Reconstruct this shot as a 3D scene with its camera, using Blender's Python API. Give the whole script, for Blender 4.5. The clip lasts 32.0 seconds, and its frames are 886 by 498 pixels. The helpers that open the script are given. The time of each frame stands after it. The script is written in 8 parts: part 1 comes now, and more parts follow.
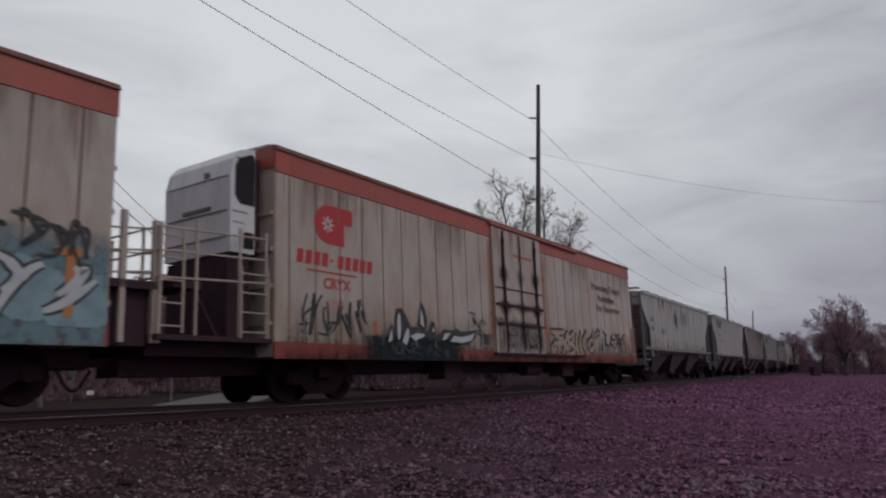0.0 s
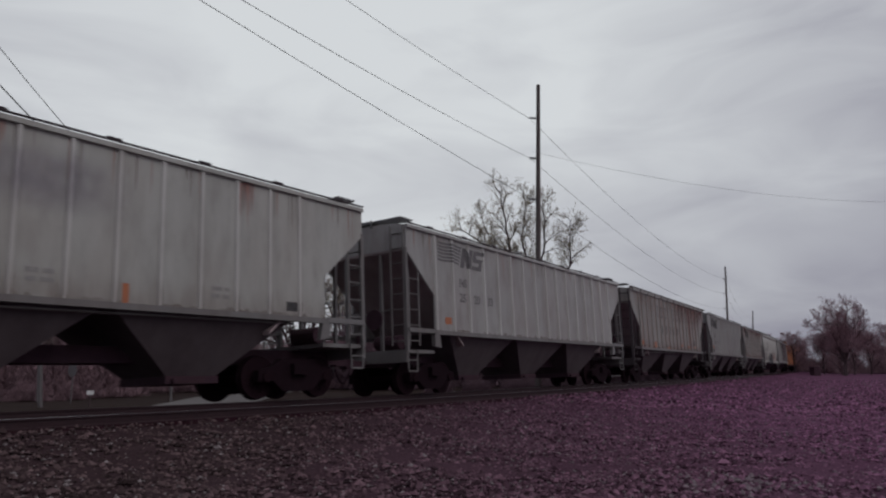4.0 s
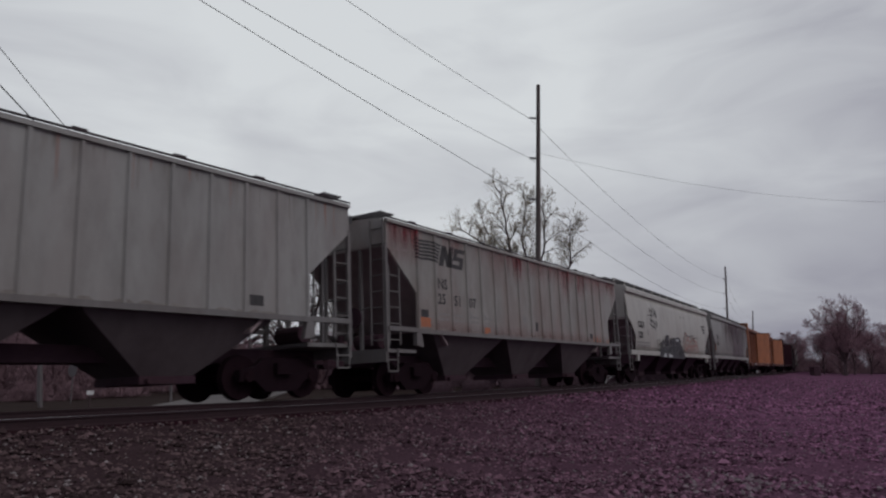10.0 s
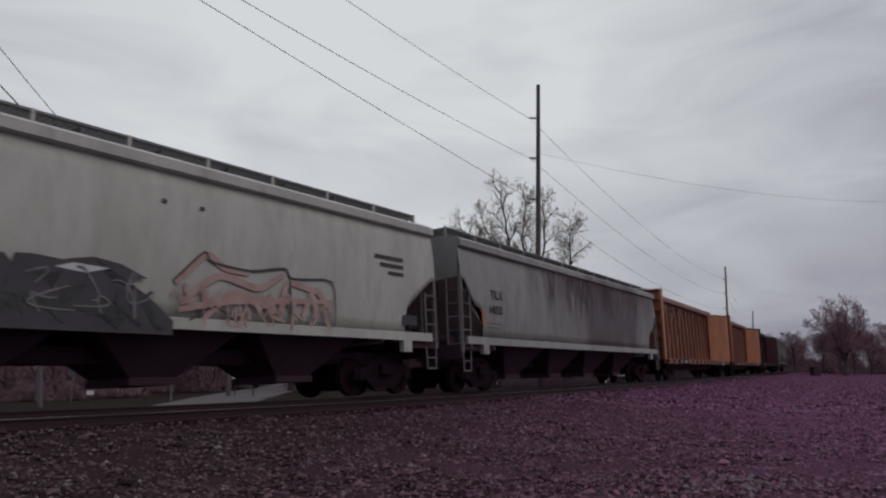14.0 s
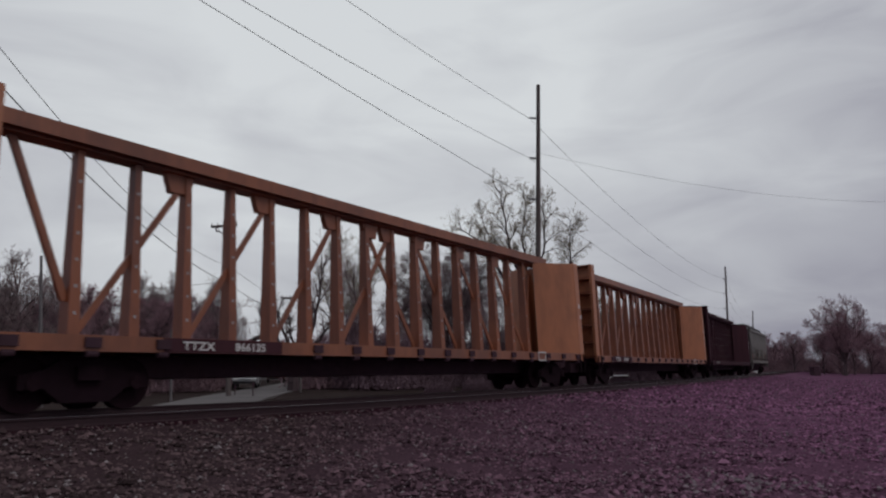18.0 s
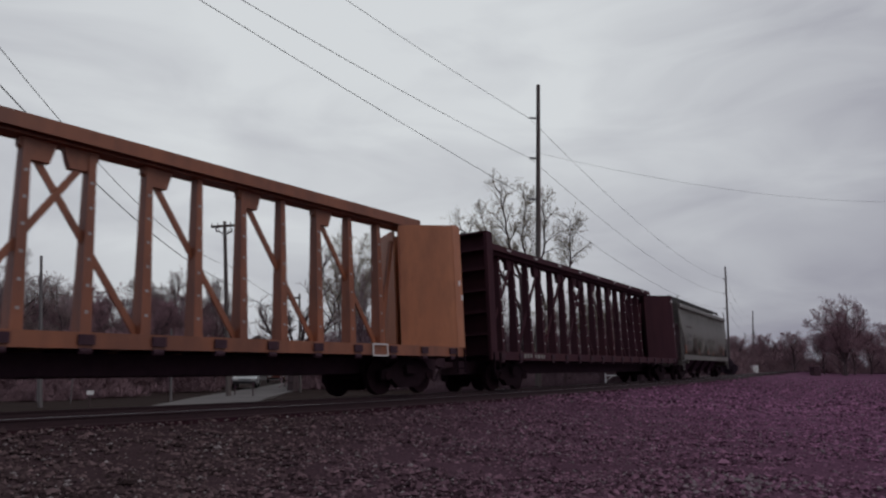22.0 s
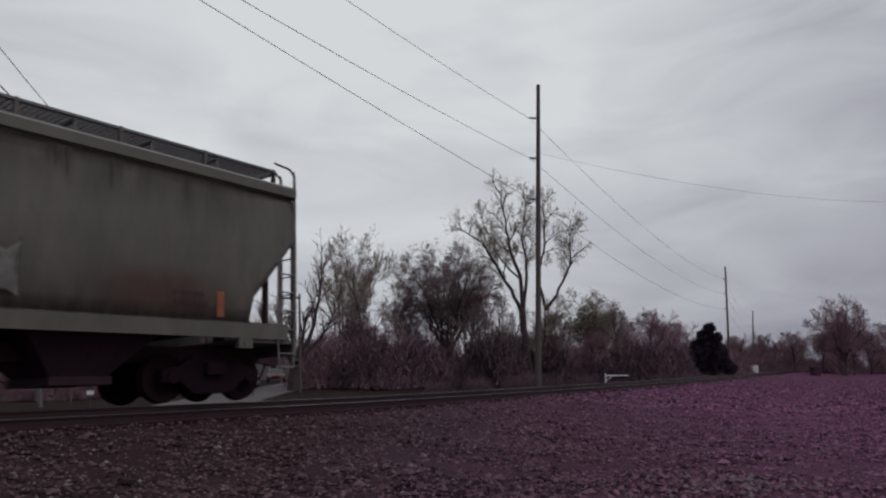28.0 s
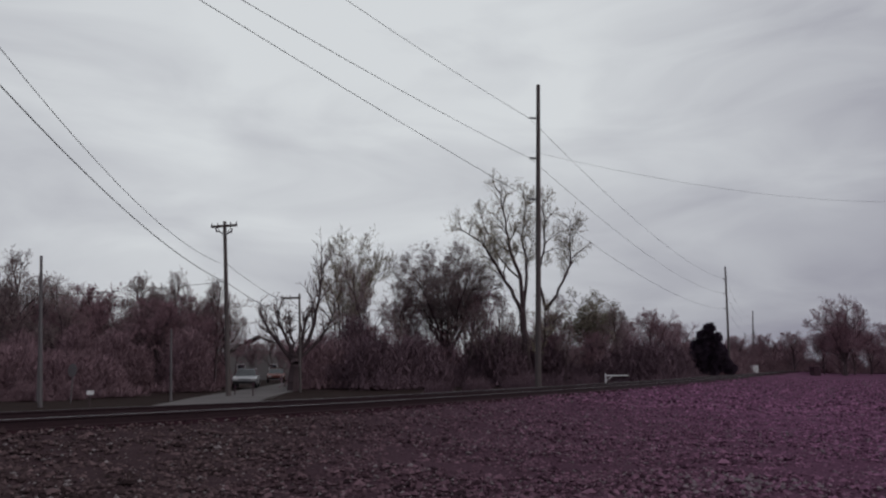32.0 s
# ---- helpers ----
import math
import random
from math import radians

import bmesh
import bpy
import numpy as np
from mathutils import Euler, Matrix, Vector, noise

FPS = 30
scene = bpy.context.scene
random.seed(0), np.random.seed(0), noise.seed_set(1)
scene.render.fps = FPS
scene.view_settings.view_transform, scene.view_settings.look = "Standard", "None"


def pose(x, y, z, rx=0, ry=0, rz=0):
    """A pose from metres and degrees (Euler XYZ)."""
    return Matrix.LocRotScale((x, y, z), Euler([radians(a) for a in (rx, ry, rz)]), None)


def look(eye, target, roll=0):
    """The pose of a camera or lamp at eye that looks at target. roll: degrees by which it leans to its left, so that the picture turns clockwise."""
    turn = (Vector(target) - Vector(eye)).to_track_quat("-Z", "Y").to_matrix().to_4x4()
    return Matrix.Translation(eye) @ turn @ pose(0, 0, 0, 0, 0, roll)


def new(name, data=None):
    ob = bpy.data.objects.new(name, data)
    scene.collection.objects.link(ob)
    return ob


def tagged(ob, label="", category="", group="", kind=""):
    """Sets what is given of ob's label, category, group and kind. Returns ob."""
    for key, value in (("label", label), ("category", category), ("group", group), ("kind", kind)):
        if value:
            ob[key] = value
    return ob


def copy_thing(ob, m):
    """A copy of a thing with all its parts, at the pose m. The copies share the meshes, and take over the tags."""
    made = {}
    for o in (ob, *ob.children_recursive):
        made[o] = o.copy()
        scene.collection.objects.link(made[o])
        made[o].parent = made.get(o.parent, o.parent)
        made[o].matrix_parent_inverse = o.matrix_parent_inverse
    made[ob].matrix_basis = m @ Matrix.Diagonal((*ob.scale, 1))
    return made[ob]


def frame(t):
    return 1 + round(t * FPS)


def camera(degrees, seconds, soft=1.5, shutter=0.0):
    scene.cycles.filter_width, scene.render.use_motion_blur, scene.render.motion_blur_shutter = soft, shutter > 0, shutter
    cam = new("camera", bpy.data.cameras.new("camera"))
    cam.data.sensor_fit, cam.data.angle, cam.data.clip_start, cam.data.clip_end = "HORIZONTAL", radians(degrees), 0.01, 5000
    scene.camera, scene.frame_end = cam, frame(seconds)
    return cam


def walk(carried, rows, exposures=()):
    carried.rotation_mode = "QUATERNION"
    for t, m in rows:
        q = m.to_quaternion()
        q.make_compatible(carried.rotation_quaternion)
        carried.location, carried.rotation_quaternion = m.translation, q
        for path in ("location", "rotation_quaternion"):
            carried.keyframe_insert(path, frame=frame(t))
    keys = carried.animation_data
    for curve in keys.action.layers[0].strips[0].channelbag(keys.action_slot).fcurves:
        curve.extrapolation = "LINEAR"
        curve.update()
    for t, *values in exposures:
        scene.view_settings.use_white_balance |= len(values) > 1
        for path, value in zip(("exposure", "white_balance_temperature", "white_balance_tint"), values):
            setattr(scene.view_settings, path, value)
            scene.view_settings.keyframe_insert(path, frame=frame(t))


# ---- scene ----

# The top of the rails is z = 0; the camera stands beside the line.
cam = camera(64.44, 32.0, soft=2.2, shutter=0.2)
walk(cam, [(0, pose(0, 0, 0.8, 99.52, 0, 0)), (32, pose(0, 0, 0.8, 99.52, 0, 0))],
     exposures=[(0, 0.0, 6500, 13), (32, 0.0, 6500, 13)])

# ---- light: an overcast sky ----
world = bpy.data.worlds.new("overcast")
scene.world = world
world.use_nodes = True


def world_nodes():
    nt = world.node_tree
    nt.nodes.clear()
    n, l = nt.nodes, nt.links
    sky = n.new("ShaderNodeTexSky")
    sky.sky_type, sky.sun_disc = "NISHITA", False
    sky.sun_elevation, sky.sun_rotation = radians(45), radians(125)
    sky.air_density, sky.dust_density, sky.ozone_density = 1.0, 4.0, 1.0
    grey = n.new("ShaderNodeHueSaturation")
    grey.inputs["Saturation"].default_value = 0.25
    l.new(sky.outputs[0], grey.inputs["Color"])
    scaled = n.new("ShaderNodeMix")
    scaled.data_type, scaled.blend_type = "RGBA", "MULTIPLY"
    scaled.inputs[0].default_value = 1.0
    scaled.inputs[7].default_value = (0.1, 0.1, 0.1, 1)
    l.new(grey.outputs[0], scaled.inputs[6])
    co = n.new("ShaderNodeTexCoord")
    mp = n.new("ShaderNodeMapping")
    mp.inputs["Scale"].default_value = (1.0, 1.4, 3.2)
    mp.inputs["Rotation"].default_value = (0.1, 0.25, 0.5)
    l.new(co.outputs["Generated"], mp.inputs[0])
    cloud = n.new("ShaderNodeTexNoise")
    cloud.inputs["Scale"].default_value, cloud.inputs["Detail"].default_value = 3.4, 7.0
    cloud.inputs["Roughness"].default_value, cloud.inputs["Distortion"].default_value = 0.5, 0.6
    l.new(mp.outputs[0], cloud.inputs["Vector"])
    # the cloud deck is thinner, and so brighter, high beyond the track
    side = n.new("ShaderNodeVectorMath")
    side.operation = "DOT_PRODUCT"
    side.inputs[1].default_value = (-0.15, 0.80, 0.55)
    l.new(co.outputs["Generated"], side.inputs[0])
    add = n.new("ShaderNodeMath")
    add.operation = "MULTIPLY_ADD"
    add.inputs[1].default_value, add.inputs[2].default_value = 0.38, -0.19
    l.new(cloud.outputs[0], add.inputs[0])
    tot = n.new("ShaderNodeMath")
    tot.operation = "MULTIPLY_ADD"
    tot.inputs[1].default_value = 1.0
    l.new(side.outputs["Value"], tot.inputs[0])
    l.new(add.outputs[0], tot.inputs[2])
    ramp = n.new("ShaderNodeValToRGB")
    e = ramp.color_ramp.elements
    e[0].position, e[0].color = 0.62, (0.306, 0.312, 0.368, 1)
    e[1].position, e[1].color = 0.98, (0.70, 0.745, 0.757, 1)
    l.new(tot.outputs[0], ramp.inputs[0])
    mix = n.new("ShaderNodeMix")
    mix.data_type = "RGBA"
    mix.inputs[0].default_value = 0.93
    l.new(scaled.outputs[2], mix.inputs[6])
    l.new(ramp.outputs[0], mix.inputs[7])
    bg = n.new("ShaderNodeBackground")
    bg.inputs["Strength"].default_value = 0.95
    l.new(mix.outputs[2], bg.inputs[0])
    out = n.new("ShaderNodeOutputWorld")
    l.new(bg.outputs[0], out.inputs[0])


world_nodes()
sun = new("sun", bpy.data.lights.new("sun", "SUN"))
sun.data.energy, sun.data.angle, sun.data.color = 0.5, radians(30), (1.0, 0.96, 0.92)
sun.matrix_world = look((50, -15, 60), (0, 20, 0))


# ---- materials ----
def mat(name, base, second=None, amount=0.5, scale=3.0, stretch=(1, 1, 1), rough=0.7, metal=0.0, bump=0.0,
        bump_scale=30.0, third=None, third_amount=0.3, third_scale=1.0, third_stretch=(1, 1, 1), third_band=None, vary=0.0, islands=False, spec=0.5, fine=None, fine_amount=0.5):
    """A surface of a base colour with a second tone in fine grain and a third in larger stains."""
    m = bpy.data.materials.new(name)
    m.use_nodes = True
    nt = m.node_tree
    n, l = nt.nodes, nt.links
    p = n["Principled BSDF"]
    p.inputs["Roughness"].default_value, p.inputs["Metallic"].default_value = rough, metal
    p.inputs["Specular IOR Level"].default_value = spec
    co = n.new("ShaderNodeTexCoord")

    def tex(sc, st, detail=5.0, rough_=0.6):
        mp = n.new("ShaderNodeMapping")
        mp.inputs["Scale"].default_value = st
        l.new(co.outputs["Object"], mp.inputs[0])
        t = n.new("ShaderNodeTexNoise")
        t.inputs["Scale"].default_value, t.inputs["Detail"].default_value, t.inputs["Roughness"].default_value = sc, detail, rough_
        l.new(mp.outputs[0], t.inputs["Vector"])
        return t.outputs[0]

    def mixed(a, b, fac, lo, hi, strength, band=None):
        r = n.new("ShaderNodeMapRange")
        r.inputs[1].default_value, r.inputs[2].default_value = lo, hi
        r.inputs[3].default_value, r.inputs[4].default_value = 0.0, strength
        l.new(fac, r.inputs[0])
        x = n.new("ShaderNodeMix")
        x.data_type = "RGBA"
        amount_ = r.outputs[0]
        if band:
            sep = n.new("ShaderNodeSeparateXYZ")
            l.new(co.outputs["Object"], sep.inputs[0])
            for e0, e1 in ((band[0] - 0.5, band[0] + 0.5), (band[1] + 0.5, band[1] - 0.5)):
                w = n.new("ShaderNodeMapRange")
                w.inputs[1].default_value, w.inputs[2].default_value = e0, e1
                l.new(sep.outputs[0], w.inputs[0])
                mu = n.new("ShaderNodeMath")
                mu.operation = "MULTIPLY"
                l.new(amount_, mu.inputs[0])
                l.new(w.outputs[0], mu.inputs[1])
                amount_ = mu.outputs[0]
        l.new(amount_, x.inputs[0])
        if isinstance(a, tuple):
            x.inputs[6].default_value = (*a, 1)
        else:
            l.new(a, x.inputs[6])
        x.inputs[7].default_value = (*b, 1)
        return x.outputs[2]

    col = base
    if second:
        col = mixed(col, second, tex(scale, stretch), 0.38, 0.68, amount)
    if third:
        if third_band:
            col = mixed(col, third, tex(third_scale, third_stretch), 0.25, 0.55, third_amount, third_band)
        else:
            col = mixed(col, third, tex(third_scale, third_stretch), 0.45, 0.72, third_amount)
    if fine:
        col = mixed(col, fine, tex(2.6, (1.3, 1.3, 0.45), 8.0), 0.46, 0.74, fine_amount)
    if vary:
        if islands:
            g = n.new("ShaderNodeNewGeometry")
            src = g.outputs["Random Per Island"]
        else:
            g = n.new("ShaderNodeObjectInfo")
            src = g.outputs["Random"]
        r = n.new("ShaderNodeMapRange")
        r.inputs[3].default_value, r.inputs[4].default_value = 1 - vary, 1 + vary
        l.new(src, r.inputs[0])
        h = n.new("ShaderNodeHueSaturation")
        l.new(r.outputs[0], h.inputs["Value"])
        if isinstance(col, tuple):
            h.inputs["Color"].default_value = (*col, 1)
        else:
            l.new(col, h.inputs["Color"])
        col = h.outputs[0]
    if isinstance(col, tuple):
        p.inputs["Base Color"].default_value = (*col, 1)
    else:
        l.new(col, p.inputs["Base Color"])
    if bump:
        b = n.new("ShaderNodeBump")
        b.inputs["Strength"].default_value, b.inputs["Distance"].default_value = bump, 0.02
        l.new(tex(bump_scale, (1, 1, 1)), b.inputs["Height"])
        l.new(b.outputs[0], p.inputs["Normal"])
    return m


def car_paint(name, base, dirt, rust, dirt_amount=0.6, rust_amount=0.3, rough=0.44, band=None):
    """Weathered paint on a railway car: upright dirt streaks and rust blotches."""
    return mat(name, base, dirt, dirt_amount, 1.6, (1.0, 1.0, 0.22), rough, 0.0, 0.15, 14.0,
               rust, rust_amount, 0.9, (0.8, 0.8, 0.35), third_band=band, fine=tuple(0.55 * d + 0.45 * r * 0.6 for d, r in zip(dirt, rust)))


M = {}
M["grey_paint"] = car_paint("pale_grey_paint", (0.43, 0.435, 0.405), (0.30, 0.30, 0.275), (0.29, 0.25, 0.215), 0.6, 0.45)
# the grey car paint made lighter: light on the ribs put into colour
M["rib_lit"] = car_paint("lit_rib_paint", (0.56, 0.56, 0.53), (0.42, 0.415, 0.39), (0.36, 0.31, 0.28), 0.5, 0.35)
M["logo_grey"] = car_paint("weathered_grey_paint", (0.33, 0.33, 0.315), (0.215, 0.21, 0.197), (0.23, 0.185, 0.168), 0.6, 0.45)
M["grey_paint_b"] = car_paint("light_grey_paint", (0.37, 0.37, 0.355), (0.23, 0.22, 0.205), (0.25, 0.19, 0.175), 0.55, 0.4)
M["rusty_paint"] = car_paint("rust_stained_grey_paint", (0.315, 0.308, 0.285), (0.195, 0.185, 0.165), (0.22, 0.14, 0.118), 0.65, 0.6)
M["cream_paint"] = car_paint("cream_paint", (0.50, 0.50, 0.455), (0.34, 0.335, 0.30), (0.33, 0.30, 0.265), 0.5, 0.45)
M["stained_paint"] = car_paint("dark_streaked_grey_paint", (0.30, 0.30, 0.28), (0.195, 0.19, 0.175), (0.085, 0.060, 0.072), 0.55, 0.85, band=(0.1, 6.9))
M["tan_paint"] = car_paint("dull_tan_grey_paint", (0.130, 0.124, 0.102), (0.086, 0.081, 0.068), (0.066, 0.055, 0.047), 0.55, 0.5)
M["white_paint"] = car_paint("grimy_white_paint", (0.51, 0.455, 0.395), (0.385, 0.33, 0.275), (0.36, 0.195, 0.115), 0.55, 0.6)
M["unit_white"] = car_paint("unit_white_paint", (0.74, 0.75, 0.75), (0.60, 0.60, 0.59), (0.5, 0.49, 0.47), 0.4, 0.2, 0.4)
M["red_paint"] = car_paint("faded_red_paint", (0.45, 0.100, 0.070), (0.33, 0.085, 0.065), (0.26, 0.10, 0.07), 0.5, 0.35)
M["grimy_red"] = car_paint("grimy_dark_red_paint", (0.36, 0.070, 0.048), (0.22, 0.050, 0.040), (0.10, 0.036, 0.034), 0.6, 0.6)
M["faded_red_ink"] = mat("faded_red_ink", (0.50, 0.22, 0.19), (0.52, 0.36, 0.31), 0.6, 6.0, rough=0.6)
M["logo_red"] = mat("logo_red", (0.50, 0.035, 0.035), (0.36, 0.05, 0.05), 0.5, 6.0, rough=0.5)
M["yellow_paint"] = car_paint("weathered_orange_yellow_paint", (0.28, 0.098, 0.047), (0.18, 0.064, 0.037), (0.092, 0.036, 0.028), 0.65, 0.6)
M["yellow_panel"] = car_paint("faded_yellow_panel_paint", (0.455, 0.178, 0.084), (0.325, 0.124, 0.061), (0.20, 0.080, 0.050), 0.55, 0.5)
M["brown_paint"] = mat("dark_brown_paint", (0.056, 0.022, 0.030), (0.034, 0.015, 0.021), 0.5, 2.2, (1, 1, 0.12), 0.75, 0.0, 0.15, 14.0, (0.085, 0.032, 0.032), 0.4, 0.9, (0.8, 0.8, 0.35), spec=0.12)
M["dark"] = mat("grimy_dark_steel", (0.062, 0.033, 0.045), (0.038, 0.020, 0.029), 0.6, 5.0, rough=0.85, bump=0.3, bump_scale=25, spec=0.2,
                third=(0.05, 0.024, 0.022), third_amount=0.4, third_scale=1.6)
M["truck"] = mat("greasy_truck_casting", (0.018, 0.009, 0.013), (0.011, 0.006, 0.008), 0.6, 5.0, rough=0.9, bump=0.3, bump_scale=25, spec=0.08)
# hopper bays, set darker than the car sides
M["bay_dark"] = mat("dark_brown_bay", (0.064, 0.036, 0.050), (0.042, 0.023, 0.033), 0.6, 3.0, (1, 1, 0.4), 0.9, spec=0.05)
M["bay_grey"] = mat("dark_hopper_sheet", (0.100, 0.080, 0.085), (0.068, 0.052, 0.058), 0.7, 2.5, (1, 1, 0.3), 0.8, third=(0.050, 0.030, 0.036), third_amount=0.5, third_scale=0.8)
M["hopper_grey"] = mat("grimy_hopper_grey", (0.060, 0.048, 0.052), (0.034, 0.025, 0.029), 0.7, 2.5, (1, 1, 0.3), 0.8, third=(0.022, 0.014, 0.018),
                       third_amount=0.7, third_scale=0.8)
M["steel"] = mat("galvanised_steel", (0.36, 0.36, 0.36), (0.24, 0.23, 0.22), 0.5, 8.0, rough=0.5, metal=0.6)
M["scrawl"] = mat("worn_brown_spray_paint", (0.085, 0.062, 0.060), (0.15, 0.135, 0.12), 0.7, 6.0, (1, 1, 0.5), 0.8)
M["grate"] = mat("roofwalk_steel", (0.19, 0.19, 0.19), (0.11, 0.105, 0.10), 0.6, 9.0, rough=0.6, metal=0.4)
M["rail_steel"] = mat("rail_steel", (0.040, 0.018, 0.022), (0.024, 0.011, 0.015), 0.6, 12.0, rough=0.7, metal=0.3)
M["rail_top"] = mat("worn_rail_head", (0.26, 0.25, 0.26), (0.16, 0.15, 0.155), 0.5, 20.0, rough=0.28, metal=1.0)
M["rusty_rail"] = mat("worn_red_rail_paint", (0.30, 0.13, 0.10), (0.40, 0.30, 0.25), 0.7, 5.0, rough=0.8)
M["slope_grey"] = mat("dusty_brown_slope_sheet", (0.37, 0.30, 0.30), (0.26, 0.20, 0.205), 0.7, 2.0, (1, 1, 0.4), 0.85, third=(0.19, 0.125, 0.125), third_amount=0.5)
M["wheel"] = mat("wheel_steel", (0.022, 0.011, 0.015), (0.014, 0.008, 0.010), 0.5, 10.0, rough=0.9, spec=0.05)
M["wood_tie"] = mat("creosoted_wood", (0.034, 0.016, 0.020), (0.020, 0.010, 0.013), 0.6, 9.0, (0.3, 3, 3), 0.9, bump=0.4, bump_scale=18, vary=0.3, spec=0.04)
M["pole_wood"] = mat("weathered_pole_wood", (0.12, 0.10, 0.095), (0.065, 0.055, 0.053), 0.6, 7.0, (5, 5, 0.3), 0.9, bump=0.3, bump_scale=20)
M["pole_grey"] = mat("grey_metal_post", (0.16, 0.148, 0.15), (0.11, 0.10, 0.10), 0.5, 4.0, rough=0.55, metal=0.3)
M["wire"] = mat("black_wire", (0.03, 0.03, 0.033), rough=0.6)
M["ceramic"] = mat("insulator_grey", (0.16, 0.15, 0.16), rough=0.35)
M["seam"] = mat("grimy_panel_joint", (0.17, 0.105, 0.075), (0.30, 0.21, 0.155), 0.6, 3.0, (1, 1, 0.4), 0.85)
# rust streaks, and the shade painted beside ribs
M["rust_drip_rib_shade"] = mat("red_rust_rib_shade", (0.30, 0.165, 0.14), (0.37, 0.28, 0.245), 0.7, 3.0, (1, 1, 0.3), 0.85)
# grime, and the shade painted low on the refrigerator cars
M["grime_shade"] = mat("sooty_grime_shade", (0.20, 0.178, 0.162), (0.30, 0.28, 0.26), 0.8, 3.0, (1, 1, 0.4), 0.9)
M["rust_scar"] = mat("dark_red_rust_stain", (0.25, 0.10, 0.085), (0.34, 0.21, 0.18), 0.7, 3.0, (1, 1, 0.3), 0.85)
M["tan_dirt"] = mat("brown_dirt", (0.10, 0.085, 0.075), (0.14, 0.125, 0.11), 0.7, 3.0, (1, 1, 0.3), 0.85)
M["ladder_grey"] = car_paint("dull_grey_ladder_paint", (0.19, 0.185, 0.18), (0.12, 0.112, 0.108), (0.14, 0.10, 0.085), 0.5, 0.4)
M["soot"] = mat("soot", (0.17, 0.165, 0.165), (0.30, 0.295, 0.285), 0.7, 4.0, (1, 1, 0.4), 0.9)
M["black_ink"] = mat("black_stencil_paint", (0.035, 0.034, 0.036), (0.09, 0.085, 0.08), 0.5, 12.0, rough=0.65)
M["white_ink"] = mat("white_stencil_paint", (0.62, 0.62, 0.60), (0.42, 0.41, 0.39), 0.5, 12.0, rough=0.65)
M["faded_ink"] = mat("faded_black_stencil", (0.12, 0.115, 0.12), (0.22, 0.215, 0.21), 0.6, 9.0, rough=0.7)
M["grey_ink"] = mat("faded_grey_stencil", (0.24, 0.235, 0.225), (0.36, 0.35, 0.33), 0.6, 12.0, rough=0.7)
M["orange_ink"] = mat("orange_reflector", (0.46, 0.155, 0.065), (0.30, 0.12, 0.07), 0.5, 10.0, rough=0.5)
M["tag_black"] = mat("black_spray_paint", (0.030, 0.032, 0.034), (0.07, 0.07, 0.07), 0.5, 5.0, rough=0.6)
M["tag_dark"] = mat("dark_grey_spray_paint", (0.062, 0.058, 0.066), (0.035, 0.034, 0.038), 0.7, 2.0, rough=0.65)
M["tag_white"] = mat("white_spray_paint", (0.55, 0.58, 0.58), (0.40, 0.43, 0.44), 0.5, 4.0, rough=0.6)
M["hopper_pale"] = mat("grey_spray_paint", (0.20, 0.20, 0.20), (0.12, 0.12, 0.125), 0.6, 3.0, rough=0.7)
M["tag_pale"] = mat("faded_pale_spray_paint", (0.27, 0.27, 0.25), (0.13, 0.122, 0.108), 0.9, 4.5, rough=0.7, third=(0.10, 0.09, 0.08), third_amount=0.6, third_scale=2.2)
M["tag_teal"] = mat("dark_blue_green_spray_paint", (0.055, 0.072, 0.076), (0.030, 0.034, 0.037), 0.8, 2.5, rough=0.6)
M["tag_blue"] = mat("pale_blue_spray_paint", (0.25, 0.38, 0.42), (0.14, 0.20, 0.22), 0.6, 2.5, rough=0.6)
M["tag_orange"] = mat("orange_spray_paint", (0.50, 0.20, 0.06), (0.4, 0.22, 0.12), 0.6, 4.0, rough=0.6)
M["tag_tan"] = mat("tan_spray_paint", (0.42, 0.33, 0.25), (0.46, 0.28, 0.14), 0.6, 1.6, rough=0.65)
M["tag_pink"] = mat("dull_red_spray_paint", (0.38, 0.23, 0.205), (0.50, 0.42, 0.37), 0.6, 2.5, rough=0.7)
M["tag_brown"] = mat("pale_brown_spray_paint", (0.36, 0.26, 0.21), (0.44, 0.38, 0.33), 0.7, 3.0, rough=0.7)
M["ballast"] = mat("crushed_stone_ground", (0.061, 0.038, 0.042), (0.027, 0.016, 0.019), 0.9, 16.0, rough=0.95, bump=1.0, bump_scale=14.0,
                   third=(0.070, 0.045, 0.049), third_amount=0.55, third_scale=0.35, spec=0.04)
M["oily"] = mat("oil_stained_track_bed", (0.034, 0.0105, 0.018), (0.018, 0.006, 0.010), 0.9, 14.0, rough=0.95, bump=0.8, bump_scale=14.0,
                third=(0.034, 0.018, 0.016), third_amount=0.5, third_scale=0.6, spec=0.04)
M["stones"] = mat("crushed_stone", (0.103, 0.071, 0.072), (0.049, 0.033, 0.035), 0.6, 7.0, rough=0.9, vary=0.75, islands=True, spec=0.04)
M["pale_stones"] = mat("pale_limestone", (0.24, 0.21, 0.21), (0.16, 0.14, 0.14), 0.6, 9.0, rough=0.9, vary=0.25, islands=True, spec=0.04)
M["grass"] = mat("dead_winter_grass", (0.036, 0.024, 0.022), (0.022, 0.016, 0.014), 0.8, 2.0, rough=0.95, bump=0.7, bump_scale=6.0,
                 third=(0.032, 0.023, 0.020), third_amount=0.6, third_scale=0.12, spec=0.04)
M["road"] = mat("pale_concrete_road", (0.165, 0.155, 0.15), (0.12, 0.112, 0.11), 0.5, 1.5, rough=0.9, third=(0.09, 0.085, 0.085), third_amount=0.5, third_scale=0.3, spec=0.04)
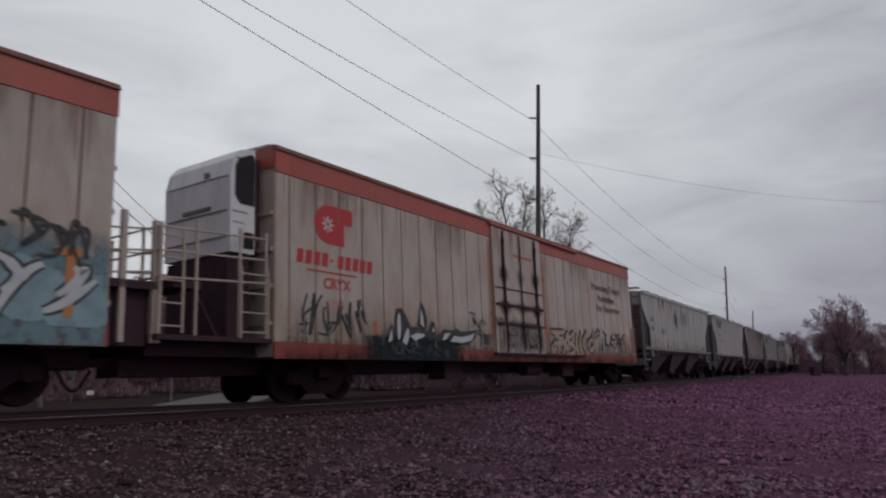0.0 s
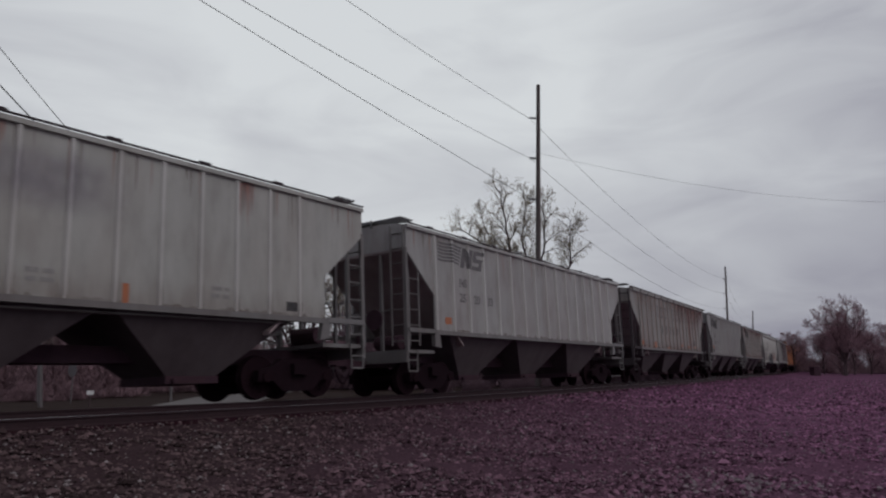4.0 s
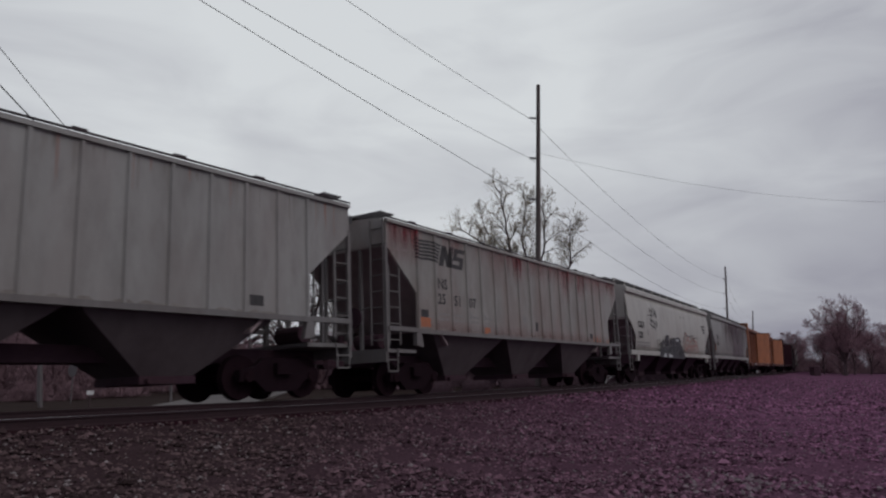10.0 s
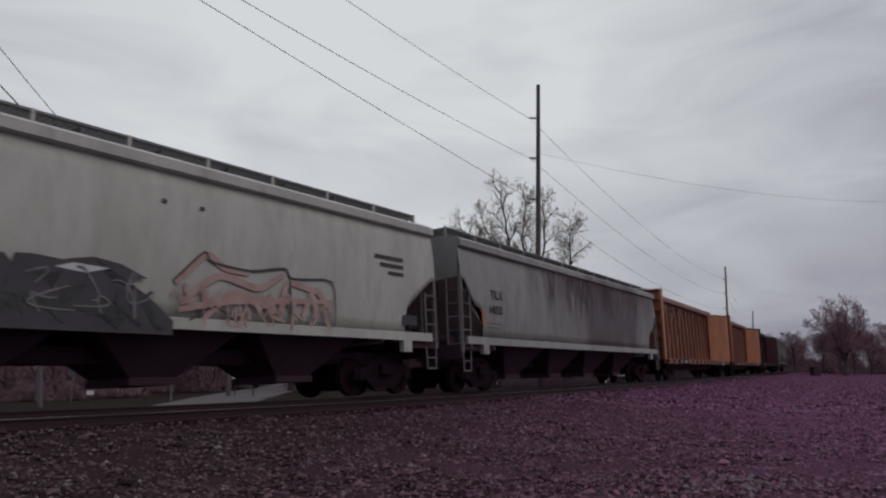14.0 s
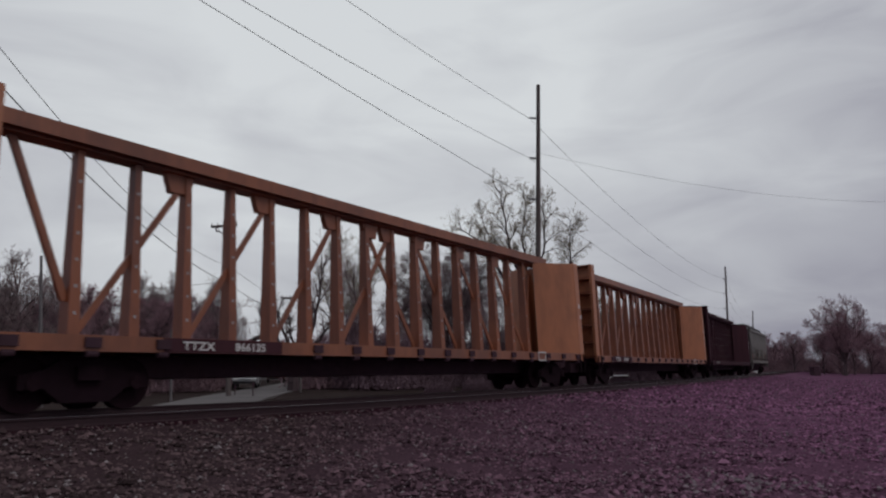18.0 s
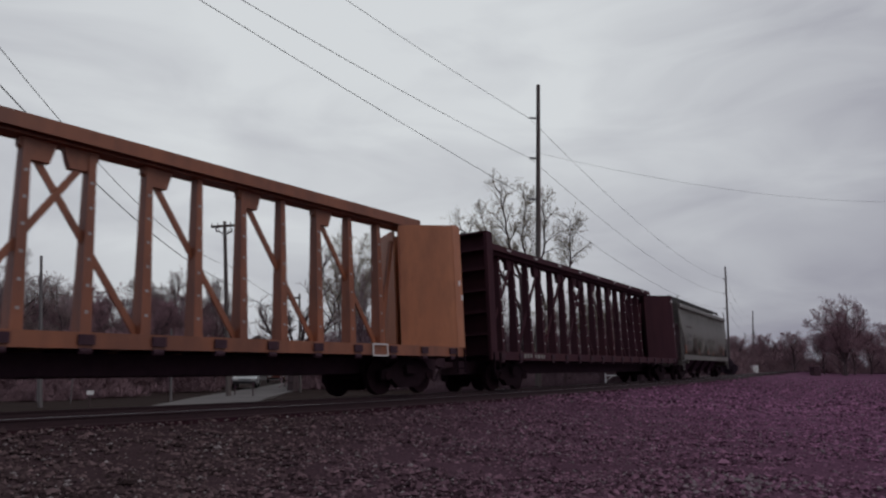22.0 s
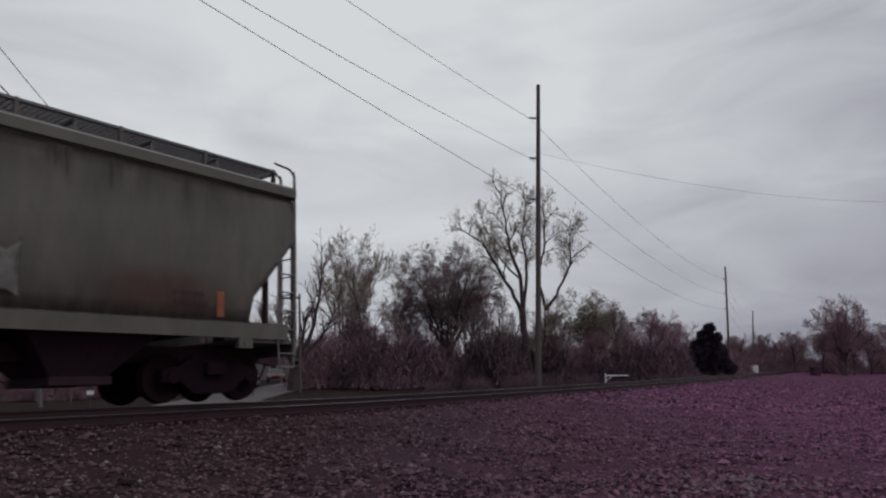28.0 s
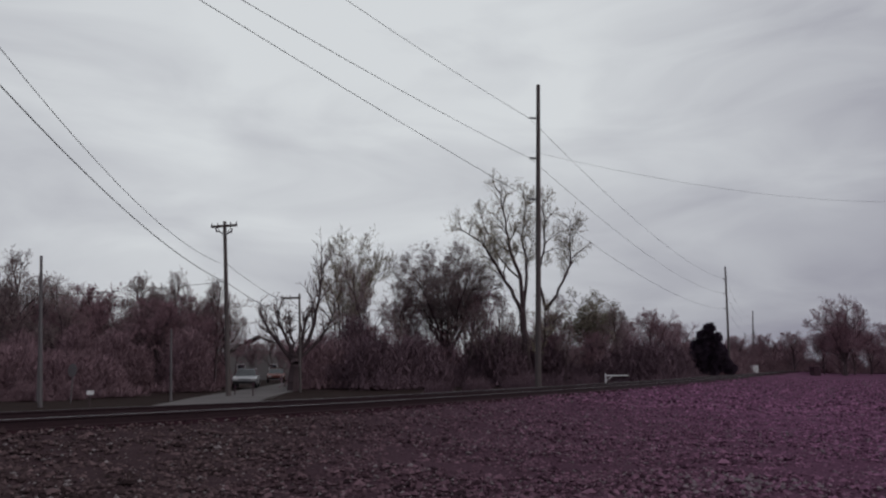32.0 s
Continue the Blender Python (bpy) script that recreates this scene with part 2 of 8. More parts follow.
M["bark"] = mat("dark_tree_bark", (0.110, 0.082, 0.086), (0.070, 0.052, 0.056), 0.6, 6.0, (3, 3, 0.5), 0.95, vary=0.15, spec=0.04)
M["twig"] = mat("bare_twigs", (0.28, 0.220, 0.218), (0.185, 0.142, 0.144), 0.6, 3.0, rough=0.95, vary=0.15, spec=0.04)
M["bud"] = mat("tan_spring_buds", (0.32, 0.275, 0.205), (0.23, 0.195, 0.145), 0.6, 2.0, rough=0.9, vary=0.3, islands=True)
M["red_twig"] = mat("reddish_twigs", (0.325, 0.205, 0.230), (0.210, 0.130, 0.150), 0.6, 3.0, rough=0.95, spec=0.04)
M["brush"] = mat("dead_brush", (0.275, 0.18, 0.20), (0.18, 0.116, 0.132), 0.7, 2.0, rough=0.95, vary=0.3, islands=True, spec=0.04)
M["dark_brush"] = mat("dark_undergrowth", (0.185, 0.125, 0.145), (0.12, 0.08, 0.096), 0.7, 2.0, rough=0.95, vary=0.3, islands=True, spec=0.04)
M["needle"] = mat("dark_conifer_needles", (0.066, 0.046, 0.066), (0.040, 0.029, 0.042), 0.6, 4.0, rough=0.9, vary=0.35, islands=True, spec=0.04)
M["leaf"] = mat("young_olive_leaves", (0.165, 0.145, 0.100), (0.115, 0.100, 0.072), 0.6, 2.0, rough=0.85, vary=0.35, islands=True)
M["car_silver"] = mat("silver_car_paint", (0.45, 0.46, 0.48), (0.4, 0.41, 0.43), 0.3, 3.0, rough=0.3, metal=0.5)
M["car_white"] = mat("white_car_paint", (0.75, 0.75, 0.75), (0.65, 0.65, 0.65), 0.3, 3.0, rough=0.35)
M["car_red"] = mat("dull_red_car_paint", (0.20, 0.060, 0.045), (0.16, 0.05, 0.04), 0.3, 3.0, rough=0.45)
M["glass"] = mat("tinted_car_glass", (0.03, 0.035, 0.04), rough=0.08, spec=0.8)
M["tyre"] = mat("tyre_rubber", (0.02, 0.02, 0.02), rough=0.9)
M["house_wall"] = mat("grey_siding", (0.20, 0.19, 0.185), (0.15, 0.14, 0.14), 0.5, 2.0, (1, 1, 6), 0.8)
M["house_roof"] = mat("dark_shingles", (0.08, 0.07, 0.07), (0.05, 0.045, 0.045), 0.6, 5.0, rough=0.9)
M["lamp_glow"] = mat("pale_reflector", (0.7, 0.7, 0.68), rough=0.3)


def lens_cast_eastward(m, tint, x0, x1):
    """Puts lens-cast purple into the stone colour towards the lot, away from the track."""
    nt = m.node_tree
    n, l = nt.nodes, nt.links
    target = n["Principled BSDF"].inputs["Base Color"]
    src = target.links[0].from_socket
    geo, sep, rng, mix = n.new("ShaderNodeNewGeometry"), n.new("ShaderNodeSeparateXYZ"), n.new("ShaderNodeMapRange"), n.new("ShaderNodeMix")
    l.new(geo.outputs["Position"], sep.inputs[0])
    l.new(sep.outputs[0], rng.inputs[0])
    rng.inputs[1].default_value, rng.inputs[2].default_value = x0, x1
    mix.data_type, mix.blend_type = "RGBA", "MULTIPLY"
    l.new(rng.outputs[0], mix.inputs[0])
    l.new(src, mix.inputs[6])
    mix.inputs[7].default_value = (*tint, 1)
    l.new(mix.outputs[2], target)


# the lens's purple cast on the right, painted into ground and stones
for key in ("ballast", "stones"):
    lens_cast_eastward(M[key], (2.4, 1.62, 2.65), -3.0, 9.0)
lens_cast_eastward(M["pale_stones"], (1.0, 0.84, 1.0), -3.0, 9.0)


# ---- mesh tools ----
def box(bm, x0, x1, y0, y1, z0, z1):
    v = [bm.verts.new((x, y, z)) for x in (x0, x1) for y in (y0, y1) for z in (z0, z1)]
    for f in ((0, 1, 3, 2), (4, 6, 7, 5), (0, 4, 5, 1), (2, 3, 7, 6), (0, 2, 6, 4), (1, 5, 7, 3)):
        bm.faces.new([v[i] for i in f])
    return v


def prism(bm, poly, lo, hi, axis="y"):
    """A flat outline carried along an axis: poly holds (x, z) for y, (y, z) for x, (x, y) for z."""
    put = {"y": lambda a, b, c: (a, c, b), "x": lambda a, b, c: (c, a, b), "z": lambda a, b, c: (a, b, c)}[axis]
    lo_v = [bm.verts.new(put(a, b, lo)) for a, b in poly]
    hi_v = [bm.verts.new(put(a, b, hi)) for a, b in poly]
    k = len(poly)
    for i in range(k):
        bm.faces.new((lo_v[i], lo_v[(i + 1) % k], hi_v[(i + 1) % k], hi_v[i]))
    bm.faces.new(lo_v)
    bm.faces.new(hi_v[::-1])


def tube(bm, p, q, r, sides=6, r2=None):
    p, q = Vector(p), Vector(q)
    d = (q - p).normalized()
    a = d.orthogonal().normalized()
    b = d.cross(a)
    r2 = r if r2 is None else r2
    ring = [[bm.verts.new(c + (a * math.cos(2 * math.pi * k / sides) + b * math.sin(2 * math.pi * k / sides)) * rr)
             for k in range(sides)] for c, rr in ((p, r), (q, r2))]
    for k in range(sides):
        bm.faces.new((ring[0][k], ring[0][(k + 1) % sides], ring[1][(k + 1) % sides], ring[1][k]))
    bm.faces.new(ring[0][::-1])
    bm.faces.new(ring[1])


def pipe(bm, points, r, sides=6):
    for p, q in zip(points, points[1:]):
        tube(bm, p, q, r, sides)


def disc(bm, c, r, y0, y1, sides=24, hub=None):
    """A wheel-like disc round the y axis."""
    tube(bm, (c[0], y0, c[1]), (c[0], y1, c[1]), r, sides)


def finish(bm, name, material, smooth=False):
    bmesh.ops.recalc_face_normals(bm, faces=bm.faces)
    me = bpy.data.meshes.new(name)
    bm.to_mesh(me)
    bm.free()
    me.materials.append(material)
    if smooth:
        for f in me.polygons:
            f.use_smooth = True
    return me


def part(name, bm, material, parent=None, label="", smooth=False):
    ob = new(name, finish(bm, name, material, smooth))
    ob.parent = parent
    if label:
        tagged(ob, label=label)
    return ob


def soften(bm, width, segments=1):
    bmesh.ops.bevel(bm, geom=[e for e in bm.edges if e.is_manifold and e.calc_face_angle(0) > 0.5], offset=width, segments=segments, affect="EDGES")


def boxpart(name, dims, material, parent, bevel=0.0, label=""):
    bm = bmesh.new()
    box(bm, *dims)
    if bevel:
        soften(bm, bevel)
    return part(name, bm, material, parent, label)


def empty(name, label, category, group="", kind=""):
    return tagged(new(name), label, category, group, kind)


# ---- the line of the track ----
D0, HEAD, KAP, EASE, CANT = 13.10, radians(36.5), 0.00275, 52.75, 3.2
_g = np.linspace(-420.0, 620.0, 5201)
_k = KAP * np.exp(-(np.maximum(_g, 0) / EASE) ** 2)
_a = np.concatenate([[0], np.cumsum((_k[1:] + _k[:-1]) / 2 * 0.2)])
_a -= np.interp(0, _g, _a)
_m = (_a[1:] + _a[:-1]) / 2
_u = np.concatenate([[0], np.cumsum(np.cos(_m) * 0.2)])
_u -= np.interp(0, _g, _u)
_w = np.concatenate([[0], np.cumsum(np.sin(_m) * 0.2)])
_w -= np.interp(0, _g, _w)


def rise(s):
    """The track climbs a little towards the leading end of the view."""
    return 0.15 * min(max((14.0 - s) / 19.0, 0.0), 1.3) ** 1.3


def line_at(s):
    """Place on the centre line s metres along it, its heading, and the cant in degrees."""
    a, u, w = np.interp(s, _g, _a), np.interp(s, _g, _u), np.interp(s, _g, _w)
    x = -math.cos(HEAD) * (D0 + w) + math.sin(HEAD) * u
    y = math.sin(HEAD) * (D0 + w) + math.cos(HEAD) * u
    return float(x), float(y), float(HEAD - a), CANT * math.exp(-(max(s, 0) / EASE) ** 2)


def beside(s, lat, z, canted=True):
    """The point lat metres to the left of the centre line (towards the far side) and z above the rails."""
    x, y, h, e = line_at(s)
    e = radians(e) if canted else 0.0
    out = lat * math.cos(e) + z * math.sin(e)
    return x - math.cos(h) * out, y + math.sin(h) * out, z * math.cos(e) - lat * math.sin(e) + rise(s)


def on_line(s, reach=6.5):
    """The pose of a car whose middle is at s: x backwards along the train, y to the far side."""
    a, b = Vector(beside(s - reach, 0, 0)), Vector(beside(s + reach, 0, 0))
    mid = (a + b) / 2
    d = b - a
    return pose(mid.x, mid.y, mid.z, -line_at(s)[3], 0, math.degrees(math.atan2(d.y, d.x)))


# ---- ground, ballast and track ----
def ground_z(lat):
    """Height of the ground at a distance from the centre line, negative on the camera's side."""
    return float(np.interp(lat, (-2000, -30, -8.5, -4.5, -2.4, -1.75, 1.75, 2.6, 4.2, 7, 2000),
                           (-0.80, -0.78, -0.72, -0.50, -0.30, -0.20, -0.20, -0.34, -0.80, -0.85, -0.85)))


def lat_of(x, y):
    u, w = x * math.sin(HEAD) + y * math.cos(HEAD), -x * math.cos(HEAD) + y * math.sin(HEAD)
    return w - D0 - float(np.interp(u, _u, _w)), u


def bed_rise(lat, u):
    """How far the bed is lifted with the track."""
    return rise(u) * float(np.interp(abs(lat), (2.2, 6.0), (1.0, 0.0)))


def build_ground():
    us = [-2500, -1200, -500, -200, -90] + list(np.arange(-40, 90, 1.5)) + list(np.arange(90, 300, 10)) + [340, 400, 500, 700, 1000, 1600, 3000]
    lats = ([-2500, -1000, -400, -200, -120, -80, -60, -45, -35, -28] + list(np.arange(-22, -9, 1.0))
            + list(np.arange(-9, -1.6, 0.35)) + [-1.5, 0, 1.5] + list(np.arange(1.75, 5, 0.4)) + [5.5, 7, 9, 12, 16, 22, 30, 45, 70, 110, 200, 500, 1500, 2500])
    verts, faces, kinds = [], [], []
    for u in us:
        w0 = D0 + float(np.interp(u, _u, _w)) + (0 if u < 480 else (u - 480) * 0.13)
        for la in lats:
            w = w0 + la
            x, y = u * math.sin(HEAD) - w * math.cos(HEAD), u * math.cos(HEAD) + w * math.sin(HEAD)
            z = ground_z(la) + bed_rise(la, u)
            if -40 < u < 120 and -25 < la < 30 and abs(la) > 1.9:
                z += 0.05 * noise.noise((x * 0.6, y * 0.6, 0)) + 0.03 * noise.noise((x * 2.1, y * 2.1, 5))
            verts.append((x, y, z))
    k = len(lats)
    for i in range(len(us) - 1):
        for j in range(k - 1):
            faces.append((i * k + j, i * k + j + 1, (i + 1) * k + j + 1, (i + 1) * k + j))
            mid = (lats[j] + lats[j + 1]) / 2
            kinds.append(2 if -1.95 < mid < 2.6 and us[i] < 300 else 0 if -9.5 < mid < 3.4 and us[i] < 200 else 0 if -70 < mid < 0 and us[i] < 200 else 1)
    me = bpy.data.meshes.new("ground")
    me.from_pydata(verts, [], faces)
    me.materials.append(M["ballast"])
    for kind in ("grass", "oily"):
        me.materials.append(M[kind])
    me.polygons.foreach_set("material_index", kinds)
    me.update()
    if me.polygons[0].normal.z < 0:
        me.flip_normals()
    tagged(new("ground", me), "crushed-stone ground with purple lens cast painted in, dead winter grass beyond", "ground", kind="structure")


build_ground()


def rail_mesh(lat, profile, material, name, s0=-60.0, s1=520.0, canted=True):
    verts, faces = [], []
    ss = list(np.arange(s0, min(s1, 120), 1.0)) + list(np.arange(120, s1, 5.0))
    k = len(profile)
    for s in ss:
        verts += [beside(s, lat + a, b, canted) for a, b in profile]
    for i in range(len(ss) - 1):
        for j in range(k):
            faces.append((i * k + j, i * k + (j + 1) % k, (i + 1) * k + (j + 1) % k, (i + 1) * k + j))
    faces += [tuple(range(k)), tuple((len(ss) - 1) * k + j for j in range(k))]
    me = bpy.data.meshes.new(name)
    me.from_pydata(verts, [], faces)
    bm = bmesh.new()
    bm.from_mesh(me)
    bmesh.ops.recalc_face_normals(bm, faces=bm.faces)
    bm.to_mesh(me)
    bm.free()
    me.materials.append(material)
    return new(name, me)


track = empty("railway_track", "steel rails on dark wooden ties in crushed stone", "railway track", kind="structure")
RAIL = ((-0.07, -0.17), (0.07, -0.17), (0.07, -0.155), (0.012, -0.13), (0.012, -0.04), (0.036, -0.03), (0.036, -0.003),
        (-0.036, -0.003), (-0.036, -0.03), (-0.012, -0.04), (-0.012, -0.13), (-0.07, -0.155))
HEADTOP = ((-0.030, -0.004), (0.030, -0.004), (0.026, 0.0), (-0.026, 0.0))
for lat in (-0.755, 0.755):
    r = rail_mesh(lat, RAIL, M["rail_steel"], "rail")
    r.parent = track
    t = rail_mesh(lat, HEADTOP, M["rail_top"], "running_surface")
    t.parent = r
    tagged(t, label="polished top of the rail")

# a length of spare rail lies along the ends of the ties
spare = tagged(rail_mesh(-1.47, [(a, b - 0.035) for a, b in RAIL], M["rail_steel"], "spare_rail", -40.0, 90.0, False),
               "spare steel rail lying along the tie ends", "rail")
t = rail_mesh(-1.47, [(a, b - 0.035) for a, b in HEADTOP], M["rail_top"], "running_surface", -40.0, 90.0, False)
t.parent = spare


def build_ties():
    bm = bmesh.new()
    box(bm, -0.115, 0.115, -1.3, 1.3, -0.36, -0.172)
    soften(bm, 0.012)
    me = finish(bm, "tie", M["wood_tie"])
    s, k = -18.0, 0
    rest = []
    while s < 330:
        x, y, h, e = line_at(s)
        p = beside(s, 0, 0)
        m = pose(p[0], p[1], p[2], -e, 0, math.degrees(math.pi / 2 - h) + random.uniform(-1, 1))
        if k < 280:
            ob = new("tie", me)
            ob.parent, ob.matrix_basis = track, m
        else:
            rest.append(m)
        s += 0.53
        k += 1
    bm = bmesh.new()
    for m in rest:
        for v in box(bm, -0.115, 0.115, -1.3, 1.3, -0.36, -0.172):
            v.co = m @ v.co
    tagged(part("distant_ties", bm, M["wood_tie"], track), kind="stuff")


# ---- parts shared by the railway cars ----
def wheelset_mesh():
    bm = bmesh.new()
    for y in (-0.74, 0.74):
        o = 1 if y > 0 else -1
        tube(bm, (0, y - 0.065, 0), (0, y + 0.065, 0), 0.46, 28)
        tube(bm, (0, y - o * 0.08, 0), (0, y - o * 0.055, 0), 0.485, 28)
        tube(bm, (0, y + o * 0.066, 0), (0, y + o * 0.10, 0), 0.16, 12, 0.13)
        for k in range(5):
            a = k * 2 * math.pi / 5
            tube(bm, (0.3 * math.cos(a), y + o * 0.06, 0.3 * math.sin(a)), (0.3 * math.cos(a), y + o * 0.075, 0.3 * math.sin(a)), 0.05, 6)
    tube(bm, (0, -0.98, 0), (0, 0.98, 0), 0.08, 10)
    return finish(bm, "wheelset", M["wheel"])


def side_frame_mesh():
    bm = bmesh.new()
    prism(bm, [(-1.12, 0.36), (-1.12, 0.60), (-0.72, 0.68), (-0.45, 0.86), (0.45, 0.86), (0.72, 0.68), (1.12, 0.60), (1.12, 0.36),
               (0.72, 0.38), (0.42, 0.14), (-0.42, 0.14), (-0.72, 0.38)], -0.09, 0.09)
    soften(bm, 0.025)
    return finish(bm, "side_frame", M["truck"])


def spring_mesh():
    bm = bmesh.new()
    for x in (-0.16, 0.0, 0.16):
        for k in range(5):
            tube(bm, (x, 0, 0.2 + 0.06 * k), (x, 0, 0.235 + 0.06 * k), 0.075, 8)
    return finish(bm, "spring_group", M["wheel"])


def bolster_mesh():
    bm = bmesh.new()
    box(bm, -0.22, 0.22, -1.22, 1.22, 0.5, 0.74)
    box(bm, -0.7, 0.7, -0.12, 0.12, 0.42, 0.52)
    tube(bm, (0, 0, 0.74), (0, 0, 0.84), 0.2, 14)
    soften(bm, 0.02)
    return finish(bm, "truck", M["truck"])


def cap_mesh():
    bm = bmesh.new()
    tube(bm, (0, -0.05, 0), (0, 0.05, 0), 0.12, 12)
    for k in range(3):
        a = k * 2 * math.pi / 3
        tube(bm, (0.07 * math.cos(a), -0.065, 0.07 * math.sin(a)), (0.07 * math.cos(a), -0.05, 0.07 * math.sin(a)), 0.02, 6)
    return finish(bm, "bearing_cap", M["wheel"])


WHEEL, FRAME_, SPRING, BOLSTER, CAP = wheelset_mesh(), side_frame_mesh(), spring_mesh(), bolster_mesh(), cap_mesh()
WHEELS = {-1: [], 1: []}


def truck(car, x):
    t = new("truck", BOLSTER)
    t.parent, t.location = car, (x, 0, 0)
    for y in (-1.0, 1.0):
        for name, me, dx, dz in (("side_frame", FRAME_, 0, 0), ("spring_group", SPRING, 0, 0), ("bearing_cap", CAP, -0.89, 0.46), ("bearing_cap", CAP, 0.89, 0.46)):
            o = new(name, me)
            o.parent, o.location = t, (dx, y + (0.08 if y > 0 else -0.08) * (name == "bearing_cap"), dz)
    for side in (-1, 1):
        w = new("wheelset", WHEEL)
        w.parent, w.location = t, (side * 0.89, 0, 0.46)
        WHEELS[side].append(w)


def coupler(car, x, way):
    bm = bmesh.new()
    box(bm, min(x, x + way * 0.45), max(x, x + way * 0.45), -0.09, 0.09, 0.78, 0.95)
    prism(bm, [(x + way * 0.45, -0.09), (x + way * 0.72, -0.2), (x + way * 0.8, -0.1), (x + way * 0.62, 0.0), (x + way * 0.8, 0.06), (x + way * 0.78, 0.17), (x + way * 0.45, 0.13)],
          0.74, 1.0, "z")
    c = part("coupler", bm, M["dark"], car)
    bm = bmesh.new()
    pts = [(x + way * (0.1 + 0.09 * k), 0.38, 0.75 - 0.38 * math.sin(math.pi * k / 7)) for k in range(8)]
    pipe(bm, pts, 0.028, 6)
    part("brake_hose", bm, M["dark"], car)


def ladder(car, x0, x1, y, z0, z1, step=0.38, across=False, material=None, name="ladder"):
    """A ladder in the plane of the side, or of the end with across (x0, x1 then lie along y, and y along x)."""
    material = material or M["grey_paint_b"]
    put = (lambda a, z: (y, a, z)) if across else (lambda a, z: (a, y, z))
    bm = bmesh.new()
    for a in (x0, x1):
        tube(bm, put(a, z0), put(a, z1), 0.028, 6)
    top = part(name, bm, material, car)
    z = z0 + 0.12
    while z < z1:
        bm = bmesh.new()
        tube(bm, put(x0, z), put(x1, z), 0.017, 6)
        part("rung", bm, material, top)
        z += step
    return top


def stirrup(car, x0, x1, y, z0, z1, material):
    bm = bmesh.new()
    pipe(bm, [(x0, y, z1), (x0 + 0.03, y, z0), (x1 - 0.03, y, z0), (x1, y, z1)], 0.022, 6)
    zm = (z0 + z1) / 2
    tube(bm, (x0, y, zm), (x1, y, zm), 0.018, 6)
    part("step", bm, material, car)


def roofwalk(car, x0, x1, z, half, material, lift=0.12, wings=True, slats=6, wide=0.05, plate=True):
    bm = bmesh.new()
    box(bm, x0, x1, -half if plate else -0.06, half if plate else 0.06, z - 0.045, z - 0.025)
    top = part("roofwalk", bm, material, car, "steel grating walkway along the roof")
    for i in range(slats):
        y = -half + (2 * half - wide) * i / (slats - 1)
        boxpart("walk_slat", (x0, x1, y, y + wide, z - (0.024 if plate else 0.036), z), material, top)
    n = int((x1 - x0) / 1.5)
    for i in range(n + 1):
        x = x0 + (x1 - x0 - 0.06) * i / n
        bm = bmesh.new()
        box(bm, x, x + 0.06, -half - 0.02, half + 0.02, z - 0.09, z - 0.046)
        for y in (-half, half - 0.04):
            box(bm, x + 0.005, x + 0.05, y, y + 0.04, z - lift - 0.10, z - 0.09)
        part("walk_support", bm, material, top)
    if wings:
        for xe, o in ((x0, 1), (x1, -1)):
            for sy in (-1, 1):
                bm = bmesh.new()
                for i in range(5):
                    xa = xe + o * (0.1 + 0.13 * i)
                    box(bm, min(xa, xa + o * 0.05), max(xa, xa + o * 0.05), min(sy * (half + 0.01), sy * 1.35), max(sy * (half + 0.01), sy * 1.35), z - 0.045, z)
                tagged(part("end_walk", bm, material, top), kind="stuff")


def text_mesh(body, size, material, stretch=1.0, name="lettering", bold=0.022):
    cu = bpy.data.curves.new(name, "FONT")
    cu.body, cu.size, cu.extrude, cu.resolution_u, cu.offset = body, size, 0.0015, 2, size * bold
    ob = bpy.data.objects.new(name, cu)
    me = bpy.data.meshes.new_from_object(ob)
    bpy.data.objects.remove(ob)
    me.materials.clear()
    me.materials.append(material)
    me.transform(Matrix.Rotation(math.pi / 2, 4, "X") @ Matrix.Diagonal((stretch, 1, 1, 1)))
    return me


def lettering(car, body, size, x, z, y, material, stretch=1.0, bold=0.022):
    ob = new("lettering", text_mesh(body, size, material, stretch, bold=bold))
    ob.parent, ob.location = car, (x, y, z)
    return ob


def decal(car, name, rects, material, y, ribs=(), rib_half=0.05, proud=0.05, label=""):
    """Flat painted rectangles on the side at y; where a rib crosses, the paint goes over the rib."""
    if name in ("reflector", "data_panel", "rust_scar", "graffiti_block", "number_panel", "unit_marking", "weld_rust") and len(rects) > 1:
        return [decal(car, name, [r], material, y, ribs, rib_half, proud, label) for r in rects]
    bm = bmesh.new()
    for x0, x1, z0, z1 in rects:
        cuts = [x0]
        for r in ribs:
            if x0 < r < x1:
                cuts += [max(x0, r - rib_half), min(x1, r + rib_half)]
        cuts.append(x1)
        for i in range(len(cuts) - 1):
            a, b = cuts[i], cuts[i + 1]
            if b - a < 0.004:
                continue
            over = any(abs((a + b) / 2 - r) < rib_half for r in ribs)
            yy = y - (proud if over else 0)
            box(bm, a, b, yy - 0.004, yy, z0, z1)
    return part(name, bm, material, car, label)


SOFT = {}


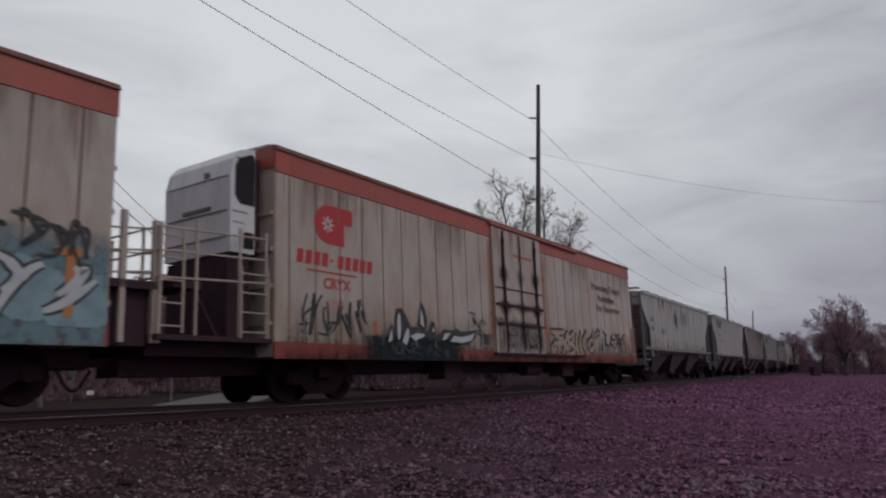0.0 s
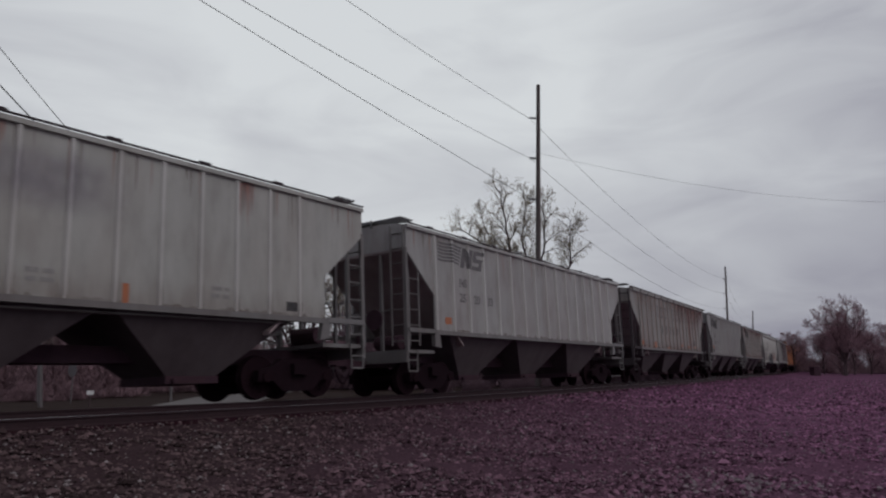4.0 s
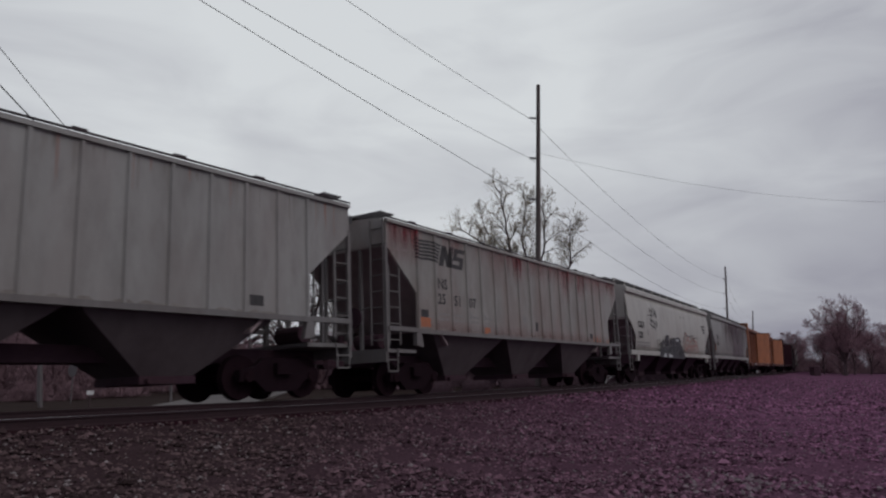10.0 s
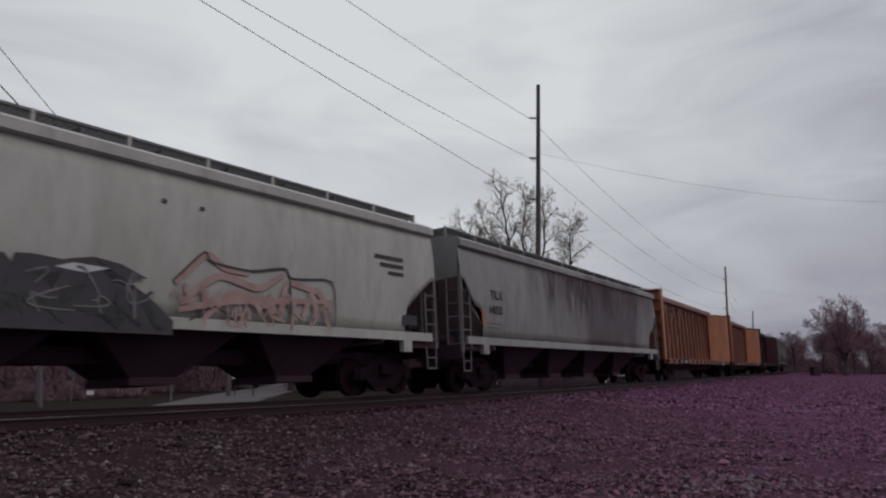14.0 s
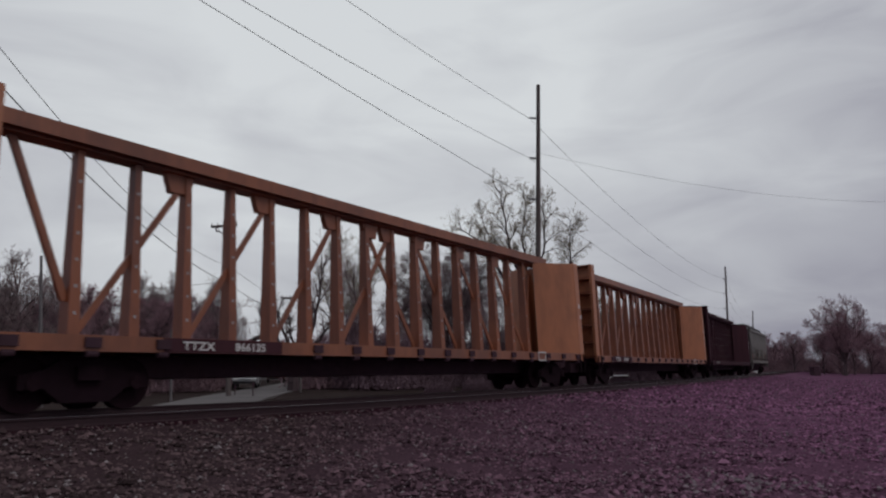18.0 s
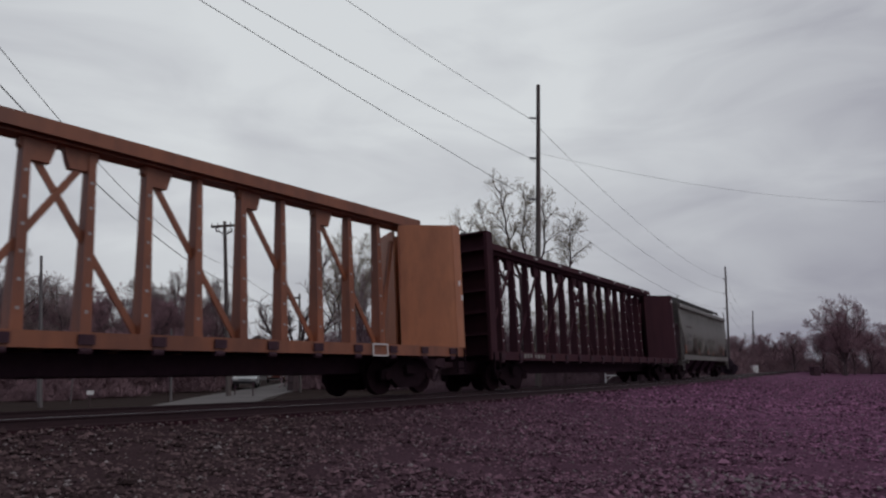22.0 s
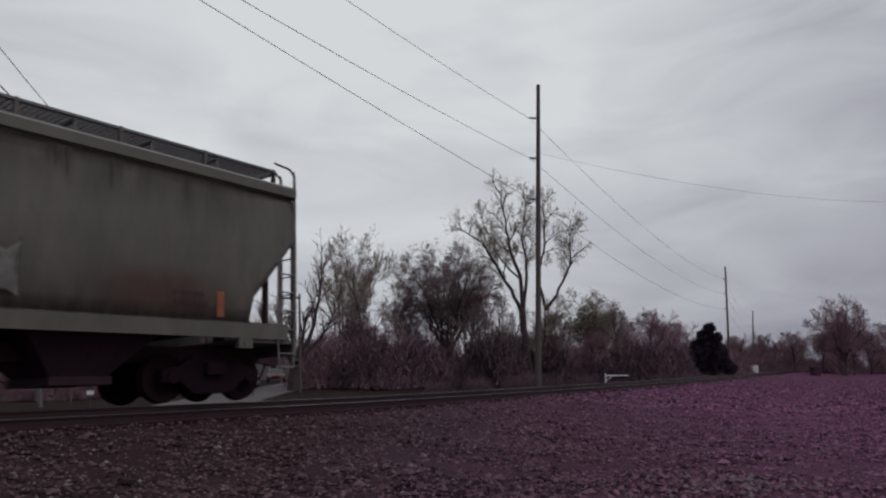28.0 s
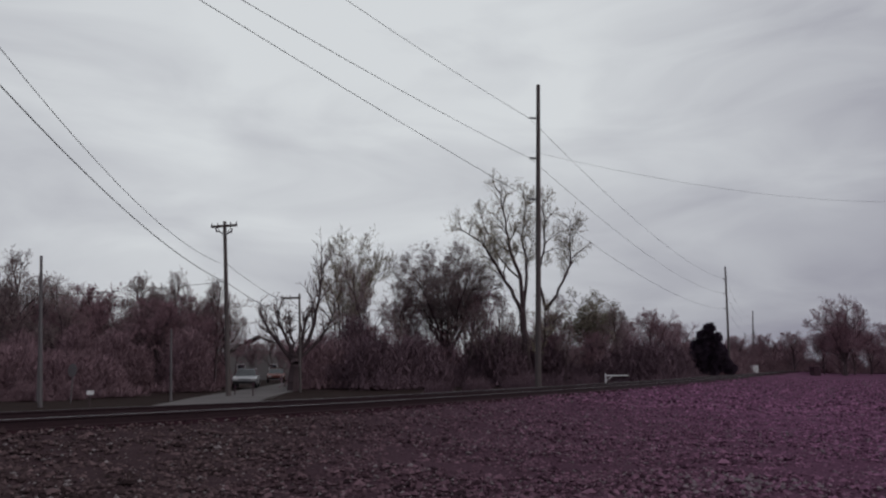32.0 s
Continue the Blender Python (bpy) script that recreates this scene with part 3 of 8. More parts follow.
def soft_paint(colour, alpha, kind):
    """Thin stain whose edge fades: a blot, a run from the top, a rise from the bottom, or an upright or level streak."""
    key = (colour, alpha, kind)
    if key in SOFT:
        return SOFT[key]
    m = bpy.data.materials.new(kind + "_stain")
    m.use_nodes = True
    n, l = m.node_tree.nodes, m.node_tree.links
    p = n["Principled BSDF"]
    p.inputs["Base Color"].default_value = (*colour, 1)
    p.inputs["Roughness"].default_value, p.inputs["Specular IOR Level"].default_value = 0.85, 0.1
    co, sep = n.new("ShaderNodeTexCoord"), n.new("ShaderNodeSeparateXYZ")
    l.new(co.outputs["Generated"], sep.inputs[0])

    def calc(op, a, b=0.0, c=0.0):
        x = n.new("ShaderNodeMath")
        x.operation = op
        for sock, v in zip(x.inputs, (a, b, c)):
            if isinstance(v, float):
                sock.default_value = v
            else:
                l.new(v, sock)
        return x.outputs[0]

    def edge(v, width):
        """1 inside, falling to 0 within width of either side of v in 0..1."""
        d = calc("SUBTRACT", 1.0, calc("ABSOLUTE", calc("MULTIPLY_ADD", v, 2.0, -1.0)))
        r = n.new("ShaderNodeMapRange")
        r.interpolation_type = "SMOOTHSTEP"
        r.inputs[2].default_value = width
        l.new(d, r.inputs[0])
        return r.outputs[0]

    x, z = sep.outputs[0], sep.outputs[2]
    mp, no = n.new("ShaderNodeMapping"), n.new("ShaderNodeTexNoise")
    mp.inputs["Scale"].default_value = {"run": (1, 1, 0.22), "rise": (1, 1, 0.35), "level": (0.3, 1, 1)}.get(kind, (1, 1, 0.7))
    no.inputs["Scale"].default_value, no.inputs["Detail"].default_value = 4.5, 6.0
    l.new(co.outputs["Object"], mp.inputs[0])
    l.new(mp.outputs[0], no.inputs["Vector"])
    if kind == "run":
        shape = calc("MULTIPLY", edge(x, 0.3), calc("POWER", z, 1.4))
    elif kind == "rise":
        shape = calc("MULTIPLY", edge(x, 0.05), calc("POWER", calc("SUBTRACT", 1.0, z), 1.3))
    elif kind == "field":
        shape = calc("MULTIPLY", edge(x, 0.35), calc("MINIMUM", calc("MULTIPLY", calc("SUBTRACT", 1.0, z), 5.0), 1.0))
    elif kind == "wash":
        shape = calc("MULTIPLY", edge(x, 0.03), calc("MINIMUM", calc("MULTIPLY", calc("SUBTRACT", 1.0, z), 4.0), 1.0))
    elif kind == "upright":
        shape = calc("MULTIPLY", edge(x, 1.0), edge(z, 0.25))
    elif kind == "level":
        shape = calc("MULTIPLY", edge(x, 0.25), edge(z, 1.0))
    else:
        shape = calc("MULTIPLY", edge(x, 0.85), edge(z, 0.85))
    grain = n.new("ShaderNodeMapRange")
    grain.inputs[1].default_value, grain.inputs[2].default_value = 0.30, 0.62
    grain.inputs[3].default_value = 0.55 if kind in ("blot", "upright") else 0.15
    l.new(no.outputs[0], grain.inputs[0])
    l.new(calc("MULTIPLY", calc("MULTIPLY", shape, grain.outputs[0]), float(alpha)), p.inputs["Alpha"])
    SOFT[key] = m
    return m


def stain(car, name, x0, x1, z0, z1, colour, alpha, kind, y, ribs=()):
    """A soft-edged stain on the side at y, stepping out over ribs."""
    cuts = [x0]
    for r in ribs:
        if x0 < r - 0.055 and r + 0.055 < x1:
            cuts += [r - 0.055, r + 0.055]
    cuts.append(x1)
    line = []
    for i in range(len(cuts) - 1):
        yy = y - (0.052 if i % 2 else 0.0)
        line += [(cuts[i], yy), (cuts[i + 1], yy)]
    bm = bmesh.new()
    lows, tops = [[bm.verts.new((px, py, z)) for px, py in line] for z in (z0, z1)]
    for i in range(len(line) - 1):
        bm.faces.new((lows[i], lows[i + 1], tops[i + 1], tops[i]))
    part(name, bm, soft_paint(colour, alpha, kind), car)


RED_RUST, BROWN_RUST, SOOT, ORANGE_RUST = (0.34, 0.07, 0.05), (0.16, 0.075, 0.05), (0.02, 0.018, 0.02), (0.36, 0.14, 0.05)


def ribbon(bm, pts, width, y, ribs=(), rib_half=0.05, proud=0.0):
    """A painted stroke through (x, z) points."""
    left, right = [], []
    for i, (x, z) in enumerate(pts):
        a, b = pts[max(i - 1, 0)], pts[min(i + 1, len(pts) - 1)]
        dx, dz = b[0] - a[0], b[1] - a[1]
        d = math.hypot(dx, dz) or 1
        w = width * (0.55 + 0.45 * math.sin(math.pi * (i + 0.6) / (len(pts) + 0.2)))
        left.append((x - dz / d * w / 2, z + dx / d * w / 2))
        right.append((x + dz / d * w / 2, z - dx / d * w / 2))
    lv = [bm.verts.new((x, y, z)) for x, z in left]
    rv = [bm.verts.new((x, y, z)) for x, z in right]
    for i in range(len(pts) - 1):
        try:
            bm.faces.new((lv[i], lv[i + 1], rv[i + 1], rv[i]))
        except ValueError:
            pass


def bend(p, q, r, n=9):
    return [((1 - t) ** 2 * p[0] + 2 * t * (1 - t) * q[0] + t * t * r[0], (1 - t) ** 2 * p[1] + 2 * t * (1 - t) * q[1] + t * t * r[1])
            for t in (k / n for k in range(n + 1))]


def graffiti(car, x0, x1, z0, z1, y, seed, fill, outline, back=None, letters=5, thick=0.13, spikes=True):
    """A spray-painted piece: a cloud behind, outlined letters of bent strokes in front."""
    rnd = random.Random(seed)
    w, h = (x1 - x0) / letters, z1 - z0
    if back:
        bm = bmesh.new()
        n = letters * 4
        for k in range(n):
            cx, cz = x0 + (x1 - x0) * (k + 0.5) / n + rnd.uniform(-0.1, 0.1), z0 + h * rnd.uniform(0.2, 0.42)
            rx, rz = w * rnd.uniform(0.28, 0.5), h * rnd.uniform(0.22, 0.42)
            ring = [bm.verts.new((cx + rx * math.cos(a) * rnd.uniform(0.75, 1.1), y - 0.002 - 0.0002 * k, max(z0, cz + rz * math.sin(a) * rnd.uniform(0.75, 1.1))))
                    for a in (2 * math.pi * i / 14 for i in range(14))]
            bm.faces.new(ring)
        tagged(part("graffiti_cloud", bm, back, car), kind="stuff")
    strokes = []
    for k in range(letters):
        cx = x0 + w * (k + 0.5)
        for _ in range(rnd.choice((3, 4, 4))):
            a = (cx + w * rnd.uniform(-0.55, 0.3), z0 + h * rnd.uniform(0.05, 0.6))
            c = (cx + w * rnd.uniform(-0.3, 0.55), z0 + h * rnd.uniform(0.25, 0.8))
            b = (cx + w * rnd.uniform(-0.6, 0.6), z0 + h * rnd.uniform(0.0, 1.0))
            strokes.append(bend(a, b, c))
        if spikes:
            tx = cx + w * rnd.uniform(-0.2, 0.2)
            strokes.append(bend((tx - 0.1, z0 + h * 0.3), (tx, z0 + h * 0.8), (tx + w * rnd.uniform(-0.2, 0.2), z0 + h * rnd.uniform(0.75, 1.0))))
    for name, width, dy, material in (("graffiti_outline", thick * 1.75, 0.008, outline), ("graffiti_fill", thick * 0.95, 0.013, fill)):
        if material is None:
            continue
        bm = bmesh.new()
        for i, s in enumerate(strokes):
            ribbon(bm, s, width, y - dy - 0.00012 * i)
        tagged(part(name, bm, material, car), kind="stuff")


def scrawl(car, x0, x1, z0, z1, y, seed, material, strokes=12, width=0.05):
    rnd = random.Random(seed)
    bm = bmesh.new()
    for i in range(strokes):
        cx = x0 + (x1 - x0) * (i + 0.5) / strokes
        w = (x1 - x0) / strokes * 1.6
        p = [(cx + w * rnd.uniform(-0.8, 0.8), rnd.uniform(z0, z1)) for _ in range(4)]
        pts = bend(p[0], p[1], p[2], 7) + bend(p[2], (2 * p[2][0] - p[1][0], 2 * p[2][1] - p[1][1]), p[3], 7)[1:]
        ribbon(bm, [(x, min(max(z, z0), z1)) for x, z in pts], width, y - 0.006 - 0.00015 * i)
    tagged(part("graffiti_scrawl", bm, material, car), kind="stuff")


def painted(car, name, y, shapes, x0, material, grow_=0.0, shift=(0.0, 0.0)):
    """Flat painted shapes on the side: each a closed outline of (x from x0, z)."""
    bm = bmesh.new()
    for i, pts in enumerate(shapes):
        if grow_:
            cx, cz = sum(p[0] for p in pts) / len(pts), sum(p[1] for p in pts) / len(pts)
            pts = [(p + grow_ * (1 if p > cx else -1), q + grow_ * (1 if q > cz else -1)) for p, q in pts]
        vs = [bm.verts.new((x0 + p + shift[0], y - 0.0003 * i, q + shift[1])) for p, q in pts]
        bmesh.ops.triangulate(bm, faces=[bm.faces.new(vs)])
    tagged(part(name, bm, material, car), kind="stuff")


def brushed(car, name, y, lines, x0, material, width):
    """Painted strokes on the side, each through (x from x0, z)."""
    bm = bmesh.new()
    for i, pts in enumerate(lines):
        pts = [(x0 + p, q) for p, q in pts]
        fine = [pts[0]]
        for p, q in zip(pts, pts[1:]):
            fine += [(p[0] + (q[0] - p[0]) * t / 4, p[1] + (q[1] - p[1]) * t / 4) for t in range(1, 5)]
        soft = [fine[0]] + [((a[0] + 2 * b[0] + c[0]) / 4, (a[1] + 2 * b[1] + c[1]) / 4) for a, b, c in zip(fine, fine[1:], fine[2:])] + [fine[-1]]
        ribbon(bm, soft, width, y - 0.0003 * i)
    tagged(part(name, bm, material, car), kind="stuff")


def drips(car, name, x0, x1, top, length, n, seed, material, y, width=0.12, up=False):
    """Tapered streaks running down from a seam (or rising from the bottom edge with up)."""
    rnd = random.Random(seed)
    bm = bmesh.new()
    for k in range(n):
        x, w, le = rnd.uniform(x0, x1), width * rnd.uniform(0.4, 1.4), length * rnd.uniform(0.25, 1.0)
        z = [top + (1 if up else -1) * le * t for t in (0, 0.35, 0.7, 1.0)]
        lv = [bm.verts.new((x - w * a, y - 0.00025 * k, zz)) for a, zz in zip((0.5, 0.42, 0.28), z)]
        rv = [bm.verts.new((x + w * a, y - 0.00025 * k, zz)) for a, zz in zip((0.5, 0.36, 0.2), z)]
        tip = bm.verts.new((x + w * rnd.uniform(-0.2, 0.2), y - 0.00025 * k, z[3]))
        bm.faces.new((lv[0], lv[1], rv[1], rv[0]))
        bm.faces.new((lv[1], lv[2], rv[2], rv[1]))
        bm.faces.new((lv[2], tip, rv[2]))
    tagged(part(name, bm, material, car), kind="stuff")


def small_print(car, x0, x1, z0, z1, y, rows, seed, material):
    """Writing too small to read, as bars."""
    rnd = random.Random(seed)
    step = (z1 - z0) / rows
    rects = []
    for i in range(rows):
        x = x0
        while x < x1 - 0.05:
            e = min(x1, x + rnd.uniform(0.08, 0.28))
            rects.append((x, e, z1 - step * (i + 0.75), z1 - step * (i + 0.25)))
            x = e + 0.05
    tagged(decal(car, "stencilled_notice", rects, material, y), kind="stuff")


# ---- ribbed covered hopper ----
def ribbed_hopper(a, b, paint, label, pitch=0.84, rails=None, chord=None, shift=0.0, walk_edge=False, rib_paint=None):
    car = empty("covered_hopper", label, "freight car", "cars of the train")
    h = (b - a) / 2
    cut, top, low = 1.32, 4.56, 1.75
    rails = rails or M["ladder_grey"]
    ribs = [-h + cut + 0.06] if shift else []
    x = -h + cut + 0.06 + shift
    while x < h - cut + 0.02:
        ribs.append(x)
        x += pitch
    for sy in (-1, 1):
        y0, y1 = (-1.53, -1.48) if sy < 0 else (1.48, 1.53)
        bm = bmesh.new()
        prism(bm, [(-h, top), (-h, 3.87), (-h + cut, 2.72), (-h + cut, low), (h - cut, low), (h - cut, 2.72), (h, 3.87), (h, top)], y0, y1)
        side = part("side_sheet", bm, paint, car)
        for r in ribs:
            bm = bmesh.new()
            prism(bm, [(r - 0.055, sy * 1.53), (r - 0.03, sy * 1.58), (r + 0.03, sy * 1.58), (r + 0.055, sy * 1.53)], low - 0.03, top - 0.05, "z")
            part("rib", bm, rib_paint or paint, side)
        bm = bmesh.new()
        prism(bm, [(sy * 1.50, top - 0.06), (sy * 1.60, top - 0.06), (sy * 1.60, top + (0.114 if walk_edge else 0.03)), (sy * 1.50, top + (0.114 if walk_edge else 0.06))], -h, h, "x")
        part("top_chord", bm, chord or paint, car)
        bm = bmesh.new()
        ya, yb = sorted((sy * 1.46, sy * 1.585))
        box(bm, -h + cut - 0.05, h - cut + 0.05, ya, yb, low - 0.12, low - 0.004)
        part("side_sill", bm, M["ladder_grey"], car)
        for o in (-1, 1):
            xe = o * h
            xi = o * (h - cut)
            bm = bmesh.new()
            box(bm, min(xe, xi), max(xe, xi), ya, yb, low - 0.10, low + 0.02)
            part("end_sill_rail", bm, rails, car)
            bm = bmesh.new()
            prism(bm, [(xi + o * 0.12, low - 0.12), (xi - o * 0.12, low - 0.12), (xi - o * 0.2, low - 0.5), (xi + o * 0.12, low - 0.45)], ya, yb)
            part("bolster_bracket", bm, rails, car)
            bm = bmesh.new()
            box(bm, xe - 0.045, xe + 0.045, sy * 1.49 - 0.045, sy * 1.49 + 0.045, 1.12, 3.95)
            part("corner_post", bm, rails, car)
            bm = bmesh.new()
            box(bm, xe - o * 0.05 - 0.04, xe - o * 0.05 + 0.04, sy * 0.62 - 0.04, sy * 0.62 + 0.04, 1.2, 3.9)
            part("end_post", bm, rails, car)
            ladder(car, xe - o * 0.06, xe - o * 0.52, sy * 1.53, 1.3, 3.35, 0.42, material=rails)
            ladder(car, sy * 1.45, sy * 1.02, xe + o * 0.03, 1.3, 4.6, 0.42, True, rails, "end_ladder")
            stirrup(car, min(xe, xe - o * 0.45), max(xe, xe - o * 0.45), sy * 1.5, 0.62, 1.2, rails)
    seed = int(a * 10)
    if not walk_edge:
        boxpart("roof_edge", (-h, h, -1.615, -1.56, top + 0.062, top + 0.088), M["hopper_grey"], car)
        for k in range(9):
            x = -h + 1.0 + (2 * h - 2.0) * k / 8
            boxpart("roof_bracket", (x, x + 0.26, -1.618, -1.50, top + 0.089, top + 0.125), M["hopper_grey"], car)
    else:
        bm = bmesh.new()
        box(bm, -h, h, -1.62, -1.585, top + 0.115, top + 0.145)
        part("roof_edge", bm, M["hopper_grey"], car)
        for k in range(13):
            x = -h + 0.2 + (2 * h - 0.4) * k / 12
            bm = bmesh.new()
            prism(bm, [(x - 0.03, top - 0.05), (x + 0.03, top - 0.05), (x + 0.14, top + 0.114), (x + 0.06, top + 0.114)], -1.625, -1.601)
            part("roof_bracket", bm, M["hopper_grey"], car)
    drips(car, "bottom_dirt", -h + cut, h - cut, low + 0.005, 0.085, 60, seed, M["grime_shade"], -1.5312, 0.30, True)
    drips(car, "rust_streak", -h + 0.3, h - 0.3, top - 0.07, 1.1, 26, seed + 1, M["rust_drip_rib_shade"], -1.5314, 0.035)
    drips(car, "grime_streak", -h + 0.3, h - 0.3, top - 0.07, 0.9, 40, seed + 2, M["grime_shade"], -1.5318, 0.035)
    bm = bmesh.new()
    prism(bm, [(-1.5, top - 0.02), (-1.52, top + 0.02), (-1.15, top + 0.10), (-0.5, top + 0.15), (0.5, top + 0.15), (1.15, top + 0.10), (1.52, top + 0.02), (1.5, top - 0.02)],
          -h + 0.02, h - 0.02, "x")
    part("roof", bm, paint, car)
    for o in (-1, 1):
        bm = bmesh.new()
        xa, xb = sorted((o * h, o * (h - 0.05)))
        box(bm, xa, xb, -1.475, 1.475, 3.86, top)
        part("end_sheet", bm, paint, car)
        bm = bmesh.new()
        prism(bm, [(o * h, 3.86), (o * (h - 2.9), 1.33), (o * (h - 2.9), 1.40), (o * h, 3.93)], -1.47, 1.47)
        part("slope_sheet", bm, M["slope_grey"], car)
        bm = bmesh.new()
        xa, xb = sorted((o * (h + 0.06), o * (h - cut)))
        box(bm, xa, xb, -1.46, 1.46, 1.1, 1.19)
        box(bm, *sorted((o * (h + 0.06), o * (h - 0.04))), -1.5, 1.5, 0.86, 1.1)
        part("end_platform", bm, rails, car)
        bm = bmesh.new()
        tube(bm, (o * (h - 0.75), -0.75, 1.45), (o * (h - 0.75), 0.1, 1.45), 0.2, 12)
        tube(bm, (o * (h - 0.4), 0.45, 1.2), (o * (h - 0.4), 0.45, 1.7), 0.13, 10)
        part("brake_reservoir", bm, M["dark"], car)
        bm = bmesh.new()
        pipe(bm, [(o * h, -1.0, 2.3), (o * h, -0.3, 2.2), (o * h, 0.4, 2.25), (o * h, 1.0, 2.3)], 0.02, 5)
        part("grab_iron", bm, rails, car)
        truck(car, o * (h - 1.75))
        coupler(car, o * (h + 0.05), o)
    bm = bmesh.new()
    tube(bm, (-h - 0.1, -0.45, 2.05), (-h - 0.06, -0.45, 2.05), 0.28, 14)
    tube(bm, (-h - 0.1, -0.45, 2.05), (-h + 0.1, -0.45, 2.05), 0.04, 6)
    part("brake_wheel", bm, M["dark"], car)
    bm = bmesh.new()
    box(bm, -h - 0.02, h + 0.02, -0.32, 0.32, 0.78, 1.1)
    part("centre_sill", bm, M["dark"], car)
    n = 3
    span = 2 * h - 2 * cut - 1.6
    for i in range(n):
        xc = -span / 2 + span * (i + 0.5) / n
        wt = span / n / 2 - 0.02
        bm = bmesh.new()
        t = [bm.verts.new((xc + sx * wt, sy * 1.46, low - 0.02)) for sx, sy in ((-1, -1), (1, -1), (1, 1), (-1, 1))]
        c = [bm.verts.new((xc + sx * 0.55, sy * 0.75, 0.5)) for sx, sy in ((-1, -1), (1, -1), (1, 1), (-1, 1))]
        for k in range(4):
            bm.faces.new((t[k], t[(k + 1) % 4], c[(k + 1) % 4], c[k]))
        bm.faces.new(t[::-1])
        bm.faces.new(c)
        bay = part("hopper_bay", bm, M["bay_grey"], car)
        bm = bmesh.new()
        box(bm, xc - 0.6, xc + 0.6, -0.8, 0.8, 0.36, 0.51)
        tube(bm, (xc - 0.45, -0.9, 0.42), (xc - 0.45, 0.9, 0.42), 0.05, 8)
        part("outlet_gate", bm, M["dark"], bay)
    if walk_edge or pitch < 0.86:
        bm = bmesh.new()
        pipe(bm, [(-h + cut + 0.75, -1.37, low - 0.52), (-h + cut + 0.95, -1.40, low - 0.33), (-h + cut + 1.25, -1.43, low - 0.25), (0, -1.45, low - 0.19), (h - cut - 0.9, -1.45, low - 0.16)], 0.022, 5)
        part("sheet_flange", bm, M["ladder_grey"], car)
    roofwalk(car, -h - 0.05, h + 0.05, top + 0.29, 0.38, M["grate"])
    for i in range(8):
        xc = -h + 1.4 + (2 * h - 2.8) * i / 7
        for y in (-0.85, 0.85):
            bm = bmesh.new()
            tube(bm, (xc, y, top + 0.08), (xc, y, top + 0.2), 0.36, 14, 0.3)
            part("hatch", bm, paint, car)
    return car, h, ribs


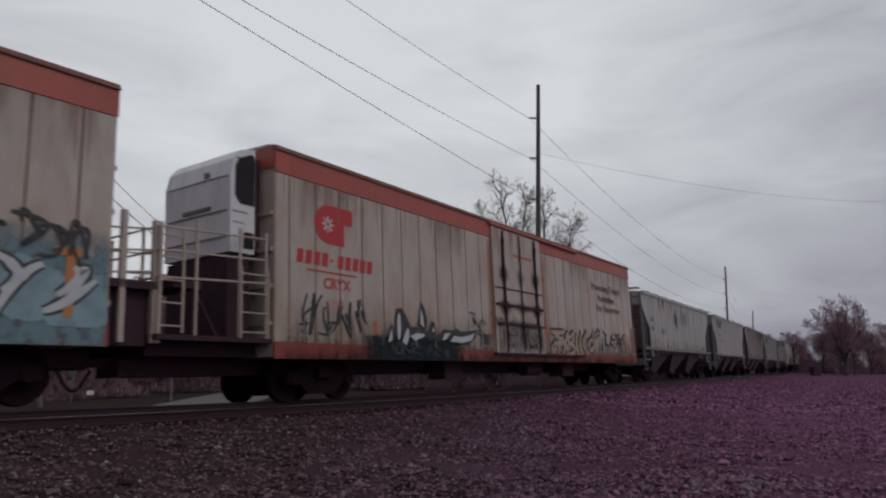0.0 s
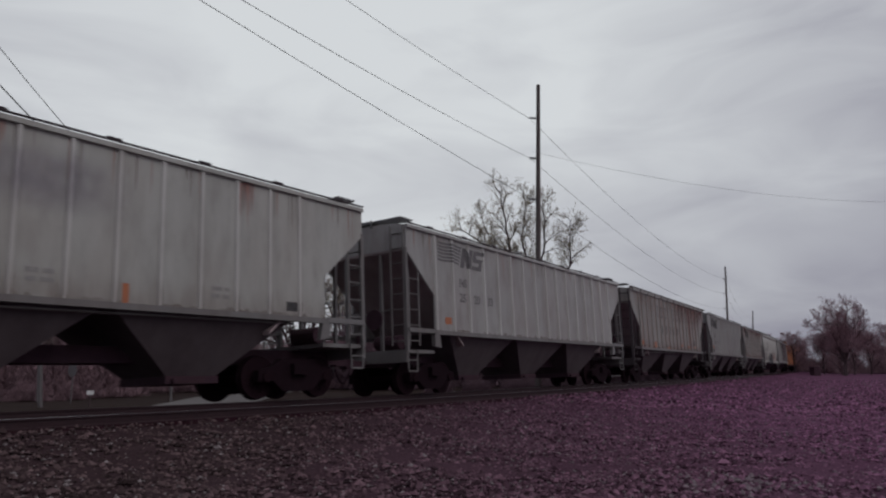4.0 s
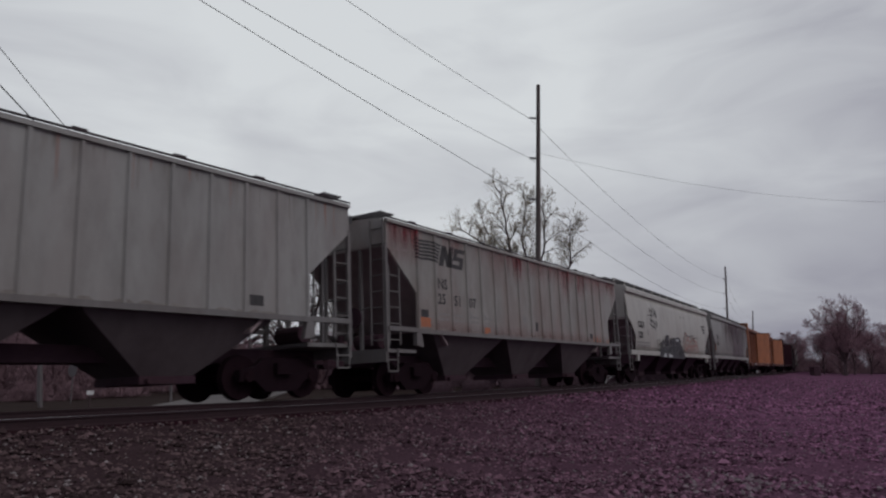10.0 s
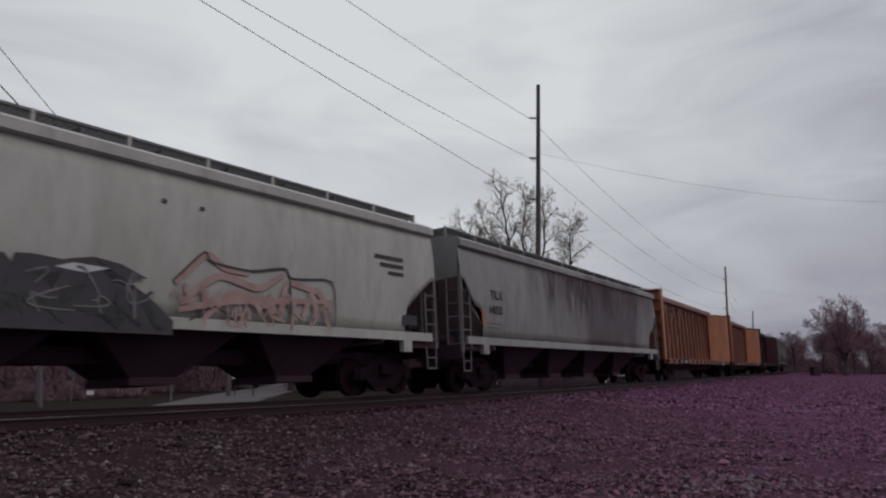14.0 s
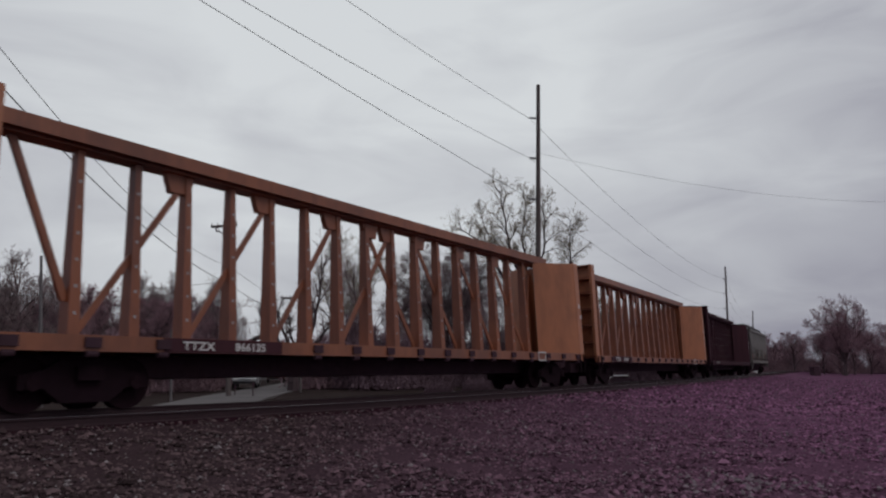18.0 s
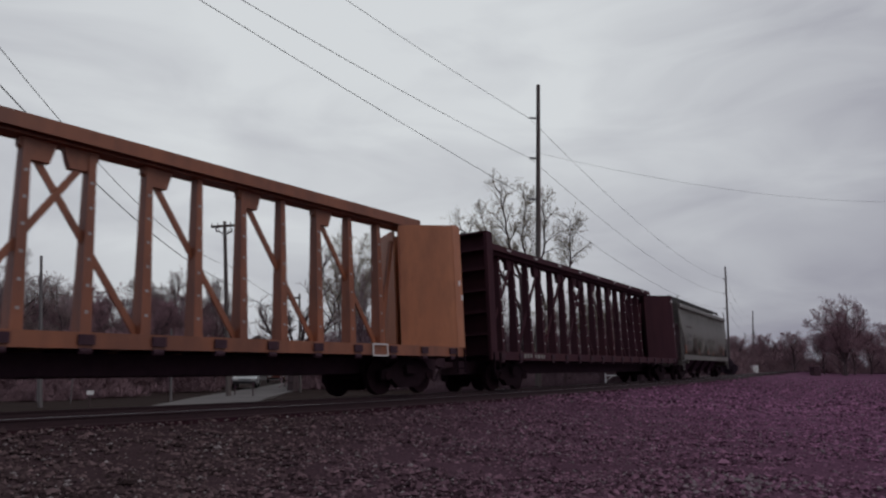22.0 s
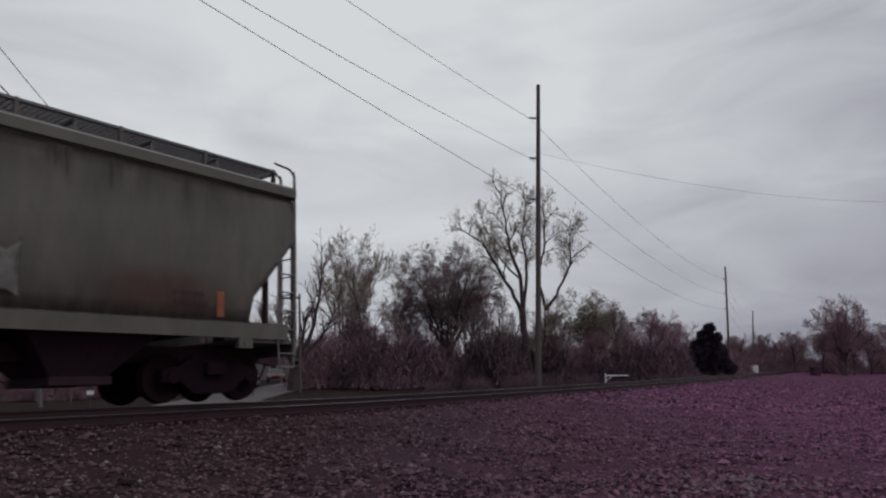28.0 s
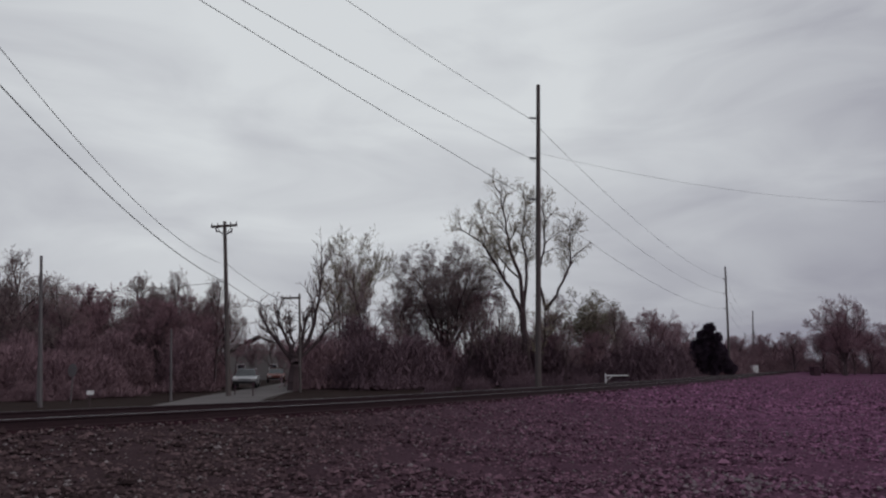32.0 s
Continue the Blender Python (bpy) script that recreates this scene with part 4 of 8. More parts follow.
# ---- smooth-sided covered hopper ----
def smooth_hopper(a, b, paint, label, sill_paint=None, low=1.5, cut_top=3.2, cut=1.35, trim=4.67, curved_end=False, walk_z=5.03, sill_h=0.30, opening=((0.0, 0.16, 0.45, 0.94, 1.0), (1.0, 0.98, 0.80, 0.45, 0.0))):
    car = empty("covered_hopper", label, "freight car", "cars of the train")
    h = (b - a) / 2
    sill_paint = sill_paint or paint
    under = M["dark"] if sill_h < 0.29 else sill_paint
    top = trim - 0.32
    xs = [-h + cut * k for k in (0, 0.16, 0.32, 0.45, 0.58, 0.72, 0.83, 0.94, 0.97, 1.0)] + [-h + cut + (2 * h - 2 * cut) * k / 10 for k in range(1, 11)] + [h - cut * k for k in (0.97, 0.94, 0.83, 0.72, 0.58, 0.45, 0.32, 0.16, 0)]

    def foot(x):
        d = min(x + h, h - x)
        if d >= cut:
            return low
        return low + (cut_top - low) * float(np.interp(d / cut, *opening))

    def bulge(z):
        k = (z - low) / (top - low)
        return 1.47 + 0.11 * math.sin(math.pi * min(max(k, 0), 1)) ** 0.8

    for sy in (-1, 1):
        verts, faces = [], []
        rows = 9
        for x in xs:
            z0 = foot(x)
            for k in range(rows + 1):
                z = z0 + (top - z0) * k / rows
                verts.append((x, sy * bulge(z), z))
        for i in range(len(xs) - 1):
            for k in range(rows):
                q = (i * (rows + 1) + k, (i + 1) * (rows + 1) + k, (i + 1) * (rows + 1) + k + 1, i * (rows + 1) + k + 1)
                faces.append(q if sy < 0 else q[::-1])
        me = bpy.data.meshes.new("side_sheet")
        me.from_pydata(verts, [], faces)
        me.materials.append(paint)
        for f in me.polygons:
            f.use_smooth = True
        ob = new("side_sheet", me)
        ob.parent = car
        so = ob.modifiers.new("plate", "SOLIDIFY")
        so.thickness = 0.03
        bm = bmesh.new()
        ya, yb = sorted((sy * 1.45, sy * 1.60))
        prism(bm, [(sy * 1.44, top - 0.02), (sy * 1.60, top + 0.03), (sy * 1.60, trim - 0.1), (sy * 1.44, trim)], -h, h, "x")
        part("top_chord", bm, paint, car)
        bm = bmesh.new()
        box(bm, -h + 0.25, h - 0.25, sorted((sy * 1.50, sy * 1.60))[0], sorted((sy * 1.50, sy * 1.60))[1], low - sill_h, low + 0.02)
        soften(bm, 0.012)
        part("side_sill", bm, sill_paint, car)
        for o in (-1, 1):
            bm = bmesh.new()
            xa = o * (h - 1.35)
            box(bm, xa - 0.17, xa + 0.17, ya, yb - 0.01 if sy > 0 else yb, low - 0.50, low - sill_h - 0.001)
            tube(bm, (xa, sy * 1.59, low - 0.4), (xa, sy * 1.615, low - 0.4), 0.06, 10)
            part("jacking_pad", bm, sill_paint, car)
            xe = o * (h - 0.02)
            bm = bmesh.new()
            box(bm, xe - 0.045, xe + 0.045, sy * 1.52 - 0.045, sy * 1.52 + 0.045, 1.15, cut_top + 0.1)
            part("corner_post", bm, M["ladder_grey"] if under is M["dark"] else sill_paint, car)
            ladder(car, xe, xe - o * 0.46, sy * 1.56, 1.3, cut_top - 0.35, 0.4, material=M["ladder_grey"])
            ladder(car, sy * 1.5, sy * 1.05, xe + o * 0.04, 1.3, walk_z - 0.1 if curved_end else cut_top + 0.2, 0.4, True, M["ladder_grey"], "end_ladder")
            stirrup(car, min(xe, xe - o * 0.45), max(xe, xe - o * 0.45), sy * 1.54, 0.62, 1.2, M["ladder_grey"])
    bm = bmesh.new()
    prism(bm, [(-1.46, trim - 0.05), (-1.44, trim), (-0.9, trim + 0.08), (0.9, trim + 0.08), (1.44, trim), (1.46, trim - 0.05)], -h + 0.02, h - 0.02, "x")
    part("roof", bm, paint, car)
    for o in (-1, 1):
        bm = bmesh.new()
        xa, xb = sorted((o * (h - 0.005), o * (h - 0.05)))
        box(bm, xa, xb, -1.46, 1.46, cut_top - 0.02, trim - 0.02)
        part("end_sheet", bm, paint, car)
        bm = bmesh.new()
        prism(bm, [(o * h, cut_top), (o * (h - 0.6), 2.75), (o * (h - 2.2), 1.25), (o * (h - 2.2), 1.32), (o * (h - 0.6), 2.82), (o * h, cut_top + 0.07)], -1.45, 1.45)
        part("slope_sheet", bm, M["slope_grey"], car)
        bm = bmesh.new()
        box(bm, *sorted((o * (h + 0.05), o * (h - 1.3))), -1.5, 1.5, low - 0.38, low - sill_h - 0.003)
        box(bm, *sorted((o * (h + 0.06), o * (h - 0.05))), -1.5, 1.5, low - 0.62, low - 0.3)
        part("end_platform", bm, under, car)
        bm = bmesh.new()
        tube(bm, (o * (h - 0.7), -0.7, 1.55), (o * (h - 0.7), 0.2, 1.55), 0.2, 12)
        box(bm, o * (h - 0.35) - 0.12, o * (h - 0.35) + 0.12, 0.3, 0.7, 1.2, 2.0)
        part("brake_reservoir", bm, M["dark"], car)
        for y in (-0.62, 0.62):
            bm = bmesh.new()
            box(bm, o * (h - 0.06) - 0.05, o * (h - 0.06) + 0.05, y - 0.05, y + 0.05, 1.2, cut_top)
            part("end_post", bm, M["dark"], car)
        truck(car, o * (h - 1.75))
        coupler(car, o * (h + 0.05), o)
        if curved_end:
            for y in (-1.5, -1.05):
                bm = bmesh.new()
                pipe(bm, [(o * (h - 0.55), y, walk_z - 0.02), (o * (h - 0.12), y, walk_z - 0.06), (o * (h + 0.04), y, walk_z - 0.2), (o * (h + 0.05), y, walk_z - 0.5), (o * (h + 0.05), y, low - 0.3)], 0.025, 6)
                part("end_grab_rail", bm, sill_paint, car)
    bm = bmesh.new()
    box(bm, -h - 0.02, h + 0.02, -0.32, 0.32, 0.78, 1.1)
    part("centre_sill", bm, M["dark"], car)
    n = 4
    span = 2 * h - 5.6
    for i in range(n):
        xc = -span / 2 + span * (i + 0.5) / n
        wt = span / n / 2 - 0.03
        bm = bmesh.new()
        t = [bm.verts.new((xc + sx * wt, sy * 1.44, low - 0.01)) for sx, sy in ((-1, -1), (1, -1), (1, 1), (-1, 1))]
        c = [bm.verts.new((xc + sx * 0.5, sy * 0.7, 0.5)) for sx, sy in ((-1, -1), (1, -1), (1, 1), (-1, 1))]
        for k in range(4):
            bm.faces.new((t[k], t[(k + 1) % 4], c[(k + 1) % 4], c[k]))
        bm.faces.new(t[::-1])
        bm.faces.new(c)
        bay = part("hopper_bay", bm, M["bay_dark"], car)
        bm = bmesh.new()
        box(bm, xc - 0.55, xc + 0.55, -0.78, 0.78, 0.36, 0.51)
        part("outlet_gate", bm, M["dark"], bay)
    roofwalk(car, -h + 0.1, h - 0.1, walk_z, 0.95, M["grate"], lift=walk_z - trim - 0.05, wings=False, slats=24, wide=0.014, plate=False)
    bm = bmesh.new()
    for k in range(int((2 * h - 0.2) / 0.11)):
        x = -h + 0.12 + 0.11 * k
        box(bm, x, x + 0.012, -0.95, 0.95, walk_z - 0.03, walk_z - 0.004)
    tagged(part("grating_rod", bm, M["grate"], car), kind="stuff")
    for y in (-1.0, 0.97):
        bm = bmesh.new()
        box(bm, -h + 0.1, h - 0.1, y, y + 0.03, walk_z - 0.02, walk_z + 0.03)
        part("walk_edge", bm, M["grate"], car)
        for k in range(2):
            bm = bmesh.new()
            z = trim + 0.10 + (walk_z - trim - 0.24) * k / 6
            box(bm, -h + 0.1, h - 0.1, y + 0.005, y + 0.02, z, z + 0.022)
            part("mesh_bar", bm, M["grate"], car)
        n = int(2 * h / 1.7)
        for k in range(n + 1):
            x = -h + 0.1 + (2 * h - 0.26) * k / n
            bm = bmesh.new()
            box(bm, x, x + 0.06, y - 0.02, y + 0.045, trim - 0.02, walk_z + 0.035)
            part("walk_post", bm, sill_paint, car)
    for i in range(5):
        xc = -h + 2 + (2 * h - 4) * i / 4
        bm = bmesh.new()
        box(bm, xc - 1.1, xc + 1.1, -0.35, 0.35, trim + 0.05, trim + 0.2)
        soften(bm, 0.03)
        part("hatch", bm, paint, car)
    return car, h


# ---- refrigerated box car ----
def reefer(a, b, label, extra_platform=False):
    car = empty("refrigerator_car", label, "freight car", "cars of the train")
    h = (b - a) / 2
    low, top = 0.95, 5.57
    bm = bmesh.new()
    box(bm, -h, h, -1.5, 1.5, low, top)
    body = part("body", bm, M["white_paint"], car)
    bm = bmesh.new()
    prism(bm, [(-1.56, top + 0.002), (-1.3, top + 0.06), (0, top + 0.12), (1.3, top + 0.06), (1.56, top + 0.002)], -h - 0.02, h + 0.02, "x")
    part("roof", bm, M["grey_paint_b"], car)
    ribs = []
    door = (-h + 9.5, -h + 13.1)
    x = -h + 0.42
    while x < h - 0.2:
        if not door[0] - 0.3 < x < door[1] + 0.3:
            ribs.append(x)
        x += 0.83
    for sy in (-1, 1):
        y0, y1 = sorted((sy * 1.502, sy * 1.545))
        bm = bmesh.new()
        box(bm, -h - 0.005, h + 0.005, y0, y1, top - 0.60, top + 0.001)
        part("upper_band", bm, M["red_paint"], car, "faded red band")
        boxpart("roof_lip", (-h - 0.01, h + 0.01, *sorted((sy * 1.546, sy * 1.585)), top - 0.10, top - 0.055), M["seam"], car)
        bm = bmesh.new()
        box(bm, -h - 0.005, h + 0.005, y0, y1, low - 0.05, low + 0.30)
        part("side_sill", bm, M["grimy_red"], car, "grimy dark red band")
        xs = [-h] + ribs + [h]
        for i in range(len(xs) - 1):
            xa, xb = xs[i], xs[i + 1]
            if xa < door[0] < xb:
                xb = door[0] - 0.02
                spans = [(xa, xb), (door[1] + 0.02, xs[i + 1])]
            else:
                spans = [(xa, xb)]
            for p, q in spans:
                bm = bmesh.new()
                box(bm, p + 0.022, q - 0.022, sy * 1.515 - 0.013, sy * 1.515 + 0.013, low + 0.31, top - 0.61)
                soften(bm, 0.008)
                part("side_panel", bm, M["white_paint"], body)
        for r in ribs:
            boxpart("panel_seam", (r - 0.018, r + 0.018, *sorted((sy * 1.503, sy * 1.522)), low + 0.31, top - 0.61), M["seam"], body)
        dr = bmesh.new()
        ya, yb = sorted((sy * 1.53, sy * 1.60))
        box(dr, door[0], door[1], ya, yb, low + 0.24, top - 0.22)
        soften(dr, 0.02)
        d = part("plug_door", dr, M["white_paint"], car)
        for share, thick in ((0.19, 0.036), (0.53, 0.017), (0.86, 0.036)):
            xr = door[0] + (door[1] - door[0]) * share
            bm = bmesh.new()
            tube(bm, (xr, sy * 1.63, low + 0.25), (xr, sy * 1.63, top - 0.3), thick, 8)
            if thick > 0.02:
                for z in (1.7, 2.62, 3.75, 4.9):
                    tube(bm, (xr, sy * 1.63, z - 0.09), (xr, sy * 1.63, z + 0.09), 0.062, 8)
            part("lock_rod", bm, M["dark"], d)
        for z, thick in ((2.1, 0.05), (2.72, 0.085), (3.3, 0.028)):
            bm = bmesh.new()
            box(bm, door[0] + 0.05, door[1] - 0.05, *sorted((sy * 1.60, sy * 1.635)), z, z + thick)
            part("door_bar", bm, M["dark"], d)
        for z in (low + 0.16, top - 0.2):
            bm = bmesh.new()
            box(bm, door[0] - 0.15, door[1] + 3.6, *sorted((sy * 1.546, sy * 1.66)), z, z + 0.07)
            part("door_track", bm, M["red_paint"] if z > 3 else M["dark"], car)
        if not extra_platform:
            ladder(car, h - 0.06, h - 0.45, sy * 1.60, 1.05, 2.55, 0.33, material=M["rusty_rail"])
        ladder(car, -h - 2.70, -h - 2.20, sy * 1.44, 1.35, 3.3, 0.42, material=M["white_paint"])
    drips(car, "rust_streak", -h + 0.2, h - 0.2, top - 0.60, 1.7, 50, int(h * 100), M["rust_drip_rib_shade"], -1.5298, 0.028)
    # streaks rising from the bottom: grime, with the lower side's shade painted in
    drips(car, "grime_streak", -h + 0.2, h - 0.2, low + 0.32, 0.8, 120, int(h * 100) + 1, M["grime_shade"], -1.5302, 0.07, True)
    drips(car, "door_grime", door[0] + 0.1, door[1] - 0.1, low + 0.26, 1.3, 60, 7, M["grime_shade"], -1.6012, 0.09, True)
    for share, dark in ((0.19, 0.95), (0.53, 0.45), (0.86, 0.95)):
        xr = door[0] + (door[1] - door[0]) * share
        stain(car, "rod_grime", xr - 0.22, xr + 0.22, low + 0.3, top - 0.35, SOOT, dark, "upright", -1.6064)
        for z in (1.7, 2.68, 3.8):
            stain(car, "rod_grime", xr - 0.5, xr + 0.5, z - 0.32, z + 0.32, SOOT, 0.8 * dark, "blot", -1.6072)
    for z in (1.45, 2.14, 2.76):
        stain(car, "door_grime", door[0] + 0.02, door[1] - 0.02, z - 0.2, z + 0.16, SOOT, 0.75, "level", -1.6080)
    stain(car, "door_grime", door[0] + 0.4, door[1] - 0.4, low + 0.3, 2.5, SOOT, 0.45, "blot", -1.6088)
    for xx, w in ((door[0] - 0.1, 0.3), (door[1] + 0.25, 0.4)):
        stain(car, "rust_stain", xx - w, xx + w, low + 0.3, top - 0.5, ORANGE_RUST, 0.55, "upright", -1.5312)
    # black fade over the red sill, strongest at its lower edge
    stain(car, "sill_grime", -h, h, low - 0.05, low + 0.42, SOOT, 0.75, "rise", -1.5462)
    stain(car, "rust_haze", -h, h, low + 0.30, low + 1.5, BROWN_RUST, 0.5, "rise", -1.5322)
    for k in range(5):
        xx = -h + 0.6 + k * (2 * h - 3.0) / 4
        stain(car, "roof_stain", xx, xx + 2.2, top - 1.9, top - 0.6, BROWN_RUST, 0.35, "run", -1.5306)
    drips(car, "door_grime", door[0] + 0.1, door[1] - 0.1, top - 0.24, 1.5, 20, 8, M["rust_drip_rib_shade"], -1.6016, 0.05)
    for o in (-1, 1):
        bm = bmesh.new()
        box(bm, *sorted((o * (h + 0.003), o * (h + 0.03))), -1.49, 1.49, top - 0.5, top - 0.02)
        part("end_band", bm, M["red_paint"], car)
        for z in (1.6, 2.4, 3.2, 4.0):
            bm = bmesh.new()
            box(bm, *sorted((o * (h + 0.003), o * (h + 0.06))), -1.46, 1.46, z, z + 0.09)
            part("end_rib", bm, M["white_paint"], car)
        truck(car, o * (h - 1.9))
    bm = bmesh.new()
    box(bm, -h - 2.75, h + 0.3, -0.35, 0.35, 0.6, 0.94)
    part("centre_sill", bm, M["dark"], car)
    for k, xx in enumerate((-4.0, 1.5, 4.5)):
        bm = bmesh.new()
        if k == 1:
            tube(bm, (xx - 0.6, -0.9, 0.65), (xx + 0.6, -0.9, 0.65), 0.22, 12)
        else:
            box(bm, xx - 0.5, xx + 0.5, -1.1, -0.5, 0.4, 0.94)
            soften(bm, 0.03)
        part("underframe_box", bm, M["dark"], car)
    # platform with the cooling unit at the leading end
    p0, p1 = -h - 2.75, -h
    bm = bmesh.new()
    box(bm, p0, p1, -1.45, 1.45, 1.22, 1.32)
    box(bm, p0 + 0.1, p1 - 0.02, -1.0, 1.0, 0.95, 1.219)
    part("end_platform", bm, M["dark"], car)
    bm = bmesh.new()
    prism(bm, [(p1 - 1.75, 2.2), (p1 - 1.75, 2.35), (p0 + 0.35, 2.35), (p0 + 0.35, 2.2)], -1.4, 1.4)
    box(bm, p1 - 0.9, p1 - 0.35, -1.1, 0.9, 1.33, 3.05)
    part("fuel_tank", bm, M["dark"], car)
    bm = bmesh.new()
    prism(bm, [(p1 - 0.94, 3.10), (p1 - 0.97, 4.75), (p1 - 0.88, 5.12), (p1 - 0.7, 5.34), (p1 - 0.30, 5.44), (p1 - 0.30, 3.10)], -1.22, 0.95)
    soften(bm, 0.06, 2)
    unit = part("cooling_unit", bm, M["unit_white"], car, "white refrigeration unit housing")
    boxpart("mounting_frame", (p1 - 0.299, p1 - 0.01, -1.05, 0.85, 3.2, 5.3), M["dark"], car)
    for z in (3.42, 3.98, 4.72):
        boxpart("panel_seam", (p1 - 0.985, p1 - 0.955, -1.12, 0.86, z, z + 0.018), M["grate"], unit)
    boxpart("latch", (p1 - 0.995, p1 - 0.955, -0.55, -0.40, 4.78, 4.90), M["grate"], unit)
    boxpart("maker_plate", (p1 - 0.99, p1 - 0.957, -0.6, 0.3, 4.06, 4.14), M["grate"], unit)
    bm = bmesh.new()
    prism(bm, [(p1 - 0.84, 4.32), (p1 - 0.84, 4.95), (p1 - 0.74, 5.15), (p1 - 0.42, 5.30), (p1 - 0.32, 5.24), (p1 - 0.32, 4.15), (p1 - 0.70, 4.15)], -1.236, -1.215)
    part("air_grille", bm, M["tyre"], unit, "black air intake grille")
    for i in range(9):
        bm = bmesh.new()
        z = 4.25 + 0.11 * i
        box(bm, p1 - 0.82, p1 - 0.34, -1.244, -1.237, z, z + 0.02)
        part("grille_slat", bm, M["dark"], unit)
    decal(unit, "unit_marking", [(p1 - 0.9, p1 - 0.5, 3.95, 3.99), (p1 - 0.9, p1 - 0.6, 3.72, 3.75)], M["grey_ink"], -1.222)
    bm = bmesh.new()
    box(bm, p1 - 0.6, p1 - 0.34, -1.24, -1.222, 3.2, 3.55)
    part("service_hatch", bm, M["tyre"], unit)
    # railings round the platform
    for sy in (-1, 1):
        for xx in (p0 + 0.85, p1 - 0.85, p1 - 0.15):
            bm = bmesh.new()
            tube(bm, (xx, sy * 1.42, 1.32), (xx, sy * 1.42, 3.55 if xx > p0 + 0.5 else 3.3), 0.035, 6)
            part("rail_post", bm, M["white_paint"], car)
        for z in (2.35, 2.85, 3.3):
            bm = bmesh.new()
            tube(bm, (p0 + 0.05, sy * 1.42, z), (p1 - 0.15, sy * 1.42, z + 0.12), 0.022, 6)
            part("handrail", bm, M["white_paint"], car)
    for yy in (-0.9, -0.35, 0.35, 0.9):
        bm = bmesh.new()
        tube(bm, (p0 + 0.05, yy, 1.32), (p0 + 0.05, yy, 3.3), 0.03, 6)
        part("rail_post", bm, M["white_paint"], car)
    for z in (2.35, 2.85, 3.3):
        bm = bmesh.new()
        tube(bm, (p0 + 0.05, -1.42, z), (p0 + 0.05, 1.42, z), 0.022, 6)
        part("handrail", bm, M["white_paint"], car)
    ladder(car, p1 - 0.85, p1 - 0.12, -1.47, 1.3, 2.75, 0.4, material=M["white_paint"])
    bm = bmesh.new()
    tube(bm, (p0 + 0.8, -1.4, 2.2), (p0 + 1.35, -1.4, 1.32), 0.035, 6)
    part("brace", bm, M["dark"], car)
    coupler(car, p0, -1)
    if extra_platform:
        bm = bmesh.new()
        box(bm, h + 0.01, h + 1.0, -1.4, 1.4, 1.95, 2.1)
        box(bm, h + 0.01, h + 0.9, -1.2, 1.2, 0.95, 1.949)
        part("end_platform", bm, M["dark"], car)
        for xx, ww, zz in ((h + 0.3, 0.05, 3.35), (h + 0.95, 0.09, 3.25)):
            for yy in (-1.35, 1.35):
                bm = bmesh.new()
                box(bm, xx - ww, xx + ww, yy - 0.05, yy + 0.05, 1.0, zz)
                part("rail_post", bm, M["white_paint"], car)
        for z in (2.2, 2.6, 3.0):
            for yy in (-1.35, 1.35):
                bm = bmesh.new()
                tube(bm, (h + 0.01, yy, z), (h + 0.95, yy, z + 0.1), 0.02, 6)
                part("handrail", bm, M["white_paint"], car)
    else:
        bm = bmesh.new()
        tube(bm, (h + 0.08, 0.6, 2.9), (h + 0.12, 0.6, 2.9), 0.28, 14)
        part("brake_wheel", bm, M["dark"], car)
        coupler(car, h + 0.3, 1)
    return car, h


